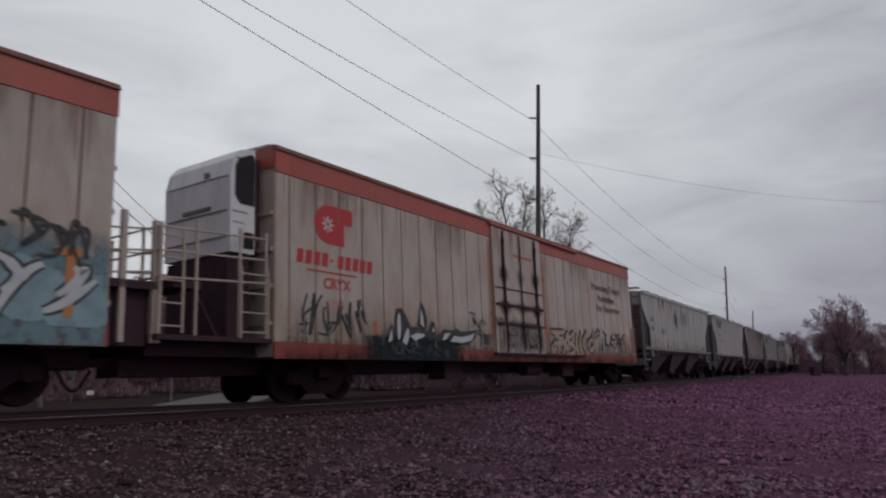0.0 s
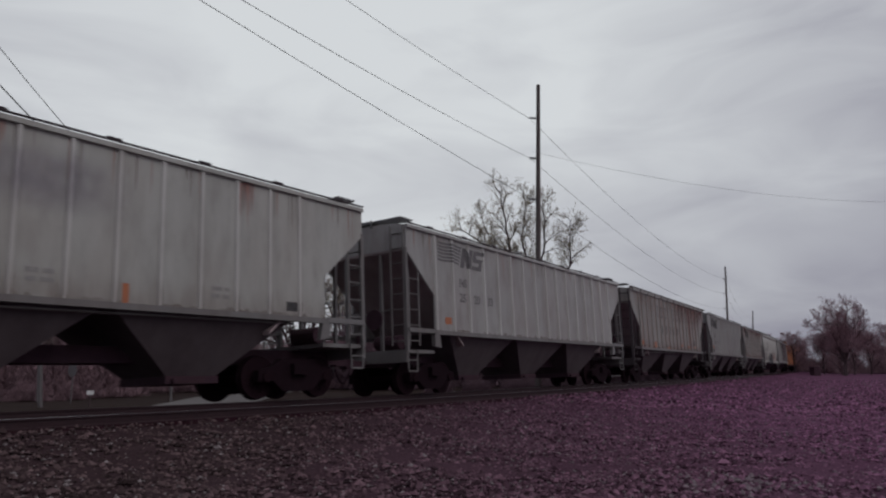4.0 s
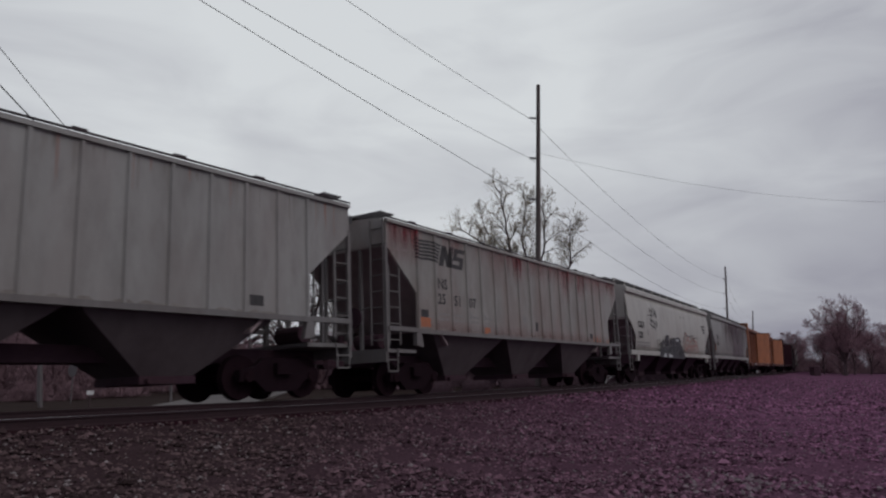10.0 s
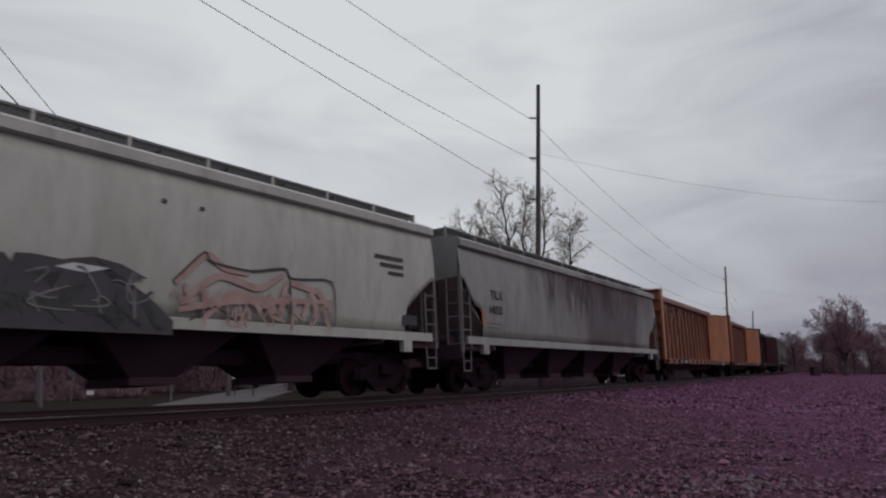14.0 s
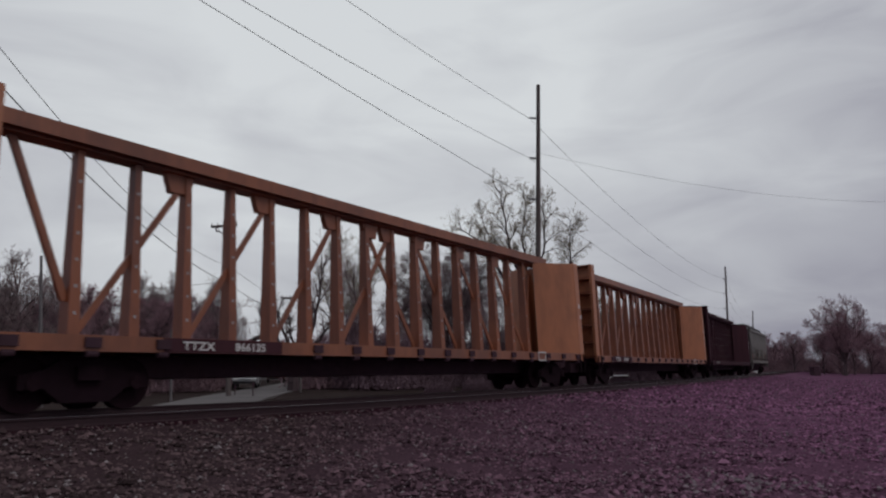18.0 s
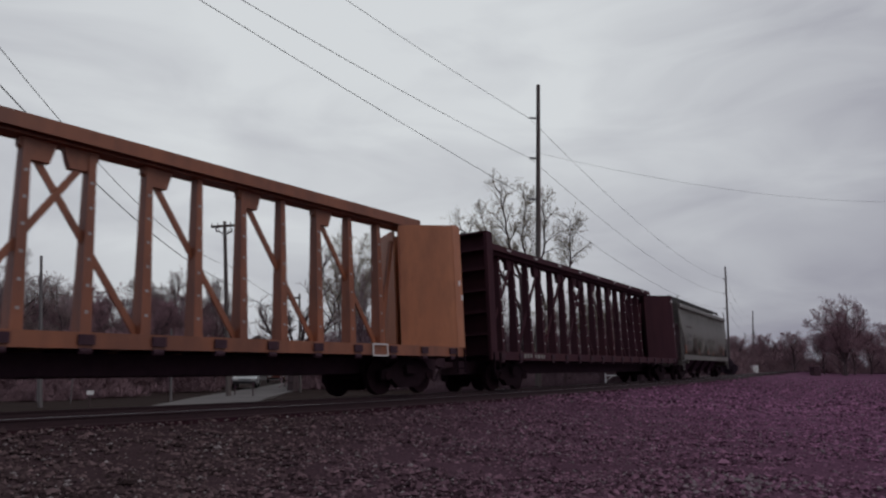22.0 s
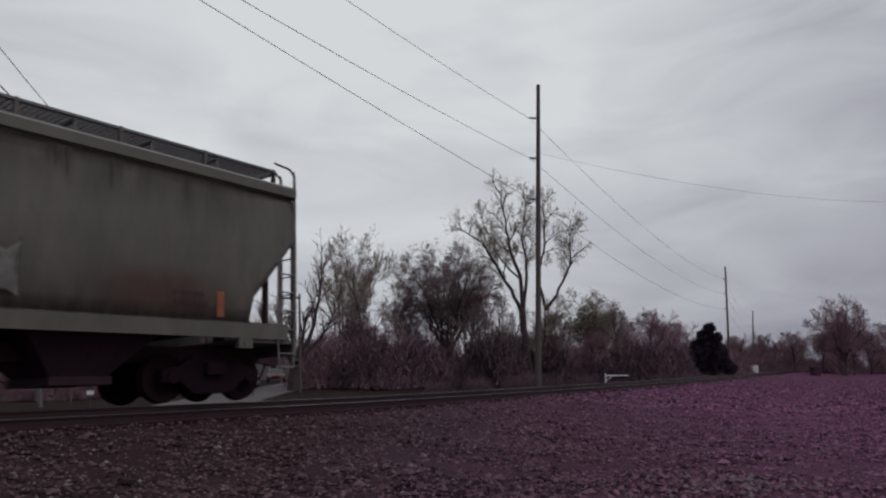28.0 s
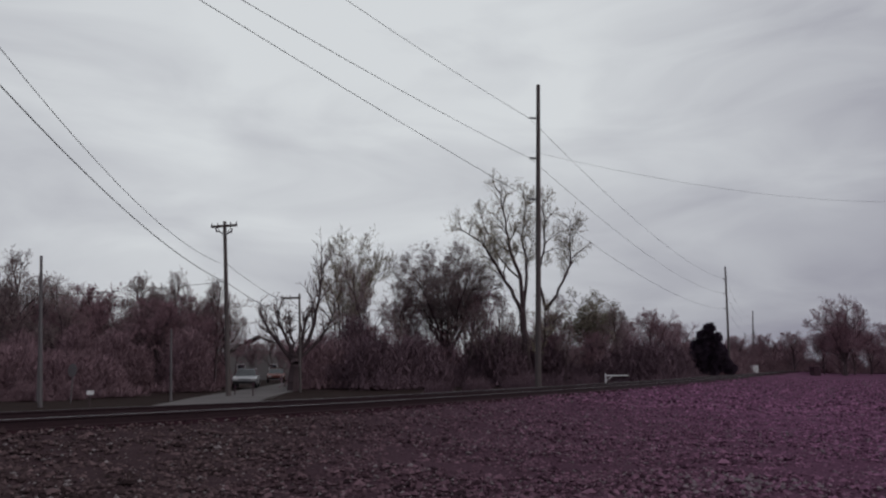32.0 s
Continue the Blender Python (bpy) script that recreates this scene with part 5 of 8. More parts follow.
# ---- centre-beam flat car ----
def centre_beam(a, b, paint, panel, label, free=(9, 9), first=2.4, last=2.1, web=1.43, skirt=0.29, eyes="steel"):
    car = empty("centre_beam_flat_car", label, "freight car", "cars of the train")
    h = (b - a) / 2
    deck, top = 1.22, 5.22
    bm = bmesh.new()
    box(bm, -h + 0.3, h - 0.3, -1.42, 1.42, deck - 0.08, deck)
    part("deck", bm, paint, car)
    for sy in (-1, 1):
        y0, y1 = sorted((sy * 1.425, sy * 1.52))
        bm = bmesh.new()
        box(bm, -h, h, y0, y1, deck - 0.26, deck + 0.012)
        soften(bm, 0.012)
        sill = part("side_sill", bm, paint, car)
        n = 17
        for i in range(n):
            x = -h + 0.7 + (2 * h - 1.4) * i / (n - 1)
            if free[0] < x + h < free[1]:
                continue
            bm = bmesh.new()
            box(bm, x - 0.14, x + 0.14, *sorted((sy * 1.521, sy * 1.57)), deck - 0.20, deck - 0.03)
            tube(bm, (x - 0.1, sy * 1.5, deck - 0.3), (x + 0.1, sy * 1.5, deck - 0.3), 0.06, 8)
            part("winch", bm, M["dark"], sill)
    for i in range(14):
        x = -h + 1.2 + (2 * h - 2.4) * i / 13
        bm = bmesh.new()
        box(bm, x - 0.09, x + 0.09, -1.40, 1.40, deck - 0.24, deck - 0.081)
        part("cross_bearer", bm, M["dark"], car)
    bm = bmesh.new()
    box(bm, -h - 0.05, h + 0.05, -0.35, 0.35, 0.55, deck - 0.25)
    part("centre_sill", bm, M["dark"], car)
    bm = bmesh.new()
    w = 0.36
    prism(bm, [(-w, top), (-w, top - skirt), (-w + 0.03, top - skirt), (-w + 0.03, top - 0.07), (-0.2, top - 0.07), (-0.2, top - 0.34), (0.2, top - 0.34), (0.2, top - 0.07),
               (w - 0.03, top - 0.07), (w - 0.03, top - skirt), (w, top - skirt), (w, top)], -h + 0.42, h - 0.42, "x")
    part("top_chord", bm, paint, car)
    step = (2 * h - first - last) / 15
    posts = [-h + first + step * k for k in range(16)]
    for p in posts:
        bm = bmesh.new()
        v = box(bm, p - 0.07, p + 0.07, -0.11, 0.11, deck, top - 0.35)
        for q in v:
            if q.co.z < 2:
                q.co.x = p + (q.co.x - p) * 1.6
                q.co.y *= 1.6
        part("post", bm, paint, car)
        bm = bmesh.new()
        for k in range(6):
            z = deck + 0.5 + 0.5 * k
            box(bm, p - 0.028, p + 0.028, -0.17 + 0.009 * k, -0.10, z, z + 0.06)
        tagged(part("tie_down_eye", bm, M[eyes], car), kind="stuff")
    runs = [(0, 2), (2, 4), (4, 6), (6, 8), (9, 7), (11, 9), (13, 11), (15, 13)]
    for n_, (i, j) in enumerate(runs):
        xa, xb = posts[i], posts[j]
        bm = bmesh.new()
        dx = 0.08
        y0 = -0.05 if n_ < 4 else 0.001
        prism(bm, [(xa - dx, deck + 0.02), (xa + dx, deck + 0.02), (xb + dx, top - 0.38), (xb - dx, top - 0.38)], y0, y0 + 0.049)
        part("diagonal", bm, paint, car)
        o = 1 if xb > xa else -1
        bm = bmesh.new()
        prism(bm, [(xb + o * 0.13, top - 0.34), (xb - o * 0.55, top - 0.34), (xb - o * 0.42, top - 0.75), (xb - o * 0.1, top - 0.75), (xb + o * 0.13, top - 0.5)], -0.08, 0.08)
        part("gusset", bm, paint, car)
    bm = bmesh.new()
    prism(bm, [(posts[15] - 0.08, deck), (posts[15] + 0.08, deck), (h - web + 0.06, top - 0.75), (h - web - 0.06, top - 0.75)], -0.05, 0.05)
    part("diagonal", bm, paint, car)
    bm = bmesh.new()
    prism(bm, [(-h + 1.12, top - 0.36), (-h + 1.26, top - 0.36), (posts[0] - 0.05, deck + 0.75), (posts[0] - 0.19, deck + 0.75)], -0.05, 0.05)
    part("diagonal", bm, paint, car)
    # the web at the trailing end spreads in a curve to the full width; braced walls close both ends
    for sy in (-1, 1):
        start = h - web + (0.45 if sy > 0 else 0.0)
        outer = [(start + (h - 0.37 - start) * t, 0.28 + 1.23 * (1 - (1 - t) ** 1.12)) for t in (k / 10 for k in range(11))]
        bm = bmesh.new()
        rings = []
        for x, y in outer:
            z1 = (top - 0.30) + (4.87 - top + 0.30) * min(1.0, max(0.0, (y - 0.34) / 1.1))
            rings.append([bm.verts.new(c) for c in ((x, sy * y, deck + 0.002), (x, sy * y, z1), (x + 0.035, sy * (y - 0.035), z1), (x + 0.035, sy * (y - 0.035), deck + 0.002))])
        for p, q in zip(rings, rings[1:]):
            for k in range(4):
                bm.faces.new((p[k], p[(k + 1) % 4], q[(k + 1) % 4], q[k]))
        bm.faces.new(rings[0])
        bm.faces.new(rings[-1][::-1])
        bmesh.ops.recalc_face_normals(bm, faces=bm.faces[:])
        part("end_flare", bm, panel, car, smooth=False)
    for o in (-1, 1):
        x0, x1 = sorted((o * h, o * (h - 0.38)))
        cap = 5.06 if o < 0 else 4.84
        wall = bmesh.new()
        xi0, xi1 = sorted((o * (h - 0.345), o * (h - 0.377)))
        box(wall, xi0, xi1, -1.40, 1.40, deck, cap)
        bulk = part("end_wall", wall, panel, car)
        for sy in (-1, 1):
            bm = bmesh.new()
            box(bm, x0, x1, *sorted((sy * 1.401, sy * 1.52)), deck - 0.02, cap + 0.05)
            soften(bm, 0.02)
            part("end_column", bm, panel, bulk)
        bm = bmesh.new()
        box(bm, x0, x1, -1.40, 1.40, cap + 0.001, cap + 0.05)
        part("end_cap", bm, paint, bulk)
        for z in (1.75, 2.45, 3.15, 3.85, 4.5):
            bm = bmesh.new()
            xa, xb = sorted((o * (h - 0.03), o * (h - 0.343)))
            box(bm, xa, xb, -1.40, 1.40, z, z + 0.10)
            part("end_stiffener", bm, paint, bulk)
        bm = bmesh.new()
        box(bm, *sorted((o * (h - 0.02), o * (h - 0.342))), -0.10, 0.10, deck, cap)
        part("end_stiffener", bm, paint, bulk)
        for yy in (-0.6, 0.5):
            bm = bmesh.new()
            box(bm, *sorted((o * (h - 0.1), o * (h - 0.3))), yy - 0.1, yy + 0.1, cap + 0.051, cap + 0.13)
            part("cap_lug", bm, M["steel"], bulk)
        # white plates stand in for sky light seen through holes in the flange
        if o > 0:
            for xx, z in ((h - 0.20, 3.05), (h - 0.09, 2.62)):
                boxpart("reflective_plate", (xx, xx + 0.085, -1.532, -1.521, z, z + 0.16), M["unit_white"], bulk)
        truck(car, o * (h - 2.2))
        coupler(car, o * (h + 0.05), o)
        ladder(car, o * (h - 0.1), o * (h - 0.5), -1.55, 0.5, 1.2, 0.3, material=M["truck"], name="step_ladder")
    return car, h


# ---- the train, leading car first: where each body begins and ends along the line at the start ----
TRAIN = []


def stand(car, a, b):
    TRAIN.append((car, (a + b) / 2))


SIDE = -1.532

car, h = reefer(-16.4, 6.2, "white refrigerator car with faded red bands and spray-painted lower side", True)
stand(car, -16.4, 6.2)
stain(car, "graffiti_field", h - 7.5, h + 0.004, 0.91, 2.85, (0.17, 0.26, 0.29), 1.3, "wash", -1.5470)
graffiti(car, h - 5.6, h - 0.25, 1.2, 2.75, -1.548, 41, M["tag_white"], M["tag_black"], M["tag_blue"], 6, 0.15, False)
decal(car, "graffiti_block", [(h - 0.75, h - 0.6, 1.35, 2.5), (h - 0.95, h - 0.5, 2.35, 2.5)], M["tag_orange"], -1.556)
scrawl(car, h - 2.4, h - 0.3, 2.2, 3.0, -1.558, 8, M["tag_black"], 10, 0.07)
decal(car, "company_mark", [(h - 3.1, h - 2.6, 3.6, 4.0)], M["logo_red"], -1.53)

car, h = reefer(9.73, 33, "grimy white refrigerator car with faded red bands, graffiti along the bottom")
stand(car, 9.73, 33)
Y = -1.531
o = -h - 9.73  # from distance along the line to the car's own x


def company_mark(car):
    bm = bmesh.new()
    cx, cz = o + 11.55, 4.05
    pts = [(cx - 0.1 + 0.52 * math.cos(a), cz + 0.47 * math.sin(a)) for a in (math.pi * (0.5 + k / 10) for k in range(11))]
    pts += [(cx + 0.42, cz - 0.47), (cx + 0.42, cz + 0.08), (cx + 0.72, cz + 0.08), (cx + 0.72, cz + 0.47)]
    prism(bm, pts, Y - 0.006, Y - 0.002)
    part("company_mark", bm, M["logo_red"], car, "red rounded emblem with a pale flower")
    bm = bmesh.new()
    for k in range(8):
        a = k * math.pi / 4
        ribbon(bm, [(cx - 0.16 + r * math.cos(a), cz + r * math.sin(a)) for r in (0.05, 0.12, 0.2)], 0.05, Y - 0.009)
    part("emblem_flower", bm, M["white_ink"], car)


company_mark(car)
# the name of the owner, as plain blocks
blocks = []
for k in range(10):
    x = 0.27 * k
    w, lo, hi = (0.10, 3.16, 3.22) if k == 4 else (0.20, 3.03, 3.35)
    blocks.append([(x, lo), (x + w, lo), (x + w + 0.04, hi), (x + 0.04, hi)])
painted(car, "company_name", Y - 0.003, blocks, o + 10.36, M["logo_red"])
decal(car, "company_name", [(o + 10.7, o + 12.41, 2.88, 2.92)], M["logo_red"], Y)
lettering(car, "CRYX", 0.36, o + 11.22, 2.52, Y - 0.003, M["logo_red"], 1.0)
lettering(car, "5388", 0.30, o + 11.32, 2.06, Y - 0.003, M["faded_red_ink"], 1.0)
for body, xx, zz, st in (("Protecting Today's", 27.96, 4.06, 1.18), ("Perishables", 28.6, 3.58, 1.15), ("For Tomorrow", 28.42, 3.14, 1.15)):
    lettering(car, body, 0.40, o + xx + 0.03, zz - 0.075, Y - 0.002, M["faded_red_ink"], st, 0.0)
    lettering(car, body, 0.40, o + xx, zz, Y - 0.006, M["black_ink"], st, 0.014)
decal(car, "reflector", [(o + 23.04, o + 23.19, 1.4, 2.1)], M["orange_ink"], Y)
small_print(car, o + 20.71, o + 22.13, 4.45, 4.6, -1.604, 1, 35, M["logo_red"])
small_print(car, o + 9.95, o + 10.7, 1.38, 1.62, Y, 3, 4, M["tag_brown"])
scrawl(car, o + 10.3, o + 12.76, 1.45, 2.35, Y, 15, M["tag_black"], 15, 0.075)
T = o + 12.51
painted(car, "graffiti_piece", Y - 0.020, [[(0.40, 1.50), (0.68, 1.48), (1.16, 1.40), (1.45, 1.15), (1.16, 0.96), (0.68, 1.13)],
    [(1.02, 1.31), (1.13, 1.70), (1.24, 1.81), (1.30, 1.68), (1.27, 1.38)],
    [(1.34, 1.38), (1.39, 1.98), (1.45, 2.22), (1.68, 2.27), (1.88, 2.08), (1.92, 1.84), (2.08, 1.76), (1.76, 1.58), (1.52, 1.33)],
    [(2.40, 1.87), (2.50, 2.20), (2.58, 2.51), (2.74, 2.35), (2.86, 2.03), (2.78, 1.70), (2.56, 1.75)],
    [(2.91, 1.71), (3.05, 1.99), (3.23, 1.96), (3.28, 1.73), (3.09, 1.59)],
    [(3.48, 1.64), (3.67, 1.80), (4.05, 1.77), (4.39, 1.85), (4.60, 1.76), (5.10, 1.80), (5.59, 1.86), (5.43, 1.58), (4.99, 1.38), (4.25, 1.36), (3.67, 1.41)],
    [(1.76, 1.74), (2.40, 1.81), (2.74, 1.67), (3.09, 1.59), (3.67, 1.68), (3.67, 1.34), (2.74, 1.18), (1.68, 1.27)]], T, M["tag_black"])
stain(car, "graffiti_cloud", T - 0.1, T + 4.9, 0.90, 1.55, (0.022, 0.033, 0.036), 1.5, "field", Y - 0.0245)
stain(car, "graffiti_haze", T + 0.2, T + 4.4, 0.9, 1.9, (0.05, 0.075, 0.08), 0.8, "blot", Y - 0.0195)
painted(car, "graffiti_highlight", Y - 0.028, [[(1.08, 1.34), (1.16, 1.61), (1.24, 1.70), (1.25, 1.41)],
    [(1.49, 1.42), (1.47, 1.93), (1.54, 2.15), (1.62, 2.00), (1.63, 1.70), (1.58, 1.48)],
    [(1.68, 1.40), (1.88, 1.71), (1.96, 1.75), (1.99, 1.50), (1.84, 1.28)],
    [(2.04, 1.54), (2.32, 1.62), (2.72, 1.62), (2.65, 1.53), (2.24, 1.42)],
    [(2.52, 1.88), (2.56, 2.32), (2.65, 2.08), (2.70, 1.79)],
    [(3.57, 1.47), (3.72, 1.67), (4.01, 1.70), (3.81, 1.51)],
    [(4.01, 1.45), (4.20, 1.62), (4.66, 1.60), (5.21, 1.69), (5.40, 1.76), (5.21, 1.52), (4.66, 1.43)],
    [(3.09, 1.68), (3.14, 1.85), (3.21, 1.72)]], T, M["tag_white"])
scrawl(car, o + 13.52, o + 17.07, 0.98, 1.35, Y - 0.026, 33, M["tag_black"], 14, 0.06)
scrawl(car, o + 17.77, o + 18.68, 1.7, 2.4, Y, 25, M["tag_black"], 6, 0.06)
decal(car, "data_panel", [(o + 18.28, o + 18.99, 1.4, 1.75)], M["tag_black"], Y)
scrawl(car, o + 19.6, o + 22.63, 1.4, 2.3, -1.602, 27, M["tag_black"], 12, 0.06)
T = o + 23.34
brushed(car, "graffiti_shadow", Y - 0.004, [[(0.11, 2.13), (0.51, 2.07), (1.37, 2.14)],
    [(0.44, 1.97), (1.21, 1.85), (1.21, 1.72), (0.55, 1.65), (0.44, 1.79)],
    [(0.82, 1.85), (0.67, 1.29)],
    [(0.44, 1.70), (0.11, 1.48), (0.28, 1.34), (0.55, 1.56)],
    [(1.13, 1.31), (1.58, 2.09), (1.72, 2.01), (1.49, 1.26)],
    [(1.21, 1.56), (1.72, 1.56)],
    [(2.26, 2.18), (1.72, 1.91), (1.63, 1.74), (2.26, 1.61), (2.17, 1.38), (1.63, 1.26)],
    [(2.53, 2.09), (2.44, 1.65), (2.62, 1.29)],
    [(3.00, 2.20), (2.75, 1.64), (3.00, 1.31)],
    [(3.64, 2.25), (3.05, 1.75), (3.64, 1.33)],
    [(4.17, 2.00), (3.64, 1.75), (3.95, 1.44), (4.38, 1.72), (4.17, 2.00)],
    [(2.08, 1.80), (1.72, 1.65)]], T, M["tag_teal"], 0.20)
brushed(car, "graffiti_outline", Y - 0.010, [[(0.15, 2.05), (0.58, 1.99), (1.43, 2.06)],
    [(0.50, 1.89), (1.27, 1.76), (1.27, 1.64), (0.61, 1.57), (0.50, 1.71)],
    [(0.89, 1.77), (0.73, 1.21)],
    [(0.50, 1.62), (0.15, 1.40), (0.34, 1.26), (0.61, 1.48)],
    [(1.20, 1.22), (1.66, 2.01), (1.79, 1.92), (1.57, 1.17)],
    [(1.27, 1.48), (1.79, 1.47)],
    [(2.33, 2.09), (1.79, 1.82), (1.70, 1.66), (2.33, 1.52), (2.24, 1.29), (1.70, 1.18)],
    [(2.60, 2.01), (2.51, 1.56), (2.69, 1.20)],
    [(3.08, 2.11), (2.82, 1.54), (3.08, 1.21)],
    [(3.72, 2.15), (3.14, 1.66), (3.72, 1.23)],
    [(4.25, 1.90), (3.72, 1.66), (4.04, 1.35), (4.46, 1.62), (4.25, 1.90)],
    [(2.15, 1.71), (1.79, 1.57)]], T, M["tag_black"], 0.29)
brushed(car, "graffiti_lettering", Y - 0.016, [[(0.15, 2.05), (0.58, 1.99), (1.43, 2.06)],
    [(0.50, 1.89), (1.27, 1.76), (1.27, 1.64), (0.61, 1.57), (0.50, 1.71)],
    [(0.89, 1.77), (0.73, 1.21)],
    [(0.50, 1.62), (0.15, 1.40), (0.34, 1.26), (0.61, 1.48)],
    [(1.20, 1.22), (1.66, 2.01), (1.79, 1.92), (1.57, 1.17)],
    [(1.27, 1.48), (1.79, 1.47)],
    [(2.33, 2.09), (1.79, 1.82), (1.70, 1.66), (2.33, 1.52), (2.24, 1.29), (1.70, 1.18)],
    [(2.60, 2.01), (2.51, 1.56), (2.69, 1.20)],
    [(3.08, 2.11), (2.82, 1.54), (3.08, 1.21)],
    [(3.72, 2.15), (3.14, 1.66), (3.72, 1.23)],
    [(4.25, 1.90), (3.72, 1.66), (4.04, 1.35), (4.46, 1.62), (4.25, 1.90)],
    [(2.15, 1.71), (1.79, 1.57)]], T, M["tag_tan"], 0.185)
scrawl(car, o + 27.6, o + 28.92, 1.9, 2.4, Y, 30, M["tag_black"], 7, 0.06)
scrawl(car, o + 28.82, o + 31.78, 1.4, 2.2, Y, 31, M["tag_black"], 12, 0.07)
decal(car, "reflector", [(o + 13.01, o + 13.17, 1.4, 1.85)], M["orange_ink"], Y)
decal(car, "reflector", [(o + 31.73, o + 31.83, 1.35, 2.2)], M["orange_ink"], Y)


def draped(car, name, poly, ribs, ink):
    """A flat painted shape that follows the sheet and the faces of the ribs."""
    def cut(pts, x, keep_right):
        out = []
        for p, q in zip(pts, pts[1:] + pts[:1]):
            a, b = (p[0] >= x) == keep_right, (q[0] >= x) == keep_right
            if a:
                out.append(p)
            if a != b:
                t = (x - p[0]) / (q[0] - p[0])
                out.append((x, p[1] + t * (q[1] - p[1])))
        return out

    bm = bmesh.new()
    bmesh.ops.triangulate(bm, faces=[bm.faces.new([bm.verts.new((p, 0, q)) for p, q in poly])])
    tris = [[(v.co.x, v.co.z) for v in f.verts] for f in bm.faces]
    bm.clear()
    lo, hi = min(p[0] for p in poly), max(p[0] for p in poly)
    edges = [lo - 1] + [r + d for r in ribs for d in (-0.055, -0.03, 0.03, 0.055)] + [hi + 1]

    def depth(x):
        d = min(abs(x - r) for r in ribs)
        return SIDE - 0.003 - 0.05 * min(max((0.055 - d) / 0.025, 0.0), 1.0)

    for x0, x1 in zip(edges, edges[1:]):
        if x1 < lo or x0 > hi:
            continue
        for tri in tris:
            piece = cut(cut(tri, x0, True), x1, False)
            if len(piece) > 2:
                bm.faces.new([bm.verts.new((p, depth(p), q)) for p, q in piece])
    part(name, bm, ink, car)


def rail_logo(car, ribs, x, w, z0, z1, faded=False):
    """Black striped banner and two block letters, as plain shapes."""
    ink = M["faded_ink"] if faded else M["black_ink"]
    n = 6
    step = (z1 - z0) / n
    for i in range(n):
        e = x + w * (0.50 - 0.012 * i)
        wave = [(x + (e - x) * k / 6, z1 - step * i - 0.02 * math.sin(k * 1.3)) for k in range(7)]
        draped(car, "logo_stripe", wave + [(p, q - step * 0.62) for p, q in wave[::-1]], ribs, ink)
    a, z = x + w * 0.455, z1 - z0
    strokes = [[(0, 0), (0.075, 0), (0.135, 1), (0.06, 1)], [(0.06, 1), (0.135, 1), (0.205, 0), (0.13, 0)], [(0.13, 0), (0.205, 0), (0.265, 1), (0.19, 1)],
               [(0.22, 0), (0.405, 0), (0.417, 0.2), (0.232, 0.2)], [(0.355, 0.2), (0.417, 0.2), (0.429, 0.4), (0.367, 0.4)], [(0.244, 0.4), (0.429, 0.4), (0.441, 0.6), (0.256, 0.6)],
               [(0.256, 0.6), (0.318, 0.6), (0.33, 0.8), (0.268, 0.8)], [(0.268, 0.8), (0.453, 0.8), (0.465, 1), (0.28, 1)]]
    for poly in strokes:
        draped(car, "logo_stroke", [(a + 1.22 * w * p, z0 - 0.04 + 1.03 * z * q) for p, q in poly], ribs, ink)



# hopper with rust scars
car, h, ribs = ribbed_hopper(34.86, 52.02, M["grey_paint"], "pale grey ribbed covered hopper with rust scars", 0.854, rib_paint=M["rib_lit"])
stand(car, 34.86, 52.02)
o = -h - 34.80
lettering(car, "AEX", 0.34, o + 36.42, 3.16, SIDE - 0.003, M["black_ink"], 0.72)
lettering(car, "14878", 0.32, o + 36.34, 2.66, SIDE - 0.003, M["black_ink"], 0.66)
for x0, x1, z0, z1, col, al, kind in ((37.85, 38.62, 3.6, 4.52, RED_RUST, 0.75, "run"), (38.72, 39.55, 3.75, 4.50, RED_RUST, 1.0, "run"), (38.2, 39.5, 2.45, 2.95, RED_RUST, 0.5, "blot"),
                                      (36.9, 37.35, 2.0, 2.4, RED_RUST, 0.5, "blot"), (40.9, 41.25, 3.6, 4.50, RED_RUST, 0.5, "run"), (48.15, 48.6, 3.7, 4.50, RED_RUST, 0.8, "run"),
                                      (39.5, 39.75, 1.76, 2.4, ORANGE_RUST, 0.6, "upright"), (41.45, 42.75, 2.75, 4.25, SOOT, 0.6, "blot"), (41.8, 42.4, 3.05, 3.95, SOOT, 0.4, "blot"),
                                      (36.0, 51.0, 1.75, 2.3, BROWN_RUST, 0.25, "rise"), (42.6, 46.0, 3.0, 4.4, (0.30, 0.27, 0.32), 0.4, "blot")):
    stain(car, "rust_scar" if col != SOOT else "soot_smear", o + x0, o + x1, z0, z1, col, al, kind, SIDE - 0.001, ribs)
decal(car, "reflector", [(o + 36.15, o + 36.28, 1.8, 2.7)], M["orange_ink"], SIDE)
for k, xx in enumerate((36.41, 37.22, 40.65, 44.1, 47.55)):
    small_print(car, o + xx, o + xx + 0.45, 1.95, 2.25, SIDE, 2, 50 + k, M["grey_ink"])
decal(car, "reflector", [(o + 39.52, o + 39.64, 1.75, 2.15), (o + 45.72, o + 45.84, 1.75, 2.1)], M["orange_ink"], SIDE)
decal(car, "data_panel", [(o + 49.48, o + 49.83, 1.85, 2.05)], M["black_ink"], SIDE)

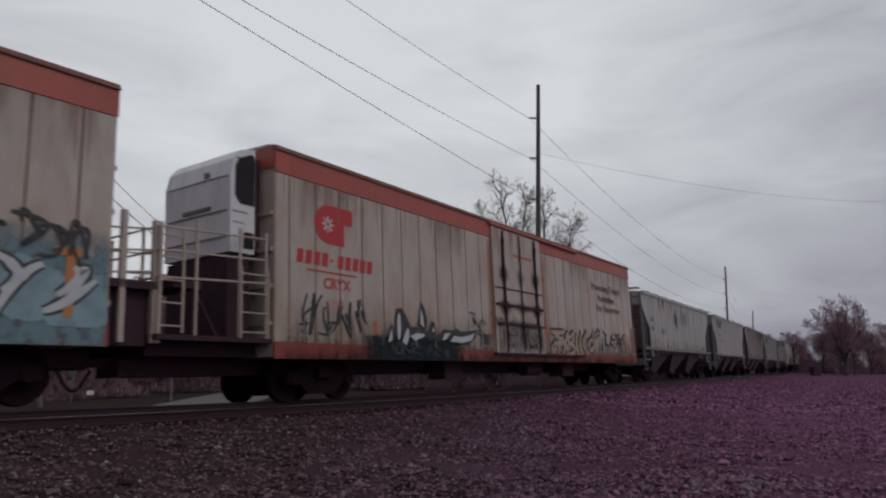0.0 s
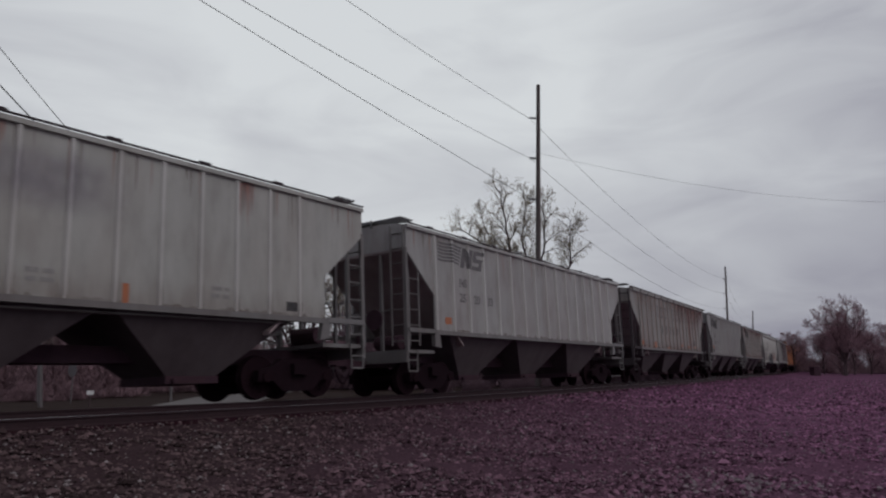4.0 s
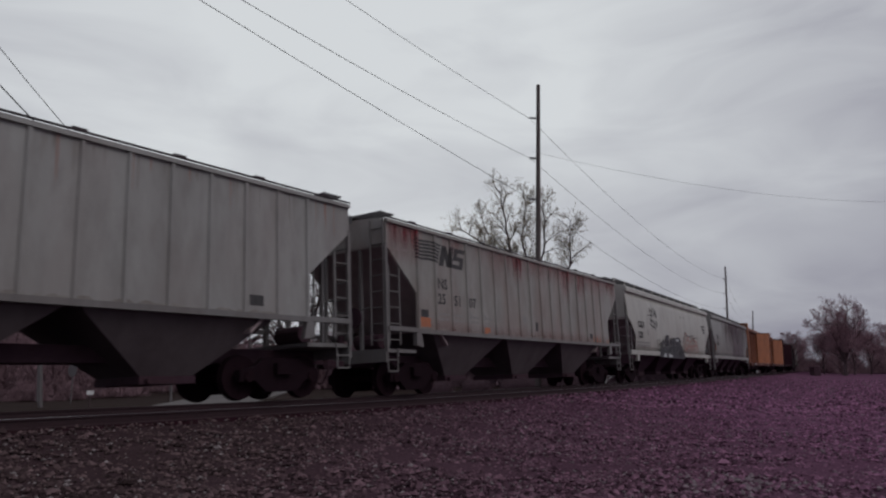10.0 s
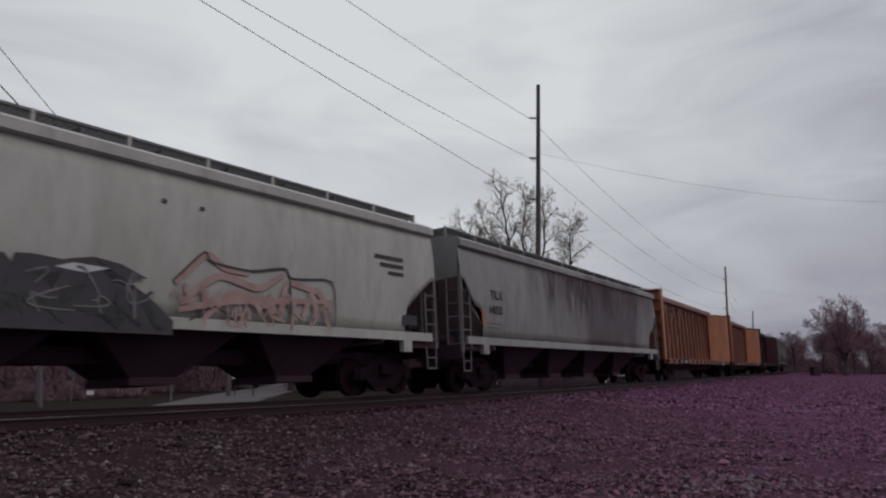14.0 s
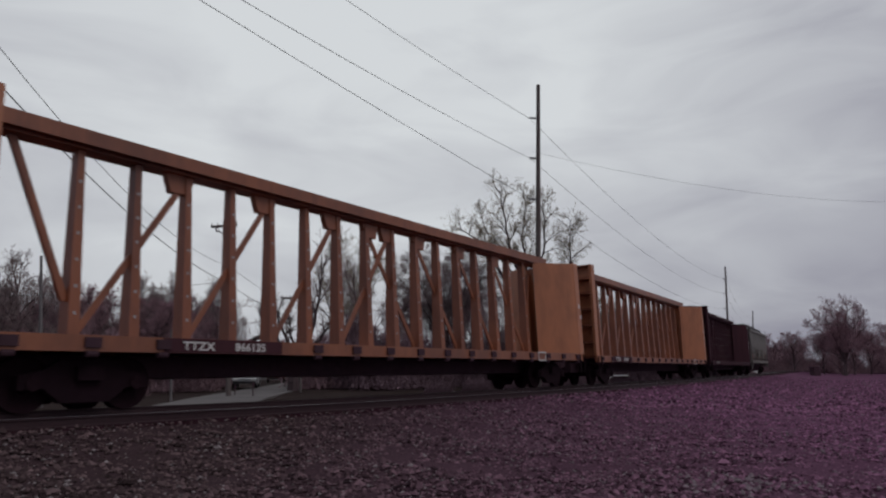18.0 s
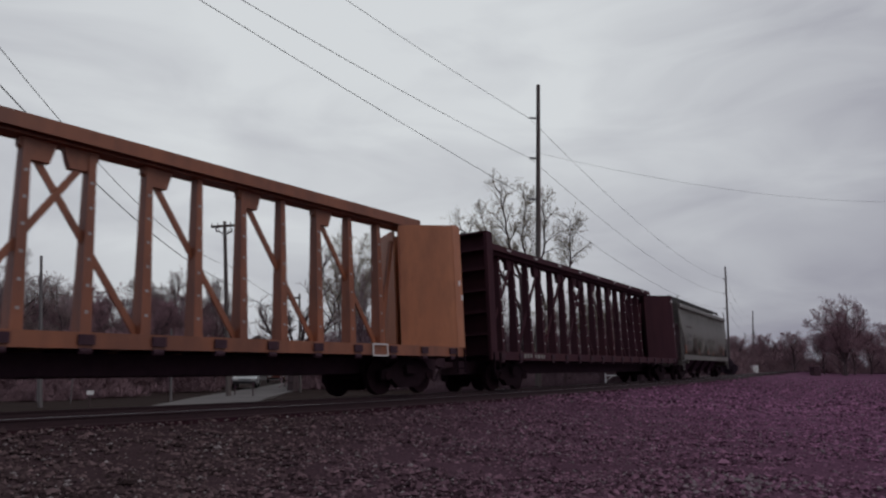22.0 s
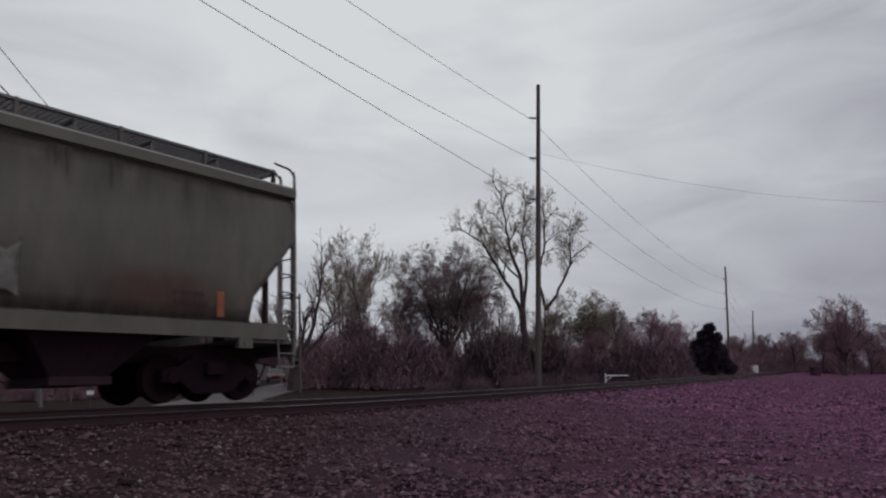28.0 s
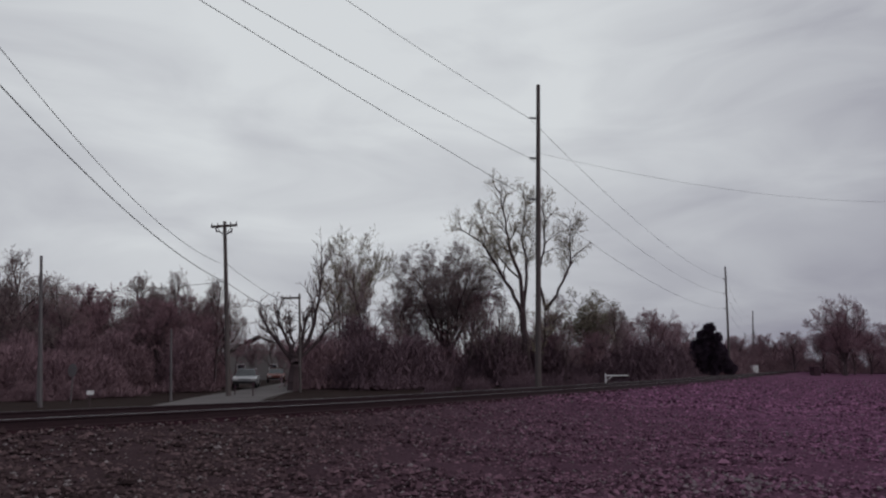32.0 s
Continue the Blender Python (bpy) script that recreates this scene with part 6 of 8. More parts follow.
car, h, ribs = ribbed_hopper(53.74, 70.67, M["grey_paint_b"], "light grey ribbed covered hopper with a faded striped logo", 0.936, rib_paint=M["rib_lit"])
stand(car, 53.74, 70.67)
o = -h - 53.74
rail_logo(car, ribs, o + 55.31, 2.6, 3.75, 4.36, True)
lettering(car, "NS", 0.34, o + 56.43, 3.12, SIDE - 0.003, M["faded_ink"])
for k, tx in enumerate(("25", "20", "33")):
    lettering(car, tx, 0.36, o + 56.43 + 0.84 * k, 2.66, SIDE - 0.003, M["faded_ink"])
decal(car, "reflector", [(o + 55.57, o + 55.92, 1.95, 2.15)], M["orange_ink"], SIDE)
decal(car, "data_panel", [(o + 68.07, o + 68.38, 1.9, 2.1)], M["grey_ink"], SIDE)

car, h, ribs = ribbed_hopper(72.30, 89.57, M["rusty_paint"], "rust-streaked grey ribbed covered hopper with spaced block lettering", 0.897, M["hopper_grey"], M["rusty_paint"], 0.54, True)
stand(car, 72.30, 89.57)
o = -h - 72.30
rects = []
for k in range(8):
    x = o + 77.10 + 0.897 * k
    rects += [(x, x + 0.085, 3.45, 4.08), (x + 0.295, x + 0.38, 3.45, 4.08), (x + 0.085, x + 0.295, 3.45, 3.53), (x + 0.085, x + 0.295, 4.0, 4.08)]
decal(car, "company_name", rects[:12] + rects[16:], M["faded_ink"], SIDE)
decal(car, "rust_scar", [(o + 84.81, o + 85.06, 1.9, 4.49), (o + 86.63, o + 86.76, 2.6, 4.49)], M["rust_scar"], SIDE, ribs)
decal(car, "data_panel", [(o + 86.04, o + 86.49, 2.09, 2.4)], M["black_ink"], SIDE)
# dark lines that paint in the shade at the side of each rib
decal(car, "weld_rust", [(r - 0.10 - 0.02 * math.sin(9 * r), r - 0.056, 1.85 + 0.3 * math.sin(5 * r) ** 2, 4.49) for r in ribs[1:-1]], M["rust_drip_rib_shade"], SIDE + 0.001)
drips(car, "rust_streak", o + 79.69, o + 88.04, 4.49, 0.5, 14, 64, M["rust_drip_rib_shade"], SIDE - 0.0008, 0.22)
decal(car, "soot_smear", [(o + 85.13, o + 85.61, 2.02, 2.4)], M["soot"], SIDE)
decal(car, "reflector", [(o + 86.06, o + 86.47, 1.93, 2.07), (o + 82.43, o + 82.9, 1.96, 2.1), (o + 84.16, o + 84.62, 1.93, 2.06)], M["orange_ink"], SIDE)
for k, tx in enumerate("88759"):
    lettering(car, tx, 0.62, o + 77.95 + 0.897 * k, 2.60, SIDE - 0.003, M["black_ink"], 0.9)
drips(car, "rust_streak", o + 73.47, o + 88.24, 4.5, 2.2, 16, 65, M["rust_drip_rib_shade"], SIDE - 0.001, 0.05)
for x0, x1, z0, z1, al, kind in ((80.6, 88.2, 3.3, 4.5, 0.55, "run"), (81.9, 83.6, 2.9, 4.5, 0.5, "run"), (84.2, 86.8, 2.6, 4.5, 0.6, "run"), (73.5, 76.0, 3.6, 4.5, 0.3, "run"), (86.2, 89.5, 2.9, 4.5, 0.8, "run"), (87.3, 89.5, 3.6, 4.5, 0.7, "run"), (73.4, 88.2, 1.75, 2.15, 0.4, "rise")):
    stain(car, "rust_haze", o + x0, o + x1, z0, z1, (0.22, 0.085, 0.085), al, kind, SIDE - 0.0016, ribs)
drips(car, "grime_streak", o + 73.47, o + 88.24, 4.5, 2.8, 40, 67, M["grime_shade"], SIDE - 0.0022, 0.05)
drips(car, "rust_streak", o + 75.91, o + 76.62, 1.76, 0.4, 10, 68, M["orange_ink"], SIDE - 0.003, 0.16, True)
drips(car, "rust_streak", o + 78.56, o + 81.31, 1.76, 0.2, 14, 69, M["orange_ink"], SIDE - 0.003, 0.14, True)
decal(car, "reflector", [(o + 73.82, o + 74.28, 1.88, 2.08), (o + 76.32, o + 76.73, 1.8, 2.1), (o + 78.97, o + 79.38, 1.78, 1.85)], M["orange_ink"], SIDE)
for k in range(3):
    small_print(car, o + 74.59 + 0.9 * k, o + 75.1 + 0.9 * k, 1.9, 2.2, SIDE, 2, 60 + k, M["grey_ink"])

car, h, ribs = ribbed_hopper(91.09, 108.59, M["logo_grey"], "pale grey ribbed covered hopper with a black striped logo", 0.867)
stand(car, 91.09, 108.59)
o = -h - 91.09
rail_logo(car, ribs, o + 92.42, 2.6, 3.67, 4.3)
lettering(car, "NS", 0.42, o + 93.49, 2.93, SIDE - 0.003, M["black_ink"])
for k, tx in enumerate(("25", "41", "81")):
    lettering(car, tx, 0.42, o + 93.51 + 0.86 * k, 2.48, SIDE - 0.003, M["black_ink"])
decal(car, "reflector", [(o + 92.75, o + 93.25, 2.12, 2.32)], M["orange_ink"], SIDE)
decal(car, "data_panel", [(o + 92.78, o + 93.2, 1.88, 2.11), (o + 105.6, o + 105.96, 1.9, 2.12)], M["black_ink"], SIDE)
for k in range(2):
    small_print(car, o + 93.61 + 0.86 * k, o + 94.11 + 0.86 * k, 2.0, 2.3, SIDE, 2, 70 + k, M["grey_ink"])

car, h, ribs = ribbed_hopper(109.94, 127.32, M["rusty_paint"], "dull grey ribbed covered hopper with red-brown stains and a striped logo", 0.869)
stand(car, 109.94, 127.32)
o = -h - 109.94
rail_logo(car, ribs, o + 111.23, 2.6, 3.67, 4.28)
lettering(car, "NS", 0.42, o + 112.31, 2.96, SIDE - 0.003, M["black_ink"])
for k, tx in enumerate(("25", "51", "07")):
    lettering(car, tx, 0.42, o + 112.31 + 0.86 * k, 2.52, SIDE - 0.003, M["black_ink"])
decal(car, "reflector", [(o + 111.4, o + 111.9, 1.82, 2.08), (o + 114.78, o + 115.28, 1.76, 1.95)], M["orange_ink"], SIDE)
decal(car, "data_panel", [(o + 111.45, o + 111.8, 2.09, 2.3), (o + 118.61, o + 118.81, 2.0, 2.3), (o + 123.76, o + 124.06, 1.9, 2.1)], M["black_ink"], SIDE)
for x0, x1, z0, z1, al, kind in ((109.96, 111.5, 3.35, 4.5, 1.0, "run"), (110.1, 111.3, 3.8, 4.5, 0.8, "run"), (112.6, 113.9, 3.9, 4.5, 0.5, "run"), (117.0, 117.8, 3.4, 4.5, 0.8, "run"), (121.2, 121.9, 3.1, 4.5, 0.85, "run"),
                                 (122.7, 123.5, 3.2, 4.5, 0.7, "run"), (114.0, 127.0, 3.7, 4.5, 0.45, "run"), (126.0, 127.2, 3.8, 4.5, 0.8, "run"), (111.4, 125.9, 1.75, 2.1, 0.4, "rise")):
    stain(car, "rust_patch", o + x0, o + x1, z0, z1, (0.29, 0.062, 0.075), al, kind, SIDE - 0.001, ribs)
for xx, zz in ((114.01, 2.28), (114.86, 2.28), (117.72, 2.35)):
    bm = bmesh.new()
    prism(bm, [(o + xx - 0.19, zz), (o + xx, zz - 0.19), (o + xx + 0.19, zz), (o + xx, zz + 0.19)], SIDE - 0.007, SIDE - 0.003)
    part("worn_placard", bm, M["grey_ink"], car, "worn grey diamond-shaped placard")
for k in range(4):
    small_print(car, o + 112.36 + 0.86 * k, o + 112.86 + 0.86 * k, 2.0, 2.3, SIDE, 2, 80 + k, M["grey_ink"])
drips(car, "rust_streak", o + 124.06, o + 125.99, 1.76, 0.35, 9, 63, M["orange_ink"], SIDE - 0.002, 0.09, True)

car, h = smooth_hopper(128.49, 148.15, M["cream_paint"], "cream smooth-sided covered hopper with graffiti along the bottom", M["cream_paint"], 1.55, 3.05, sill_h=0.20)
stand(car, 128.49, 148.15)
o = -h - 128.49
SM = -1.59
lettering(car, "CGLX", 0.44, o + 130.19, 2.72, SM - 0.003, M["black_ink"], 0.95)
lettering(car, "2233", 0.44, o + 130.19, 2.2, SM - 0.003, M["black_ink"], 0.95)
T = o + 131.87
brushed(car, "graffiti_tag", SM - 0.006, [[(0.78, 3.85), (0.57, 3.77), (0.62, 3.67), (1.02, 3.71), (1.06, 3.40), (0.75, 3.46), (0.26, 3.38)],
    [(1.10, 3.34), (1.14, 3.80), (1.45, 3.82)],
    [(1.18, 3.60), (1.33, 3.64)],
    [(1.51, 3.83), (1.51, 3.36), (1.69, 3.82)],
    [(1.69, 3.79), (1.94, 3.76), (1.61, 3.52), (2.03, 3.63), (1.69, 3.35), (2.07, 3.47)],
    [(0.62, 3.28), (0.57, 2.95), (0.98, 2.90)],
    [(0.62, 3.28), (0.86, 3.30), (0.68, 3.10), (1.06, 3.26)],
    [(0.86, 2.99), (0.94, 3.17), (1.33, 3.12), (1.41, 2.84), (1.53, 3.22)],
    [(0.86, 2.88), (0.86, 2.71)],
    [(0.86, 2.88), (1.77, 2.78), (1.71, 2.65)],
    [(1.61, 3.19), (1.69, 2.88), (2.03, 2.96), (1.73, 3.14), (2.03, 3.22)],
    [(1.96, 3.08), (2.13, 3.05)]], T, M["tag_black"], 0.055)
T = o + 133.8
painted(car, "graffiti_piece", SM - 0.022, [[(0.01, 1.28), (0.40, 1.71), (0.83, 1.85), (1.68, 1.83), (2.94, 1.92), (5.56, 1.89), (6.05, 1.49), (6.05, 1.23), (2.94, 1.24)],
    [(0.53, 1.75), (0.75, 2.11), (1.09, 2.26), (1.43, 2.15), (1.73, 1.83), (1.48, 1.78), (1.24, 2.06), (0.92, 2.00), (0.83, 1.78)],
    [(1.58, 2.37), (1.88, 2.50), (2.44, 2.52), (2.37, 2.30), (2.08, 1.82), (1.83, 1.84), (1.98, 2.26)],
    [(2.32, 1.87), (2.64, 2.28), (3.11, 2.40), (3.26, 2.20), (3.11, 1.80), (2.94, 1.87), (2.94, 2.18), (2.76, 2.12), (2.59, 1.85)],
    [(3.17, 1.89), (3.26, 2.41), (3.52, 2.43), (4.04, 2.39), (3.98, 2.18), (3.58, 2.14), (3.87, 1.89)],
    [(3.93, 1.89), (4.04, 2.41), (4.52, 2.50), (5.01, 2.43), (5.52, 2.22), (4.80, 2.14), (5.56, 1.89)]], T, M["tag_dark"])
painted(car, "graffiti_highlight", SM - 0.028, [[(0.89, 1.30), (1.19, 1.52), (1.53, 1.49), (1.54, 1.29)],
    [(2.08, 1.47), (2.32, 1.51), (2.94, 1.41), (2.94, 1.29), (2.08, 1.31)],
    [(3.87, 2.26), (4.17, 2.36), (4.80, 2.33), (4.38, 2.21)]], T, M["tag_white"])
brushed(car, "graffiti_scrawl", SM - 0.012, [[(-0.27, 2.14), (-0.07, 2.26), (-0.03, 2.08), (-0.31, 1.95), (-0.03, 1.86), (-0.35, 1.77)],
    [(0.06, 2.16), (0.27, 2.22), (0.44, 2.05), (0.14, 1.80)],
    [(0.44, 2.13), (0.57, 1.91), (0.23, 1.73)]], T, M["grey_ink"], 0.06)
scrawl(car, o + 134.2, o + 139.56, 1.35, 2.0, SM - 0.027, 120, M["tag_black"], 22, 0.07)
scrawl(car, o + 134.6, o + 139.35, 1.5, 2.3, SM - 0.031, 121, M["hopper_pale"], 14, 0.035)
T = o + 139.85
brushed(car, "graffiti_fill", SM - 0.010, [[(0.04, 2.21), (0.72, 2.89), (1.09, 2.61), (1.74, 2.55)],
    [(0.25, 1.92), (0.99, 2.49), (2.02, 2.24), (2.67, 2.63)],
    [(0.62, 1.53), (1.37, 2.20), (2.48, 1.82)],
    [(2.58, 1.83), (2.76, 2.52), (3.60, 2.35)],
    [(3.23, 1.74), (3.60, 2.47), (4.16, 1.90)],
    [(0.11, 1.71), (1.18, 1.97), (4.16, 2.15)]], T, M["tag_pink"], 0.15)
scrawl(car, o + 139.78, o + 143.94, 1.45, 2.2, SM - 0.012, 122, M["tag_pink"], 26, 0.05)
brushed(car, "graffiti_outline", SM - 0.016, [[(0.00, 2.26), (0.68, 2.93), (0.77, 2.68), (1.78, 2.60), (2.76, 2.80), (2.85, 2.55), (4.25, 2.69), (4.25, 1.60)],
    [(2.85, 2.55), (2.89, 1.61)],
    [(0.34, 1.52), (0.90, 1.85), (1.46, 1.54)]], T, M["tag_black"], 0.055)
decal(car, "logo_bar", [(o + 145.57, o + 146.72, 3.42, 3.52), (o + 145.78, o + 146.72, 3.22, 3.32), (o + 146.09, o + 146.72, 3.02, 3.12)], M["black_ink"], SM)
small_print(car, o + 129.98, o + 132.34, 1.75, 2.05, SM + 0.04, 2, 95, M["grey_ink"])
small_print(car, o + 131.83, o + 132.14, 2.35, 2.65, SM, 3, 96, M["grey_ink"])
decal(car, "data_panel", [(o + 146.67, o + 147.25, 1.75, 2.02), (o + 139.57, o + 139.67, 3.7, 3.78), (o + 140.4, o + 140.5, 3.7, 3.78)], M["black_ink"], SM + 0.02)

car, h = smooth_hopper(149.42, 169.65, M["stained_paint"], "grey smooth-sided covered hopper with dark purple-brown stains", M["grey_paint_b"], 1.62, 3.4, sill_h=0.21, opening=((0.0, 0.16, 0.55, 0.83, 0.97, 1.0), (1.0, 0.96, 0.56, 0.50, 0.40, 0.0)))
stand(car, 149.42, 169.65)
o = -h - 149.42
lettering(car, "TILX", 0.40, o + 151.17, 2.88, SM - 0.003, M["black_ink"])
lettering(car, "640523", 0.36, o + 151.07, 2.42, SM - 0.003, M["black_ink"], 0.85)
small_print(car, o + 151.07, o + 152.08, 1.95, 2.2, SM + 0.03, 2, 97, M["grey_ink"])
for x0, x1, al in ((153.6, 156.5, 0.3), (155.2, 160.5, 0.7), (157.0, 163.5, 0.7), (161.5, 167.0, 0.7), (166.0, 169.6, 0.7)):
    stain(car, "dark_streaks", o + x0, o + x1, 1.64, 4.33, (0.105, 0.066, 0.080), al, "run", SM - 0.001 - 0.0004 * (x0 - 153))
decal(car, "reflector", [(o + 150.64, o + 150.8, 2.0, 2.7)], M["orange_ink"], SM + 0.03)

for a, b in ((171.10, 193.56), (194.92, 217.57)):
    car, h = centre_beam(a, b, M["yellow_paint"], M["yellow_panel"], "empty orange-yellow centre-beam flat car with braced posts", (2.1, 4.5) if a > 189 else (3.6, 6.0), 2.33 if a > 189 else 2.41, 2.15 if a > 189 else 2.12, 1.45 if a > 189 else 1.58)
    stand(car, a, b)
    x = -h + (2.55 if a > 189 else 3.75)
    boxpart("dark_patch", (x - 0.4, x + 2.45, -1.527, -1.521, 0.965, 1.228), M["brown_paint"], car)
    lettering(car, "TTZX", 0.22, x, 1.02, -1.530, M["white_ink"], 1.25)
    lettering(car, "34139" if a > 189 else "866135", 0.22, x + 1.2, 1.02, -1.530, M["white_ink"], 1.2)
    decal(car, "placard_frame", [(h - 4.2, h - 3.6, 0.92, 0.96), (h - 4.2, h - 3.6, 1.20, 1.24), (h - 4.2, h - 4.15, 0.961, 1.199), (h - 3.65, h - 3.6, 0.961, 1.199)], M["white_ink"], -1.575)
    drips(car, "rust_streak", h - 1.55, h - 1.27, 4.7, 2.6, 14, int(a), M["yellow_paint"], -0.318, 0.05)

car, h = centre_beam(219.05, 241.85, M["brown_paint"], M["brown_paint"], "empty dark brown centre-beam flat car with braced posts", (2.2, 4.5), 2.26, 2.2, 1.45, 0.22, "unit_white")
stand(car, 219.05, 241.85)
decal(car, "worn_marking", [(-h + 2.3, -h + 2.5, 1.04, 1.18), (-h + 2.58, -h + 2.72, 1.04, 1.18), (-h + 2.8, -h + 2.95, 1.06, 1.18), (-h + 3.2, -h + 3.3, 1.04, 1.18), (-h + 3.4, -h + 3.6, 1.03, 1.17), (-h + 3.68, -h + 3.82, 1.03, 1.17), (-h + 3.9, -h + 4.0, 1.03, 1.17)], M["tag_pale"], -1.522)
small_print(car, h - 0.35, h - 0.1, 4.4, 4.7, -1.522, 1, 103, M["white_ink"])
# pale pieces painted for the sky showing through slots in the top chord
for k in range(9):
    boxpart("worn_bright_spot", (-h + 1.3 + 2.44 * k, -h + 1.6 + 2.44 * k, -0.372, -0.361, 5.10, 5.15), M["white_ink"], car)

car, h = smooth_hopper(243.22, 260.13, M["tan_paint"], "dull tan-grey covered hopper with worn graffiti, last of the train", M["tan_paint"], 1.50, 3.3, 1.2, 4.67, True, 5.12, opening=((0.0, 0.16, 0.94, 1.0), (1.0, 0.94, 0.30, 0.0)))
stand(car, 243.22, 260.13)
o = -h - 243.22
decal(car, "number_panel", [(o + 244.82, o + 245.92, 2.52, 2.86), (o + 244.82, o + 246.32, 2.1, 2.45)], M["tag_pale"], SM)
lettering(car, "FURX", 0.42, o + 244.88, 2.55, SM - 0.007, M["black_ink"], 0.95)
lettering(car, "846398", 0.42, o + 244.86, 2.13, SM - 0.007, M["black_ink"], 1.0)
decal(car, "rust_scar", [(o + 244.8, o + 246.34, 3.24, 3.29), (o + 245.86, o + 246.39, 2.68, 2.73)], M["brown_paint"], SM)
decal(car, "reflector", [(o + 244.33, o + 244.49, 1.6, 2.45), (o + 258.11, o + 258.28, 1.6, 2.4), (o + 253.79, o + 253.95, 1.6, 2.1)], M["orange_ink"], SM + 0.05)
T = o + 246.70
painted(car, "graffiti_patch", SM - 0.004, [[(0.03, 1.62), (0.03, 2.59), (0.24, 2.55), (0.45, 2.79), (0.62, 2.64), (0.86, 2.64), (1.00, 2.63), (0.97, 1.68), (0.65, 1.73)],
    [(0.27, 2.73), (0.45, 2.89), (0.62, 2.82), (0.52, 2.70)],
    [(0.17, 3.24), (0.27, 3.29), (0.29, 3.21), (0.20, 3.16)],
    [(0.41, 3.27), (0.55, 3.30), (0.53, 3.19)]], T, M["tan_dirt"])
painted(car, "graffiti_patch", SM - 0.010, [[(1.00, 1.65), (1.08, 2.62), (1.52, 2.65), (1.88, 2.65), (2.30, 2.76), (2.77, 2.67), (3.01, 2.76), (3.34, 2.64), (3.63, 2.46), (3.49, 2.15), (2.77, 1.98), (2.72, 1.64), (2.30, 1.60), (2.16, 1.96), (1.80, 2.00), (1.82, 1.59), (1.40, 1.60)]], T, M["tag_pale"])
painted(car, "graffiti_fleck", SM - 0.014, [[(1.48, 2.39), (1.66, 2.44), (1.62, 2.25), (1.50, 2.20)],
    [(2.08, 2.57), (2.34, 2.68), (2.39, 2.49), (2.16, 2.35)],
    [(2.82, 2.74), (3.04, 2.71), (2.98, 2.55), (2.87, 2.61)],
    [(1.72, 2.19), (1.98, 2.29), (1.94, 2.15), (1.77, 2.07)]], T, M["tag_dark"])
T = o + 251.08
painted(car, "graffiti_shadow", SM - 0.004, [[(0.13, 1.55), (0.07, 2.56), (0.37, 2.46), (0.59, 2.29), (0.86, 2.58), (1.18, 2.53), (1.13, 1.61), (0.83, 1.60), (0.79, 2.10), (0.61, 1.90), (0.43, 2.07), (0.43, 1.56)],
    [(1.28, 1.67), (1.59, 2.68), (1.95, 2.62), (2.16, 1.74), (1.83, 1.70), (1.69, 1.97), (1.48, 1.68)],
    [(2.26, 1.74), (2.32, 2.65), (2.84, 2.47), (2.89, 2.01), (2.58, 1.76)],
    [(2.95, 1.74), (2.89, 2.58), (3.14, 2.40), (3.38, 2.58), (3.27, 2.20), (3.38, 1.69), (3.18, 1.81)]], T, M["tan_dirt"], 0.05, (-0.05, 0.04))
scrawl(car, o + 246.7, o + 247.87, 1.65, 2.6, SM - 0.006, 123, M["scrawl"], 14, 0.07)
painted(car, "graffiti_lettering", SM - 0.010, [[(0.13, 1.55), (0.07, 2.56), (0.37, 2.46), (0.59, 2.29), (0.86, 2.58), (1.18, 2.53), (1.13, 1.61), (0.83, 1.60), (0.79, 2.10), (0.61, 1.90), (0.43, 2.07), (0.43, 1.56)],
    [(1.28, 1.67), (1.59, 2.68), (1.95, 2.62), (2.16, 1.74), (1.83, 1.70), (1.69, 1.97), (1.48, 1.68)],
    [(2.26, 1.74), (2.32, 2.65), (2.84, 2.47), (2.89, 2.01), (2.58, 1.76)],
    [(2.95, 1.74), (2.89, 2.58), (3.14, 2.40), (3.38, 2.58), (3.27, 2.20), (3.38, 1.69), (3.18, 1.81)]], T, M["tag_pale"])
decal(car, "reflector", [(o + 248.2, o + 248.36, 1.56, 2.1), (o + 251.3, o + 251.43, 1.56, 1.9), (o + 253.1, o + 253.21, 1.56, 1.85)], M["orange_ink"], SM - 0.012)
for x0, x1, z0, z1, col, al, kind in ((246.4, 250.9, 1.5, 2.95, (0.105, 0.098, 0.08), 0.5, "blot"), (247.4, 249.6, 1.5, 2.6, (0.05, 0.042, 0.036), 0.35, "blot"), (250.8, 255.0, 1.5, 2.85, (0.105, 0.098, 0.08), 0.4, "blot"),
                                      (251.2, 253.6, 1.5, 2.3, (0.05, 0.04, 0.036), 0.25, "blot"), (255.0, 258.8, 1.5, 2.6, (0.13, 0.055, 0.04), 0.4, "blot"), (244.4, 259.6, 1.5, 2.2, (0.05, 0.035, 0.03), 0.5, "rise"),
                                      (243.4, 260.0, 3.2, 4.33, (0.07, 0.06, 0.052), 0.5, "run")):
    stain(car, "worn_grime", o + x0, o + x1, z0, z1, col, al, kind, SM - 0.020 - 0.0006 * (x0 - 243))
decal(car, "data_panel", [(o + 251.69, o + 253.62, 1.2, 1.4)], M["tag_pale"], -1.604)
drips(car, "grime_streak", -h + 0.5, h - 0.5, 4.3, 0.7, 40, 9, M["tan_dirt"], SM + 0.05, 0.05)
small_print(car, o + 257.14, o + 257.9, 1.75, 2.1, SM + 0.03, 2, 113, M["black_ink"])


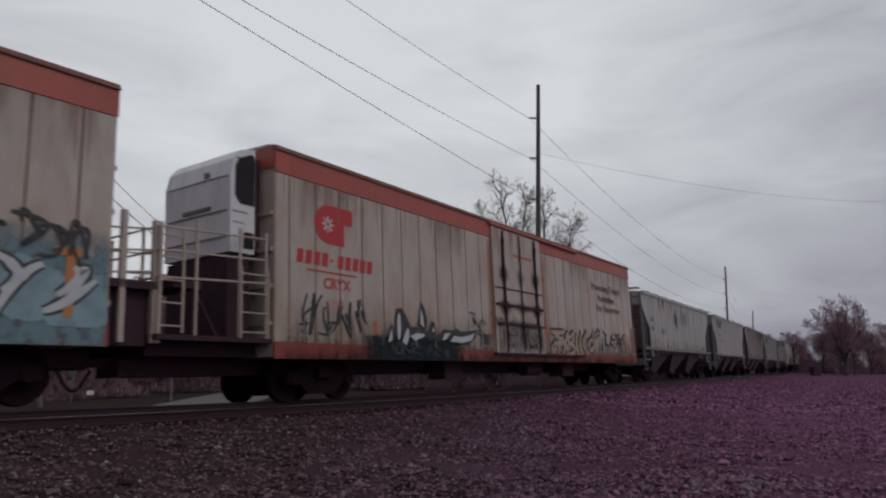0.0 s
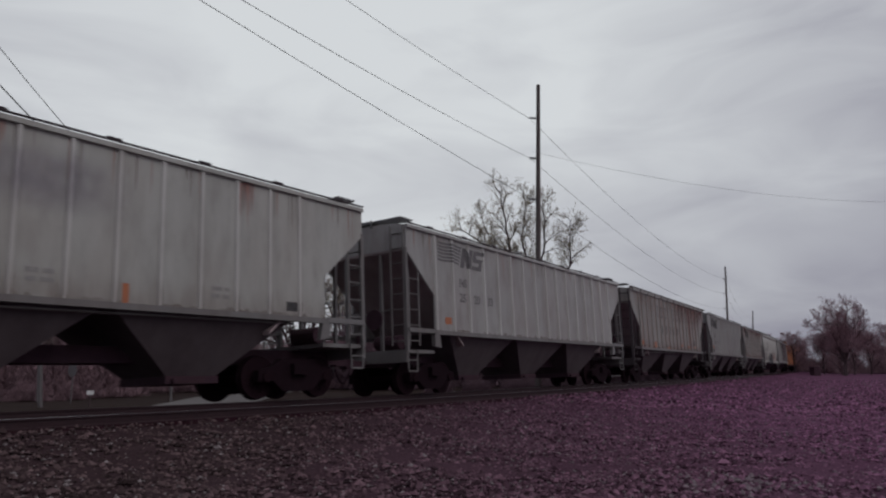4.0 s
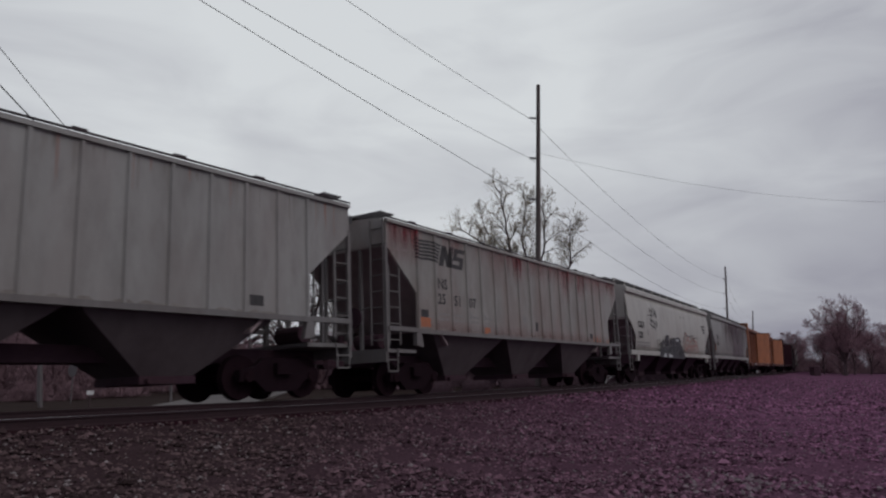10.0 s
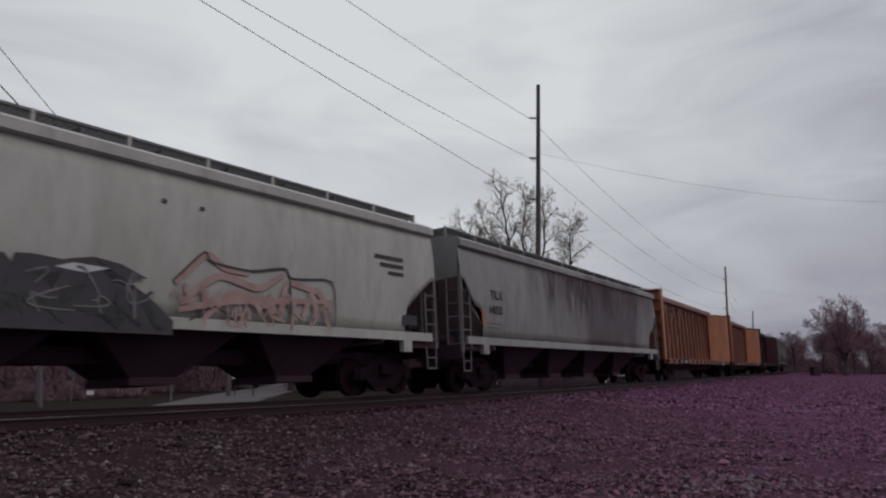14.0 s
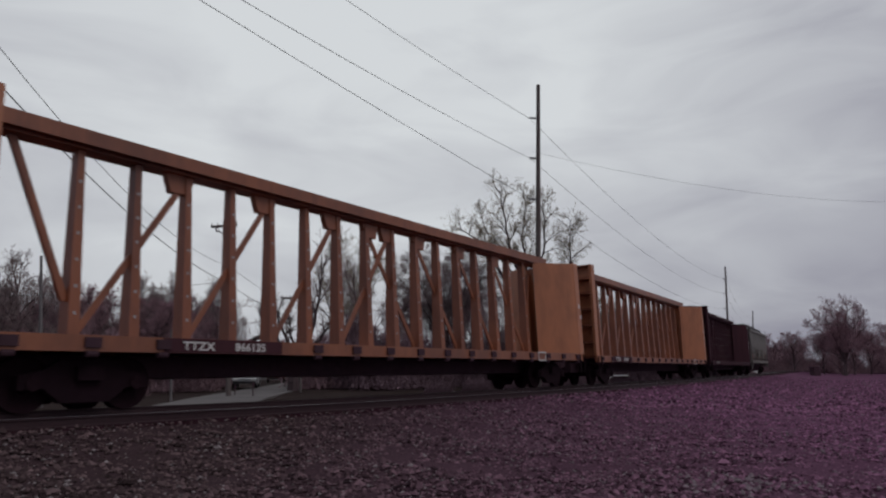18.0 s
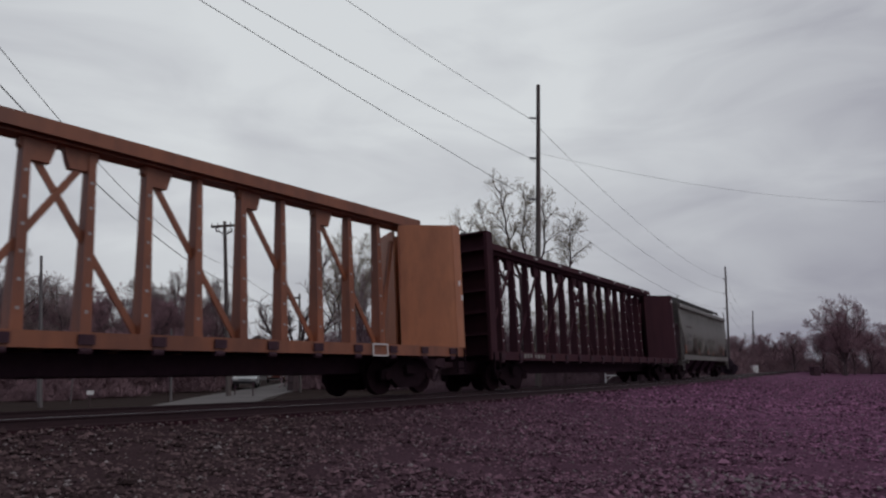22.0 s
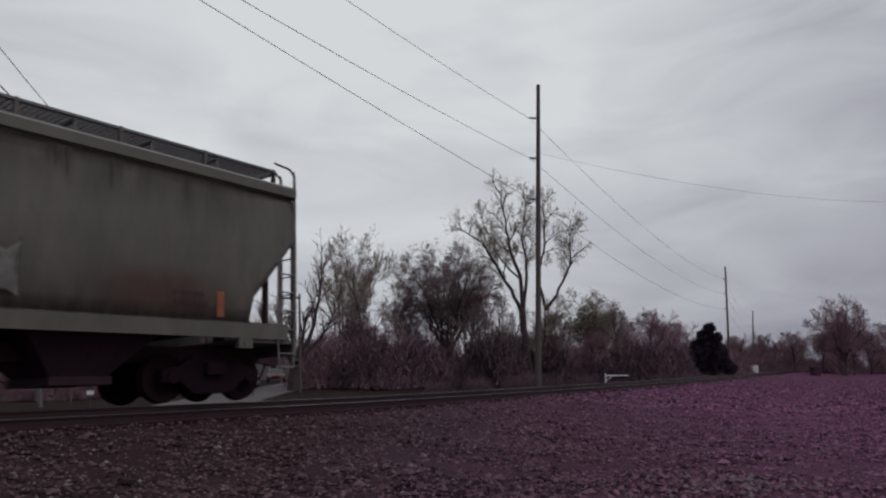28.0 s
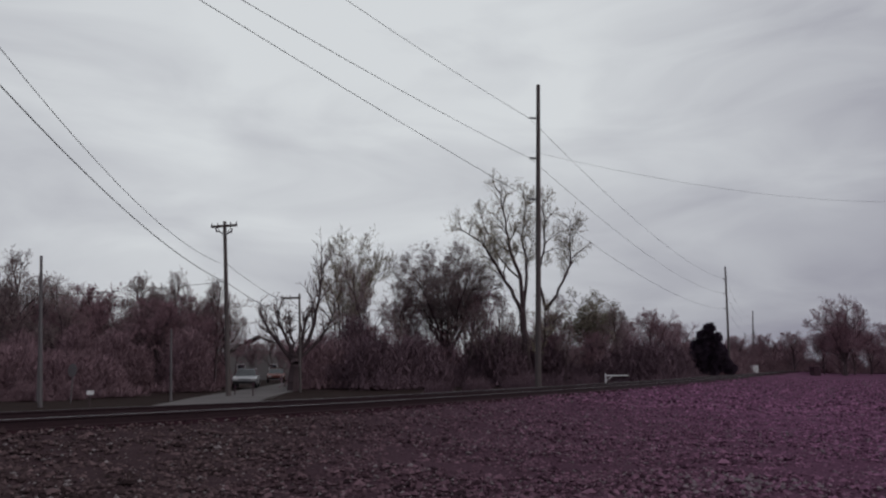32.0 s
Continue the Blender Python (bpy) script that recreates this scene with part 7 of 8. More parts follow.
# ---- poles and wires ----
def utility_pole(name, x, y, height, r, lean, label, arms=(), crossarm=0.0, material="pole_wood", group="", one_sided=False):
    p = empty(name, label, "utility pole", group)
    gz = ground_z(lat_of(x, y)[0])
    p.matrix_basis = pose(x, y, gz, 0, lean, 0)
    bm = bmesh.new()
    tube(bm, (0, 0, -0.3), (0, 0, height), r, 12, r * 0.62)
    part("shaft", bm, M[material], p, smooth=False)
    for z in arms:
        bm = bmesh.new()
        tube(bm, (-0.05, 0, z - 0.06), (-0.5, 0, z), 0.055, 8, 0.04)
        a = part("post_insulator", bm, M["ceramic"], p)
        for k in range(4):
            bm = bmesh.new()
            c = -0.16 - 0.09 * k
            tube(bm, (c, 0, z - 0.04), (c - 0.03, 0, z - 0.03), 0.085, 10)
            part("shed", bm, M["ceramic"], a)
    if crossarm:
        bm = bmesh.new()
        box(bm, -crossarm, 0.1 if one_sided else crossarm, -0.16, -0.05, height - 0.35, height - 0.22)
        arm = part("crossarm", bm, M["pole_wood"], p)
        for k in ((-0.95, -0.5) if one_sided else (-0.95, -0.5, 0.5, 0.95)):
            bm = bmesh.new()
            tube(bm, (crossarm * k, -0.1, height - 0.22), (crossarm * k, -0.1, height - 0.06), 0.04, 8, 0.025)
            part("insulator", bm, M["ceramic"], arm)
        bm = bmesh.new()
        for sx in ((-1,) if one_sided else (-1, 1)):
            tube(bm, (sx * crossarm * 0.55, -0.1, height - 0.34), (0, -0.1, height - 0.95), 0.02, 5)
        part("arm_brace", bm, M["pole_grey"], p)
        for k, sx in enumerate(() if one_sided else (-1, 1)):
            bm = bmesh.new()
            tube(bm, (0, -0.12, height - 0.75 - 0.1 * k), (sx * 0.42, -0.16, height - 0.55 - 0.1 * k), 0.035, 6)
            tube(bm, (sx * 0.42, -0.16, height - 0.62 - 0.1 * k), (sx * 0.46, -0.16, height - 0.36 - 0.1 * k), 0.05, 8)
            part("fuse_cutout", bm, M["ceramic"], p)
    return p


def wire(a, b, sag, r=0.012, label="thin black wire strung between wooden poles"):
    a, b = Vector(a), Vector(b)
    n = 28
    cu = bpy.data.curves.new("overhead_wire", "CURVE")
    cu.dimensions, cu.bevel_depth, cu.bevel_resolution = "3D", r, 1
    sp = cu.splines.new("POLY")
    sp.points.add(n)
    for k in range(n + 1):
        t = k / n
        q = a.lerp(b, t)
        sp.points[k].co = (q.x, q.y, q.z - 4 * sag * t * (1 - t), 1)
    cu.materials.append(M["wire"])
    tagged(new("overhead_wire", cu), label, "wire", "overhead wires")


LINE = "poles along the railway"
P1, P2, P3 = (5.05, 38.0), (44.6, 111.0), (87.0, 200.0)
utility_pole("utility_pole", *P1, 17.4, 0.17, 1.25, "tall slim wooden pole with three stand-off insulators", (10.75, 13.1, 15.45), group=LINE)
utility_pole("utility_pole", *P2, 17.4, 0.20, 1.3, "tall slim wooden pole with three stand-off insulators", (10.75, 13.1, 15.45), group=LINE)
utility_pole("utility_pole", *P3, 17.4, 0.22, 3.5, "tall slim wooden pole with stand-off insulators, far off", (10.75, 13.1, 15.45), group=LINE)
utility_pole("utility_pole", -34.0, -35.0, 18.4, 0.2, 0, "tall slim wooden pole with stand-off insulators", (11.4, 13.4, 15.6), group=LINE)
utility_pole("utility_pole", 46.0, 60.0, 16.5, 0.18, 0, "wooden pole beside the gravel lot", group=LINE)
for z, z0, sag in ((14.62, 14.9, 2.0), (12.28, 12.6, 1.77), (9.93, 13.2, 0.75)):
    wire((P1[0] - 0.1, P1[1], z), (-34.4, -35.0, z0), sag, 0.011)
    wire((P1[0] - 0.1, P1[1], z), (P2[0] + 0.1, P2[1], z), 1.6, 0.011)
    wire((P2[0] + 0.1, P2[1], z), (P3[0] + 0.3, P3[1], z), 1.6, 0.014)
utility_pole("utility_pole", 128.0, 300.0, 16.0, 0.16, 0, "thin wooden pole far off along the line", (10.75, 13.1), group=LINE)
utility_pole("utility_pole", 136.5, 310.0, 17.5, 0.16, 0, "thin wooden pole far off along the line", (10.75, 13.1), group=LINE)
wire((P1[0], P1[1], 12.7), (46.0, 60.0, 15.4), 1.3, 0.007)

PA = (-11.95, 40.0)
utility_pole("utility_pole", *PA, 10.0, 0.15, -4.2, "dark wooden pole with a crossarm by the road", (), 0.75)
utility_pole("utility_pole", -9.35, 47.0, 6.5, 0.10, -2.5, "wooden pole with a one-sided crossarm", (), 1.2, one_sided=True)
utility_pole("utility_pole", -9.7, -5.0, 16.6, 0.16, 0, "plain wooden pole beside the track")
utility_pole("signal_post", -16.8, 30.0, 6.4, 0.09, -5.0, "pale grey metal post behind the track", (), 0.0, "pole_grey")
utility_pole("sign_post", -13.25, 35.0, 3.5, 0.07, -3.5, "thin pale post at the road", (), 0.0, "pole_grey")
wire((-12.8, PA[1], 6.68), (-9.0, -5.0, 15.25), 2.8, 0.011)
wire((-12.65, PA[1], 5.67), (-10.5, -5.0, 15.0), 2.3, 0.018)
wire((PA[0] - 0.6, PA[1], 6.75), (-9.6, 47.0, 4.6), 0.25, 0.012)
wire((PA[0] - 0.6, PA[1], 5.7), (-9.6, 47.0, 3.8), 0.25, 0.014)
wire((PA[0] - 0.7, PA[1], 5.6), (-45.0, 46.0, 6.4), 0.9, 0.012)


# ---- bare trees ----
def sticks(segments, sides, name, material):
    """One mesh of tapered round pieces, each from p to q."""
    verts, faces = [], []
    ang = [2 * math.pi * k / sides for k in range(sides)]
    for p, q, r0, r1 in segments:
        d = (q - p).normalized()
        a = d.orthogonal().normalized()
        b = d.cross(a)
        i = len(verts)
        for c, r in ((p, r0), (q, r1)):
            for t in ang:
                verts.append(tuple(c + (a * math.cos(t) + b * math.sin(t)) * r))
        for k in range(sides):
            faces.append((i + k, i + (k + 1) % sides, i + sides + (k + 1) % sides, i + sides + k))
        if r1 > 0.06:
            faces.append(tuple(i + sides + k for k in range(sides)))
    me = bpy.data.meshes.new(name)
    me.from_pydata(verts, [], faces)
    me.materials.append(material)
    return me


def smooth_limb(points, steps=4):
    """A bent line through a few points, rounded off between them."""
    pts = [Vector(p) for p in points]
    out = []
    for i in range(len(pts) - 1):
        p0, p1, p2, p3 = pts[max(i - 1, 0)], pts[i], pts[i + 1], pts[min(i + 2, len(pts) - 1)]
        for k in range(steps):
            t = k / steps
            out.append(0.5 * (2 * p1 + (p2 - p0) * t + (2 * p0 - 5 * p1 + 4 * p2 - p3) * t * t + (3 * p1 - p0 - 3 * p2 + p3) * t ** 3))
    return out + [pts[-1]]


def fan_limbs(seed, n, height, width, fork, r, flat=0.75, lean=0.0):
    """Limbs that rise from one short stem and arch outwards into a rounded crown."""
    rnd = random.Random(seed)
    limbs = [(r * 1.5, [(0, 0, -0.2), (0, 0, fork * 0.6), (0.05, 0, fork * 1.15)])]
    for k in range(n):
        a, share = k * 2.4 + rnd.uniform(-0.3, 0.3), math.sqrt((k + 0.35) / n)
        out = width / 2 * share * rnd.uniform(0.85, 1.1)
        tip = fork + (height - fork) * math.sqrt(max(0.05, 1 - flat * share ** 2)) * rnd.uniform(0.88, 1.0)
        line = []
        for t in (0.0, 0.25, 0.5, 0.75, 1.0):
            w = out * (0.55 * t + 0.45 * t ** 2.2) + rnd.gauss(0, 0.12) * t
            line.append((w * math.cos(a) + lean * t * height, w * math.sin(a), fork * rnd.uniform(0.75, 1.0) + (tip - fork) * t ** 0.9))
        limbs.append((r * rnd.uniform(0.45, 0.7), line))
    return limbs


def grow(seed, height, r, fork=0.3, limbs=7, spread=0.8, lift=0.25, counts=(6, 5, 4, 3), thin=0.007, wander=0.13, reach=0.6, stem=0.75, frame_limbs=None, ratio=0.36):
    """Limbs and twigs of a bare tree: stem is the trunk's share of the height, reach the first limbs' share."""
    rnd = random.Random(seed)
    wood, twigs, tips = [], [], []
    depth = len(counts)

    def sprout(pts, length, rad, level, count, start):
        n = len(pts) - 1
        for j in range(count):
            t = start + (1 - start) * (j + rnd.uniform(0.15, 0.95)) / count
            k = min(int(t * n), n - 1)
            base = pts[k].lerp(pts[k + 1], t * n - k)
            axis = (pts[k + 1] - pts[k]).normalized()
            side = axis.orthogonal().normalized()
            side.rotate(Matrix.Rotation(rnd.uniform(-0.5, 0.5) + j * 2.4 + level, 3, axis))
            sp = spread * rnd.uniform(0.7, 1.2) * (1.15 - 0.4 * t if level == 0 else 1.0)
            nd = (axis * math.cos(sp) + side * math.sin(sp) + Vector((0, 0, lift if level < 2 else lift * 0.4))).normalized()
            if level == 0:
                le = height * reach * (1.1 - 0.55 * t) * rnd.uniform(0.8, 1.1)
            elif frame_limbs and level == 1:
                le = length * ratio * rnd.uniform(0.7, 1.25) * (1.2 - 0.55 * t)
            else:
                le = length * rnd.uniform(0.42, 0.62) * (1.15 - 0.4 * t)
            branch(base, nd, le, max(rad * rnd.uniform(0.4, 0.58) * (1.15 - 0.5 * t), thin), level + 1)

    def branch(p, d, length, rad, level):
        n = (7, 6, 5, 4, 3, 2)[level]
        pts = [p.copy()]
        q, dd = p.copy(), d.copy()
        for k in range(n):
            w = wander * (0.5 if level == 0 else 1.0)
            dd = (dd + Vector((rnd.gauss(0, w), rnd.gauss(0, w), rnd.gauss(0, w) + (0.06 if level < 3 else 0.0)))).normalized()
            q = q + dd * length / n
            pts.append(q.copy())
        end = max(rad * 0.3, thin * 0.6)
        for k in range(n):
            r0, r1 = rad + (end - rad) * k / n, rad + (end - rad) * (k + 1) / n
            (wood if level < 3 else twigs).append((pts[k], pts[k + 1], r0, r1))
        if level >= depth:
            tips.append(pts[-1])
            return
        sprout(pts, length, rad, level, limbs if level == 0 else counts[level], fork if level == 0 else 0.25)

    if frame_limbs:
        for i, (rad, line) in enumerate(frame_limbs):
            pts = smooth_limb(line)
            n = len(pts) - 1
            for k in range(1, n):
                pts[k] = pts[k] + Vector((rnd.gauss(0, 0.05), rnd.gauss(0, 0.05), 0))
            end = max(rad * (0.75 if i == 0 else 0.14), thin)
            for k in range(n):
                wood.append((pts[k], pts[k + 1], rad + (end - rad) * k / n, rad + (end - rad) * (k + 1) / n))
            if i:
                sprout(pts, sum((q - p).length for p, q in zip(pts, pts[1:])), rad * 0.7, 1, counts[1], 0.28)
                sprout(pts, sum((q - p).length for p, q in zip(pts, pts[1:])) * 0.45, rad * 0.4, 2, counts[2], 0.45)
    else:
        branch(Vector((0, 0, -0.2)), Vector((0, 0, 1)), height * stem, r, 0)
    return wood, twigs, tips


def tree(name, seed, label, bark="bark", twig="twig", buds=0, bud="bud", bud_size=0.07, bud_spread=0.22, **kw):
    wood, twigs, tips = grow(seed, **kw)
    t = empty(name, label, "tree")
    ob = new("trunk", sticks(wood, 6, "trunk", M[bark]))
    ob.parent = t
    ob = new("crown", sticks(twigs, 3, "crown", M[twig]))
    ob.parent = t
    if buds:
        rnd = random.Random(seed + 1)
        verts, faces = [], []
        for p in tips:
            for _ in range(buds):
                c = p + Vector((rnd.gauss(0, bud_spread), rnd.gauss(0, bud_spread), rnd.gauss(0, bud_spread)))
                a = Vector((rnd.gauss(0, 1), rnd.gauss(0, 1), rnd.gauss(0, 1))).normalized() * bud_size
                b = a.orthogonal().normalized() * bud_size * 0.6
                i = len(verts)
                verts += [tuple(c - a), tuple(c + b), tuple(c + a), tuple(c - b)]
                faces.append((i, i + 1, i + 2, i + 3))
        me = bpy.data.meshes.new("foliage")
        me.from_pydata(verts, [], faces)
        me.materials.append(M[bud])
        ob = new("foliage", me)
        ob.parent = t
    return t


def set_down(ob, x, y, turn=0.0, size=1.0, lean=0.0):
    ob.matrix_basis = Matrix.Translation((x, y, ground_z(lat_of(x, y)[0]))) @ pose(0, 0, 0, 0, lean, turn)
    ob.scale = (size, size, size)
    return ob


# the tall vase-shaped tree behind the pole: a main trunk in three great limbs, a slimmer trunk in two
TALL_LIMBS = [
    (0.37, [(0, 0, -0.2), (-0.15, 0, 3), (-0.45, 0, 6.4)]),
    (0.19, [(-0.4, 0, 6.2), (-1.56, -0.5, 8.38), (-3.04, -1, 10.85), (-4.08, -1.2, 12.37), (-6.03, -1.5, 13.61)]),
    (0.21, [(-0.45, 0.1, 6.2), (-0.57, 0.4, 9.71), (-1.34, 0.8, 11.99), (-1.76, 0.9, 14.65), (-2.25, 1, 17.69)]),
    (0.18, [(-0.4, 0.2, 6), (0.09, 1, 9.9), (-0.09, 1.5, 13.32), (0.24, 1.6, 17.12)]),
    (0.10, [(-0.57, 0.3, 9.33), (-1.75, 1.2, 10.85), (-2.98, 2, 12.94), (-3.92, 2.2, 15.79)]),
    (0.18, [(0.25, 0.1, 0), (1.1, 0.4, 2.2), (1.5, 0.4, 4.6), (1.65, 0.3, 7)]),
    (0.14, [(1.75, 0.3, 6.6), (2.81, -0.3, 8.47), (3.79, -0.7, 10.66), (3.73, -0.9, 12.37), (3.8, -1, 14.46)]),
    (0.13, [(1.7, 0.4, 6.6), (1.13, 0.7, 9.8), (1.78, 1, 12.18), (1.84, 1.2, 14.84), (1.43, 1.3, 16.74)]),
]
TALL = tree("bare_tree", 75, "tall bare tree with two dark trunks and a fine airy crown", twig="bud", height=19.6, r=0.46, spread=0.72, lift=0.2,
            counts=(0, 12, 8, 6, 4), thin=0.008, wander=0.22, frame_limbs=TALL_LIMBS, ratio=0.20)
set_down(TALL, 7.45, 62.0)

ROUND = tree("bare_tree", 11, "bare round-crowned tree with dark arching limbs", height=13.3, r=0.26, spread=0.72, lift=0.04, counts=(0, 11, 8, 6, 4), thin=0.010, wander=0.24,
             frame_limbs=fan_limbs(11, 17, 12.9, 14.4, 1.9, 0.24, 0.52), ratio=0.19)
set_down(ROUND, 0.3, 66.0, 20, 1.0)
UPRIGHT = tree("bare_tree", 12, "bare tree of several upright dark stems with a pale twiggy top", twig="bud", height=13.0, r=0.2, spread=0.5, lift=0.3, counts=(0, 11, 7, 6, 3), thin=0.010, wander=0.18,
               frame_limbs=fan_limbs(12, 10, 13.4, 8.4, 1.2, 0.15, 0.35, 0.14), ratio=0.17)
set_down(UPRIGHT, -9.6, 65.0, 40, 1.0)
SLIM = tree("bare_tree", 13, "slim bare woodland tree with fine twigs", height=10.0, r=0.15, fork=0.22, limbs=10, spread=0.7, lift=0.3, counts=(0, 6, 5, 3, 2), thin=0.014, reach=0.4, stem=0.82)
set_down(SLIM, -31.5, 52.0, 0)
BUSHY = tree("bare_tree", 14, "bushy reddish-brown bare tree", twig="red_twig", height=8.6, r=0.15, fork=0.08, limbs=13, spread=0.75, lift=0.25, counts=(0, 6, 5, 4, 2), thin=0.016, reach=0.5, stem=0.7)
set_down(BUSHY, -27.0, 55.0, 0)
STUB_LIMBS = [
    (0.42, [(0, 0, -0.2), (0.05, 0, 1.5), (0.1, 0, 2.5)]),
    (0.20, [(0, 0, 2.0), (-0.9, 0.1, 3.0), (-1.7, -0.1, 4.2), (-2.5, 0.1, 5.4)]),
    (0.18, [(-0.1, 0.1, 2.2), (-0.5, 0.3, 3.4), (-1.1, 0.5, 4.6), (-1.4, 0.4, 5.6)]),
    (0.15, [(0.0, -0.1, 2.2), (-0.1, -0.4, 3.6), (-0.3, -0.6, 4.9)]),
    (0.19, [(0.1, 0, 2.2), (0.5, 0.2, 3.4), (0.6, 0.5, 4.6), (0.7, 0.6, 5.2)]),
    (0.20, [(0.1, 0, 2.1), (1.0, -0.1, 3.4), (1.5, -0.2, 5.2), (1.7, -0.3, 7.0), (1.9, -0.2, 8.6)]),
    (0.16, [(0.2, 0, 2.1), (1.4, 0.4, 3.2), (2.3, 0.6, 4.6), (2.8, 0.7, 6.4)]),
]
STUB = tree("pollard_tree", 15, "dark pollarded tree with stubby upright limbs", height=7.4, r=0.55, spread=0.55, lift=0.38, counts=(0, 11, 5, 2), thin=0.018, wander=0.2, frame_limbs=STUB_LIMBS, ratio=0.36)
set_down(STUB, -10.3, 49.0, 0, 1.0)
WIDE = tree("bare_tree", 16, "broad red-tinged bare tree on a short trunk", twig="red_twig", height=14.0, r=0.3, spread=0.75, lift=0.10, counts=(0, 9, 7, 5, 3), thin=0.022,
            frame_limbs=fan_limbs(16, 16, 13.4, 13.4, 2.2, 0.24, 0.9), ratio=0.24)
set_down(WIDE, 70.6, 125.0, 0)
GREEN = tree("budding_tree", 17, "tree with a thin veil of young olive leaves", buds=4, bud="leaf", bud_size=0.10, bud_spread=0.16, height=8.2, r=0.2, spread=0.75, lift=0.15, counts=(0, 7, 5, 4), thin=0.012,
             frame_limbs=fan_limbs(17, 12, 8.2, 7.6, 1.6, 0.15, 0.6), ratio=0.26)
set_down(GREEN, 14.6, 70.0, 0, 1.0)


def conifer():
    rnd = random.Random(31)
    t = empty("conifer", "dark dense evergreen with a lumpy outline", "tree")
    bm = bmesh.new()
    tube(bm, (0, 0, -0.2), (0.2, 0, 6.0), 0.22, 8, 0.04)
    part("trunk", bm, M["bark"], t)
    verts, faces = [], []
    for cx, cz, r in ((0.2, 6.1, 0.75), (-0.25, 5.2, 1.0), (0.9, 4.9, 0.9), (-0.9, 4.0, 1.05), (0.6, 3.8, 1.35), (1.7, 3.3, 1.05), (-1.2, 2.7, 1.25),
                      (0.3, 2.4, 1.6), (1.8, 2.0, 1.3), (2.6, 1.3, 0.95), (-1.7, 1.3, 1.05), (0.0, 1.0, 1.4)):
        cy = rnd.uniform(-0.7, 0.7)
        for k in range(int(900 * r * r)):
            d = Vector((rnd.gauss(0, 1), rnd.gauss(0, 1), rnd.gauss(0, 0.8))).normalized()
            c = Vector((cx, cy, cz)) + d * r * rnd.uniform(0.35, 1.0) ** 0.5 * (0.85 + 0.3 * noise.noise(d * 2.2))
            d = (d + Vector((rnd.gauss(0, 0.3), rnd.gauss(0, 0.3), rnd.uniform(-0.1, 0.5)))).normalized() * rnd.uniform(0.14, 0.30)
            b = d.orthogonal().normalized() * 0.11
            i = len(verts)
            verts += [tuple(c - d * 0.6 + b), tuple(c - d * 0.6 - b), tuple(c + d)]
            faces.append((i, i + 1, i + 2))
    me = bpy.data.meshes.new("needles")
    me.from_pydata(verts, [], faces)
    me.materials.append(M["needle"])
    ob = new("crown", me)
    ob.parent = t
    return t


CONIFER = conifer()
set_down(CONIFER, 34.2, 92.0, 0, 1.08)
set_down(copy_thing(CONIFER, Matrix()), 41.5, 105.0, 60, 0.5)


def brush_clump(seed, w, h, n, label="tangled dead brown brush beyond the track", flat=2, material="brush"):
    rnd = random.Random(seed)
    verts, faces = [], []
    for k in range(n):
        x, y = rnd.gauss(0, w * 0.42), rnd.gauss(0, w * 0.30)
        top = h * max(0.15, 1 - abs(x / w) ** flat * 1.5) * rnd.uniform(0.45, 1.0)
        z = top * rnd.uniform(0.0, 0.95) ** 0.8
        d = Vector((rnd.gauss(0, 0.45), rnd.gauss(0, 0.45), rnd.uniform(0.3, 1.0))).normalized() * rnd.uniform(0.25, 0.75)
        b = Vector((rnd.gauss(0, 1), rnd.gauss(0, 1), 0)).normalized() * rnd.uniform(0.016, 0.042)
        c = Vector((x, y, z))
        i = len(verts)
        verts += [tuple(c - b), tuple(c + b), tuple(c + d)]
        faces.append((i, i + 1, i + 2))
    me = bpy.data.meshes.new("brush")
    me.from_pydata(verts, [], faces)
    me.materials.append(M[material])
    return tagged(new("brush", me), label, "brush", "brush along the line", "stuff")


BRUSH = [brush_clump(200 + k, 2.6, 3.4, 7500) for k in range(3)]
DARK = [brush_clump(210 + k, 2.6, 3.4, 7500, "dark leafless undergrowth along the line", 2, "dark_brush") for k in range(2)]
rnd = random.Random(77)
k = 0
spots, used = [], []
for i in range(46):
    t = i / 45
    spots.append((-40 + 58 * t + rnd.uniform(-0.8, 0.8), 60 + 6 * math.sin(t * 9) + rnd.uniform(-2.5, 2.5), rnd.choice((0.6, 0.8, 1.0, 1.3, 1.6))))
for i in range(30):
    t = i / 29
    spots.append((17 + 34 * t, 68 + 62 * t + rnd.uniform(-3, 3), rnd.uniform(0.8, 1.25) * (1 + 0.35 * t)))
for i in range(16):
    spots.append((-50 + 24 * i / 15, 50 + rnd.uniform(-3, 3), rnd.uniform(0.8, 1.3)))
for i in range(60):
    x = -46 + 28.5 * i / 59
    spots.append((x, 37 + 7 * rnd.uniform(0, 1), rnd.uniform(0.5, 0.95)))
for i in range(30):
    spots.append((-42 + 27.0 * i / 29, 31.5 + (3.5 if i > 20 else 0) + rnd.uniform(-0.5, 1.0), rnd.uniform(0.16, 0.3)))
for i in range(46):
    q = beside(30 + 62 * i / 45, 7.5 + rnd.uniform(-0.8, 2.5), 0)
    if q[0] > -6.3:
        spots.append((q[0], q[1], rnd.uniform(0.2, 0.34)))
spots = [(x, y, min(s, 0.85) if -40 < x < -18 and y > 46 else s) for x, y, s in spots]
spots = [q for q in spots if not (-18.6 < q[0] < -11.2 and q[1] < 64)]
for x, y, size in spots:
    kind = DARK if x > -9.5 and y < 90 else BRUSH
    ob = kind[k % len(kind)]
    if ob in used:
        ob = copy_thing(ob, Matrix())
    used.append(ob)
    set_down(ob, x, y, rnd.uniform(0, 360), size)
    k += 1

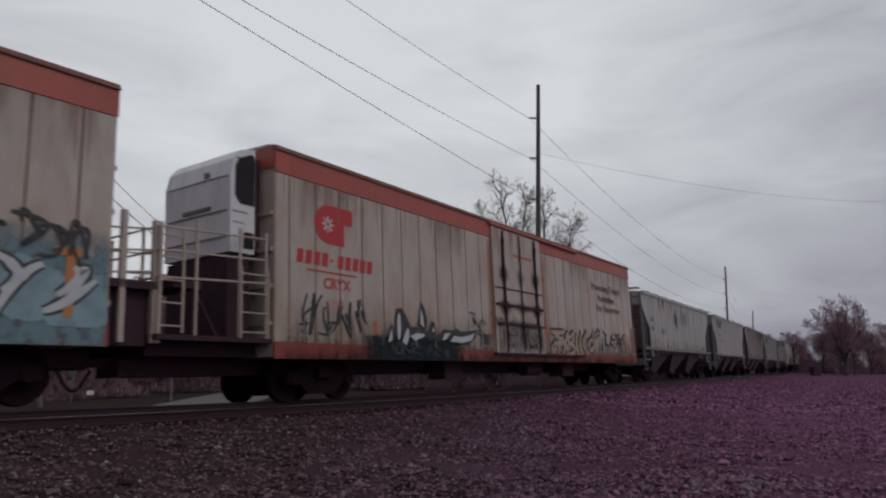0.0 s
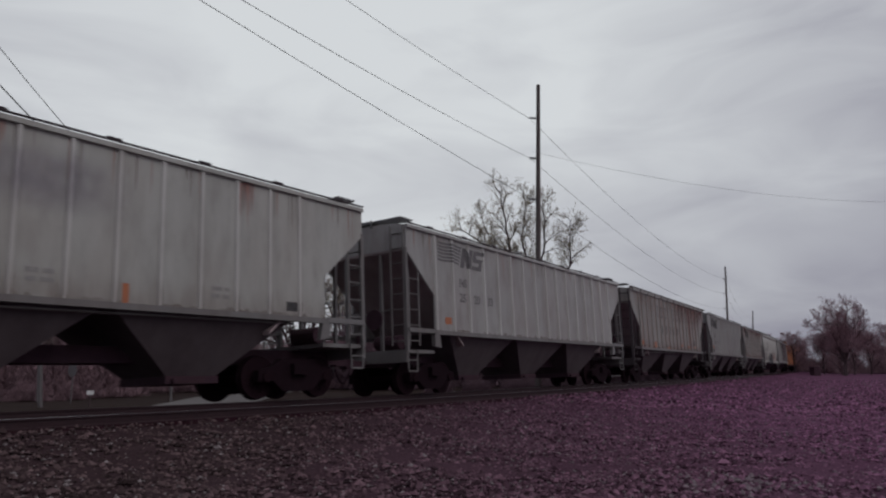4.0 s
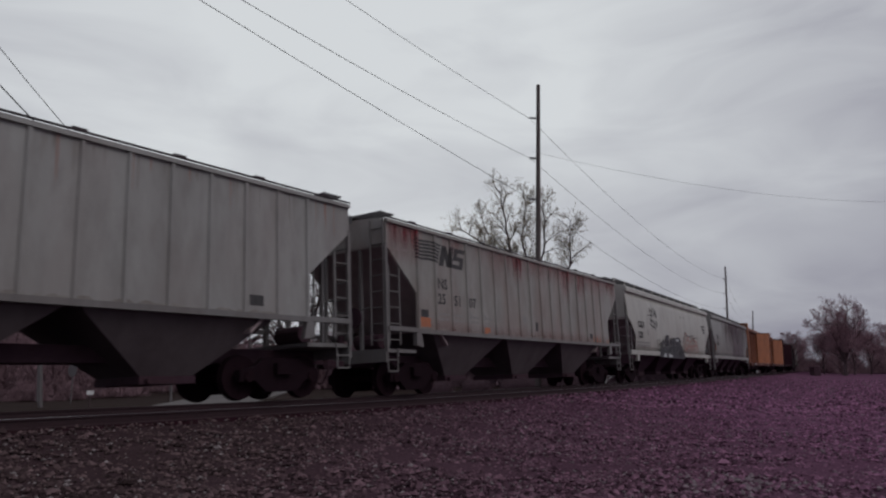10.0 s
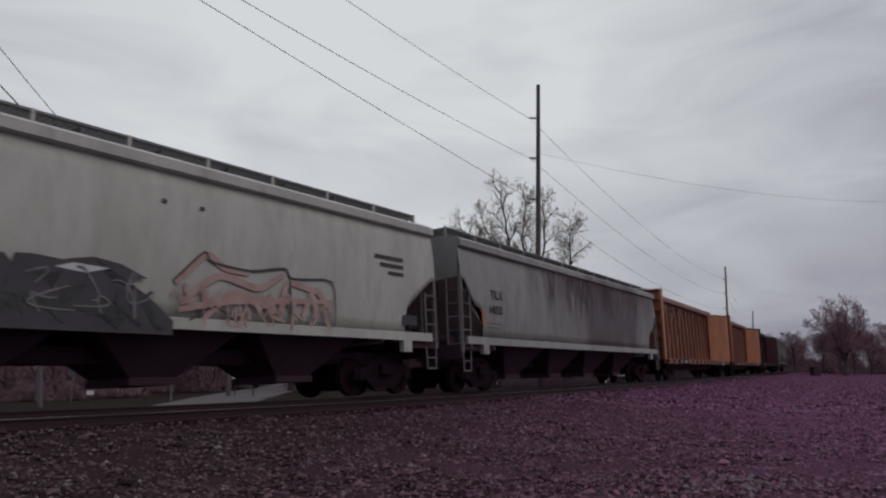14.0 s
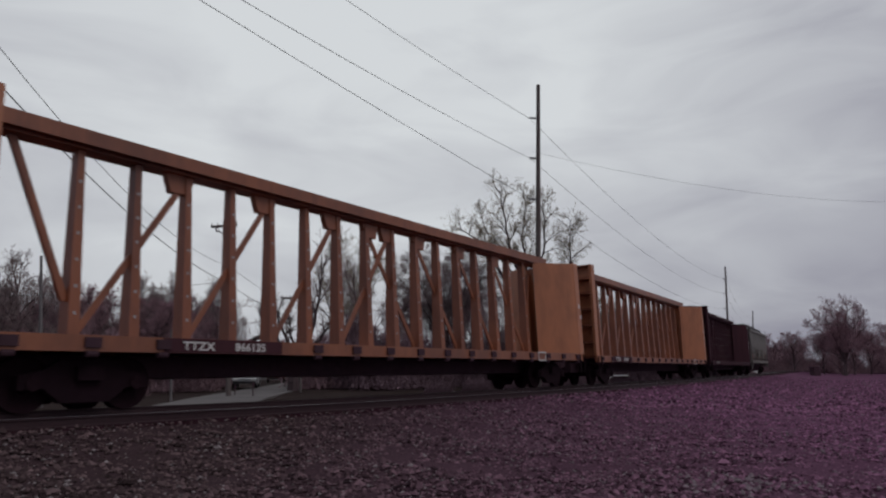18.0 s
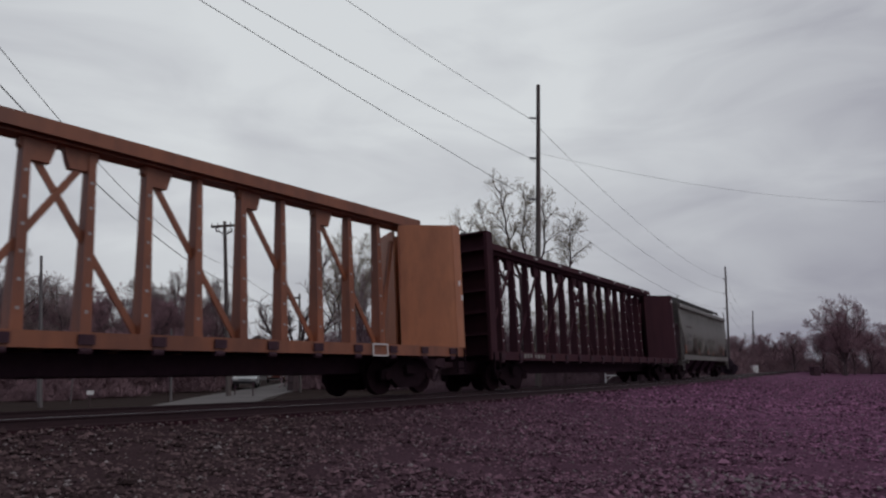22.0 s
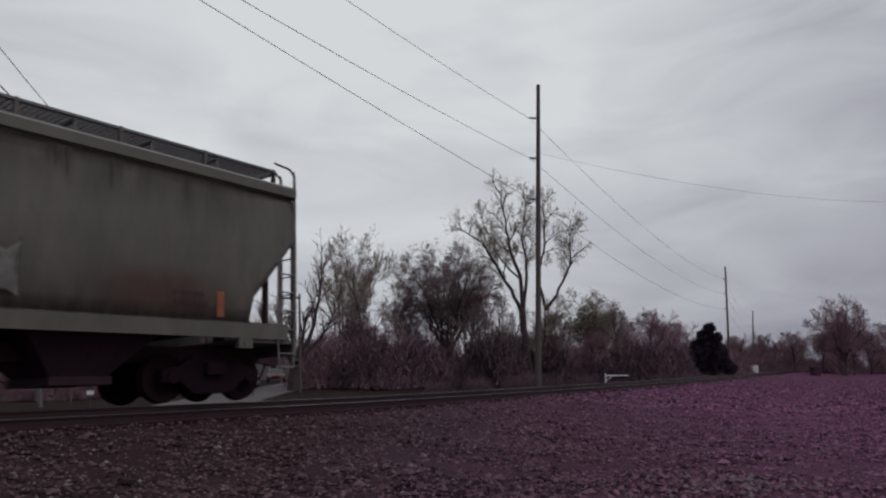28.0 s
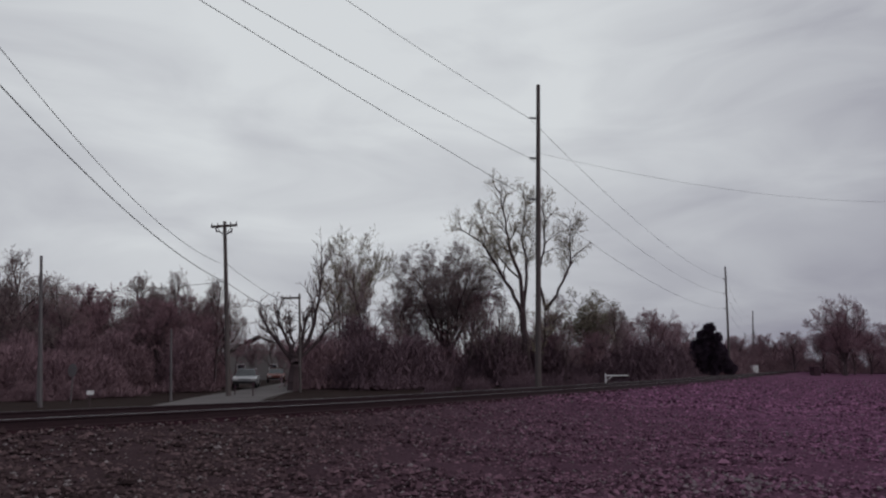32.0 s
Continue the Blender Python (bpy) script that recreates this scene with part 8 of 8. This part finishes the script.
THICKET = brush_clump(230, 2.2, 6.0, 12000, "dense brown thicket of upright shoots", 4)
set_down(THICKET, -36.0, 46.0)
SHADY = brush_clump(231, 1.9, 6.2, 13000, "dense dark thicket of upright shoots", 4, "dark_brush")
set_down(SHADY, -7.2, 58.0)
for x, y, size in ((-9.0, 60.0, 0.6), (-2.5, 60.0, 0.62), (4.4, 62.0, 0.55), (10.5, 66.0, 0.6)):
    set_down(copy_thing(SHADY, Matrix()), x, y, rnd.uniform(0, 360), size)
for i in range(24):
    x = -42 + 25.0 * i / 23
    set_down(copy_thing(THICKET, Matrix()), x + rnd.uniform(-0.5, 0.5), 47 + rnd.uniform(-2.0, 3.0), rnd.uniform(0, 360), rnd.uniform(0.5, 0.78))
for i in range(20):
    x = -41 + 23.5 * i / 19
    set_down(copy_thing((BUSHY, SLIM)[i % 2], Matrix()), x + rnd.uniform(-0.5, 0.5), 52 + rnd.uniform(-1.5, 3.0), rnd.uniform(0, 360), rnd.uniform(0.66, 0.84))

# woods behind: copies of the trees already built
for i in range(46):
    t = i / 45
    src = (SLIM, SLIM, BUSHY, SLIM, SLIM, BUSHY, SLIM)[i % 7]
    set_down(copy_thing(src, Matrix()), -46 + 27 * t + rnd.uniform(-1.0, 1.0), 58 + rnd.uniform(-4, 10), rnd.uniform(0, 360), rnd.uniform(0.66, 0.86) * (1.08 if t < 0.2 or src is BUSHY else 1.0))
for x, y, src, size in ((-20.5, 52, BUSHY, 0.8), (-18.6, 54, BUSHY, 0.72), (-22.5, 54, SLIM, 0.75), (-17.4, 58, SLIM, 0.78), (-18.5, 78, SLIM, 0.62), (-21.5, 80, BUSHY, 0.6), (-24.0, 82, SLIM, 0.7), (-16.4, 84, BUSHY, 0.6), (-20.0, 88, BUSHY, 0.62), (-6.2, 60, SLIM, 1.0), (-4.6, 65, SLIM, 0.95), (-3.4, 67, BUSHY, 1.0), (4.6, 60, SLIM, 0.72), (9.5, 66, SLIM, 0.8),
                        (2.6, 66, BUSHY, 1.1), (11.5, 74, BUSHY, 0.9), (18.5, 84, BUSHY, 1.0), (22.5, 88, BUSHY, 0.92), (26.5, 90, BUSHY, 1.1), (29.5, 96, BUSHY, 0.96),
                        (24.5, 100, SLIM, 0.9), (33.0, 100, BUSHY, 1.0), (38.5, 104, BUSHY, 0.7)):
    set_down(copy_thing(src, Matrix()), x, y, rnd.uniform(0, 360), size)
for i in range(18):
    x = -9.5 + 27 * i / 17
    set_down(copy_thing((BUSHY, SLIM, BUSHY)[i % 3], Matrix()), x + rnd.uniform(-0.6, 0.6), 60 + 0.35 * max(x, 0) + rnd.uniform(-2, 5), rnd.uniform(0, 360), rnd.uniform(0.42, 0.72))
for i in range(34):
    t = i / 33
    set_down(copy_thing(BUSHY, Matrix()), 58 + 88 * t + rnd.uniform(-2, 2), 168 + 10 * t + rnd.uniform(-10, 14), rnd.uniform(0, 360), rnd.uniform(0.8, 1.05) * (1.2 if i % 3 == 2 else 1.0))
for x, y, src, size in ((79, 137, BUSHY, 1.2), (84, 140, BUSHY, 1.1), (88, 138, BUSHY, 1.25), (93, 142, BUSHY, 1.1), (98, 140, BUSHY, 1.25), (104, 146, BUSHY, 1.2), (110, 146, BUSHY, 1.2), (66, 134, BUSHY, 0.95), (74.5, 133, BUSHY, 1.0), (70, 131, BUSHY, 0.95)):
    set_down(copy_thing(src, Matrix()), x, y, rnd.uniform(0, 360), size)
for i in range(40):
    t = i / 39
    set_down(copy_thing(BRUSH[i % 3], Matrix()), 50 + 110 * t, 150 + 30 * t + rnd.uniform(-4, 4), rnd.uniform(0, 360), rnd.uniform(1.0, 1.6))
for i in range(26):
    t = i / 25
    set_down(copy_thing(BRUSH[i % 3], Matrix()), -90 + 210 * t, 215 + 40 * t, rnd.uniform(0, 360), rnd.uniform(2.4, 3.2))


# ---- beyond the track: road, parked cars, small things ----
def ribbon_road(name, pts, width, z, material, label):
    verts, faces = [], []
    for i, (x, y) in enumerate(pts):
        a, b = Vector(pts[max(i - 1, 0)]), Vector(pts[min(i + 1, len(pts) - 1)])
        d = (b - a).normalized()
        nx, ny = -d.y * width / 2, d.x * width / 2
        verts += [(x + nx, y + ny, z), (x - nx, y - ny, z), (x + nx, y + ny, z - 0.12), (x - nx, y - ny, z - 0.12)]
    for i in range(len(pts) - 1):
        k = 4 * i
        faces += [(k, k + 1, k + 5, k + 4), (k, k + 4, k + 6, k + 2), (k + 1, k + 3, k + 7, k + 5)]
    me = bpy.data.meshes.new(name)
    me.from_pydata(verts, [], faces)
    me.materials.append(material)
    bm = bmesh.new()
    bm.from_mesh(me)
    bmesh.ops.recalc_face_normals(bm, faces=bm.faces)
    bm.to_mesh(me)
    bm.free()
    return tagged(new(name, me), label, "road", kind="structure")


ribbon_road("road", [(-9.5, 25.5), (-10.3, 31), (-11.2, 38), (-12.0, 47), (-12.6, 56), (-14.5, 75), (-18, 110)], 3.9, -0.79, M["road"], "pale concrete road leading away behind the track")


def parked_car(x, y, turn, paint, label):
    c = empty("parked_car", label, "car")
    c.matrix_basis = pose(x, y, -0.78, 0, 0, turn)
    bm = bmesh.new()
    prism(bm, [(-2.15, 0.35), (-2.2, 0.72), (-1.25, 0.9), (1.75, 0.92), (2.15, 0.8), (2.2, 0.35)], -0.86, 0.86)
    soften(bm, 0.06, 2)
    part("body", bm, paint, c)
    bm = bmesh.new()
    v = []
    for xx, z, w in ((-1.2, 0.88, 0.80), (-0.45, 1.42, 0.62), (1.0, 1.42, 0.62), (1.75, 0.9, 0.80)):
        v.append([bm.verts.new((xx, sy * w, z)) for sy in (-1, 1)])
    for i in range(3):
        bm.faces.new((v[i][0], v[i][1], v[i + 1][1], v[i + 1][0]))
    for sy in (0, 1):
        bm.faces.new([v[i][sy] for i in range(4)])
    part("windows", bm, M["glass"], c)
    boxpart("roof", (-0.45, 1.0, -0.64, 0.64, 1.41, 1.46), paint, c, 0.02)
    for xx in (-1.35, 1.35):
        for yy in (-0.8, 0.8):
            bm = bmesh.new()
            tube(bm, (xx, yy - 0.1, 0.33), (xx, yy + 0.1, 0.33), 0.33, 16)
            w = part("wheel", bm, M["tyre"], c)
            bm = bmesh.new()
            s = 1 if yy > 0 else -1
            tube(bm, (xx, yy + s * 0.1, 0.33), (xx, yy + s * 0.115, 0.33), 0.2, 12)
            part("rim", bm, M["steel"], w)
    for yy in (-0.62, 0.62):
        boxpart("headlight", (-2.215, -2.15, yy - 0.16, yy + 0.16, 0.6, 0.72), M["lamp_glow"], c, 0.01)
    boxpart("bumper", (-2.27, -2.18, -0.82, 0.82, 0.36, 0.52), M["tyre"], c, 0.02)
    return c


parked_car(-15.1, 55.0, 101, M["car_silver"], "silver parked car on the road behind the track")
parked_car(-17.3, 74.0, 103, M["car_red"], "dull red parked car among the trees")
parked_car(92.5, 188.0, 15, M["car_white"], "white car far off beside the line")
parked_car(97.0, 186.0, 10, M["car_white"], "white car far off beside the line")

gate = empty("pipe_gate", "white pipe barrier standing beyond the track", "gate")
gate.matrix_basis = pose(12.75, 56.0, -0.85, 0, 0, 8)
for name, p, q, r in (("post", (0, 0, -0.1), (0, 0, 1.15), 0.07), ("rail", (0, 0, 0.98), (1.85, 0, 0.98), 0.045), ("rail", (0, 0, 0.55), (0.6, 0, 0.98), 0.03)):
    bm = bmesh.new()
    tube(bm, p, q, r, 8)
    part(name, bm, M["car_white"], gate)


def cabinet(name, x, y, w, d, h, material, label):
    c = empty(name, label, "cabinet")
    c.matrix_basis = pose(x, y, ground_z(lat_of(x, y)[0]), 0, 0, 12)
    boxpart("body", (-w / 2, w / 2, -d / 2, d / 2, 0.0, h), material, c, 0.03)
    boxpart("lid", (-w / 2 - 0.04, w / 2 + 0.04, -d / 2 - 0.04, d / 2 + 0.04, h + 0.001, h + 0.06), material, c, 0.015)
    boxpart("door", (-w / 2 + 0.08, w / 2 - 0.08, -d / 2 - 0.025, -d / 2 - 0.002, 0.1, h - 0.08), material, c, 0.008)


cabinet("signal_cabinet", 65.5, 150.0, 1.3, 0.9, 1.9, M["car_white"], "white trackside cabinet far off")


def marker(x, y, post, head, material, label):
    m = empty("marker_post", label, "post")
    m.matrix_basis = pose(x, y, ground_z(lat_of(x, y)[0]), 0, 0, 20)
    bm = bmesh.new()
    tube(bm, (0, 0, -0.2), (0, 0, post), 0.035, 8)
    part("post", bm, M["bark"], m)
    boxpart("head", (-head / 2, head / 2, -0.09, 0.09, post + 0.001, post + 0.17), material, m, 0.02)


def road_sign(x, y, label):
    r = empty("road_sign", label, "sign")
    r.matrix_basis = pose(x, y, ground_z(lat_of(x, y)[0]), 0, 0, -25)
    bm = bmesh.new()
    tube(bm, (0, 0, -0.2), (0, 0, 1.75), 0.03, 8)
    part("post", bm, M["pole_grey"], r)
    bm = bmesh.new()
    tube(bm, (0, -0.035, 1.5), (0, -0.05, 1.5), 0.30, 20)
    part("sign_plate", bm, M["pole_grey"], r)


road_sign(-17.1, 33.0, "grey round sign seen from behind on a thin post")
utility_pole("sign_post", -19.2, 34.0, 3.3, 0.05, -3.5, "thin grey post in front of the brush", (), 0.0, "pole_grey")
marker(-14.76, 30.0, 0.50, 0.26, M["car_white"], "short dark post with a white head")
marker(-10.6, 40.0, 0.62, 0.12, M["dark"], "short dark post beside the road")
marker(-11.9, 41.0, 0.45, 0.10, M["dark"], "short dark post beside the road")
cabinet("waste_bin", 58.4, 112.0, 1.2, 1.0, 1.3, M["dark"], "dark waste bin beside the gravel lot")
cabinet("utility_box", -11.2, 58.0, 0.9, 0.5, 0.7, M["car_white"], "pale box among the trees")


def shed(x, y, turn, w, d, h, label):
    s = empty("house", label, "house")
    s.matrix_basis = pose(x, y, -0.85, 0, 0, turn)
    for nm, dm in (("wall", (-w / 2, w / 2, -d / 2, -d / 2 + 0.2, 0, h)), ("wall", (-w / 2, w / 2, d / 2 - 0.2, d / 2, 0, h)),
                   ("wall", (-w / 2, -w / 2 + 0.2, -d / 2 + 0.2, d / 2 - 0.2, 0, h)), ("wall", (w / 2 - 0.2, w / 2, -d / 2 + 0.2, d / 2 - 0.2, 0, h))):
        boxpart(nm, dm, M["house_wall"], s)
    bm = bmesh.new()
    prism(bm, [(-w / 2 - 0.4, h - 0.1), (0, h + w * 0.28), (w / 2 + 0.4, h - 0.1), (w / 2 + 0.4, h + 0.05), (0, h + w * 0.28 + 0.18), (-w / 2 - 0.4, h + 0.05)], -d / 2 - 0.3, d / 2 + 0.3)
    part("roof", bm, M["house_roof"], s)
    for xx in (-w * 0.25, w * 0.25):
        win = boxpart("window", (xx - 0.5, xx + 0.5, -d / 2 - 0.04, -d / 2 - 0.003, 1.0, 2.0), M["car_white"], s)
        boxpart("pane", (xx - 0.43, xx + 0.43, -d / 2 - 0.05, -d / 2 - 0.041, 1.07, 1.93), M["glass"], win)


shed(-24.6, 95.0, 12, 8.0, 7.0, 3.3, "pale house with a dark roof behind the trees")


# ---- loose stones on the near ground ----
def scatter(n, seed, name, material, label, size, region, zone=(-60, -1.75)):
    rg = np.random.RandomState(seed)
    verts, faces = [], []
    base = np.array([(1, 0, 0), (-1, 0, 0), (0, 1, 0), (0, -1, 0), (0, 0, 1), (0, 0, -1)], float)
    tri = ((0, 2, 4), (2, 1, 4), (1, 3, 4), (3, 0, 4), (2, 0, 5), (1, 2, 5), (3, 1, 5), (0, 3, 5))
    done = 0
    while done < n:
        x, y = region(rg)
        la, u = lat_of(x, y)
        if not zone[0] < la < zone[1]:
            continue
        s = size * math.exp(rg.normal(0, 0.35))
        z = ground_z(la) + bed_rise(la, u)
        if -40 < u < 120 and la > -25:
            z += 0.05 * noise.noise((x * 0.6, y * 0.6, 0)) + 0.03 * noise.noise((x * 2.1, y * 2.1, 5)) if abs(la) > 1.9 else 0
        q = base * (rg.uniform(0.6, 1.25, (6, 3))) + rg.normal(0, 0.16, (6, 3))
        a = rg.uniform(0, 6.28)
        c, sn = math.cos(a), math.sin(a)
        k = len(verts)
        for p in q:
            px, py, pz = p[0] * s, p[1] * s * 0.8, p[2] * s * 0.6
            verts.append((x + px * c - py * sn, y + px * sn + py * c, z + pz + s * 0.18))
        faces += [(k + t[0], k + t[1], k + t[2]) for t in tri]
        done += 1
    me = bpy.data.meshes.new(name)
    me.from_pydata(verts, [], faces)
    me.materials.append(material)
    tagged(new(name, me), label, "gravel", kind="stuff")


def near_field(rg):
    y = 4.0 + 22.0 * rg.uniform() ** 1.5
    return rg.uniform(-0.75, 0.75) * (y + 1.0), y


def lot_field(rg):
    y = 6.0 + 22.0 * rg.uniform() ** 1.4
    return rg.uniform(-0.05, 0.72) * y, y


def middle_field(rg):
    y = 24.0 + 60.0 * rg.uniform() ** 1.4
    return rg.uniform(-0.1, 0.72) * y, y


def patch(rg):
    return 3.9 + rg.normal(0, 0.55), 9.6 + rg.normal(0, 0.5)


scatter(46000, 1, "gravel", M["stones"], "dark brown-grey crushed stone, purple lens cast painted in towards the lot", 0.033, near_field)
scatter(6500, 2, "pale_gravel", M["pale_stones"], "scattered pale stones", 0.024, near_field)
scatter(12000, 5, "gravel", M["stones"], "crushed stone further off", 0.055, middle_field)
scatter(700, 6, "pale_gravel", M["pale_stones"], "scattered pale stones further off", 0.05, middle_field)
scatter(4200, 8, "pale_gravel", M["pale_stones"], "scattered pale chips on the lot", 0.019, lot_field)
scatter(170, 3, "pale_gravel", M["pale_stones"], "patch of pale stones", 0.036, patch)
build_ties()

# ---- how the train runs ----
RUN_T = np.arange(0.0, 33.0, 1.0)
RUN_S = np.array([0, 9.87, 19.74, 29.56, 39.29, 48.97, 58.61, 68.21, 77.74, 87.11, 96.35, 105.48, 114.49, 123.5, 132.4, 141.3, 150.1, 158.73, 167.2, 175.52, 183.79, 192.02, 200.35, 208.68, 216.85, 225.05, 233.26, 241.48, 249.68, 257.87, 266.07, 274.26, 282.46])
RUN_V = np.gradient(RUN_S, RUN_T)


def run(t):
    """Metres that the train has gone by t seconds."""
    k = min(int(t), len(RUN_T) - 2)
    u = t - RUN_T[k]
    a, b, va, vb = RUN_S[k], RUN_S[k + 1], RUN_V[k], RUN_V[k + 1]
    return float((2 * u ** 3 - 3 * u ** 2 + 1) * a + (u ** 3 - 2 * u ** 2 + u) * va + (-2 * u ** 3 + 3 * u ** 2) * b + (u ** 3 - u ** 2) * vb)


def motions():
    for car, middle in TRAIN:
        walk(car, [(t, on_line(middle - run(t))) for t in np.arange(0.0, 32.01, 1.0)])
    for side in (-1, 1):
        first, *others = WHEELS[side]
        walk(first, [(k / 15, pose(side * 0.89, 0, 0.46, 0, -math.degrees(run(k / 15) / 0.46) % 360, 0)) for k in range(481)])
        keys = first.animation_data
        for w in others:
            w.rotation_mode = "QUATERNION"
            own = w.animation_data_create()
            own.action = keys.action
            own.action_slot = keys.action_slot


motions()
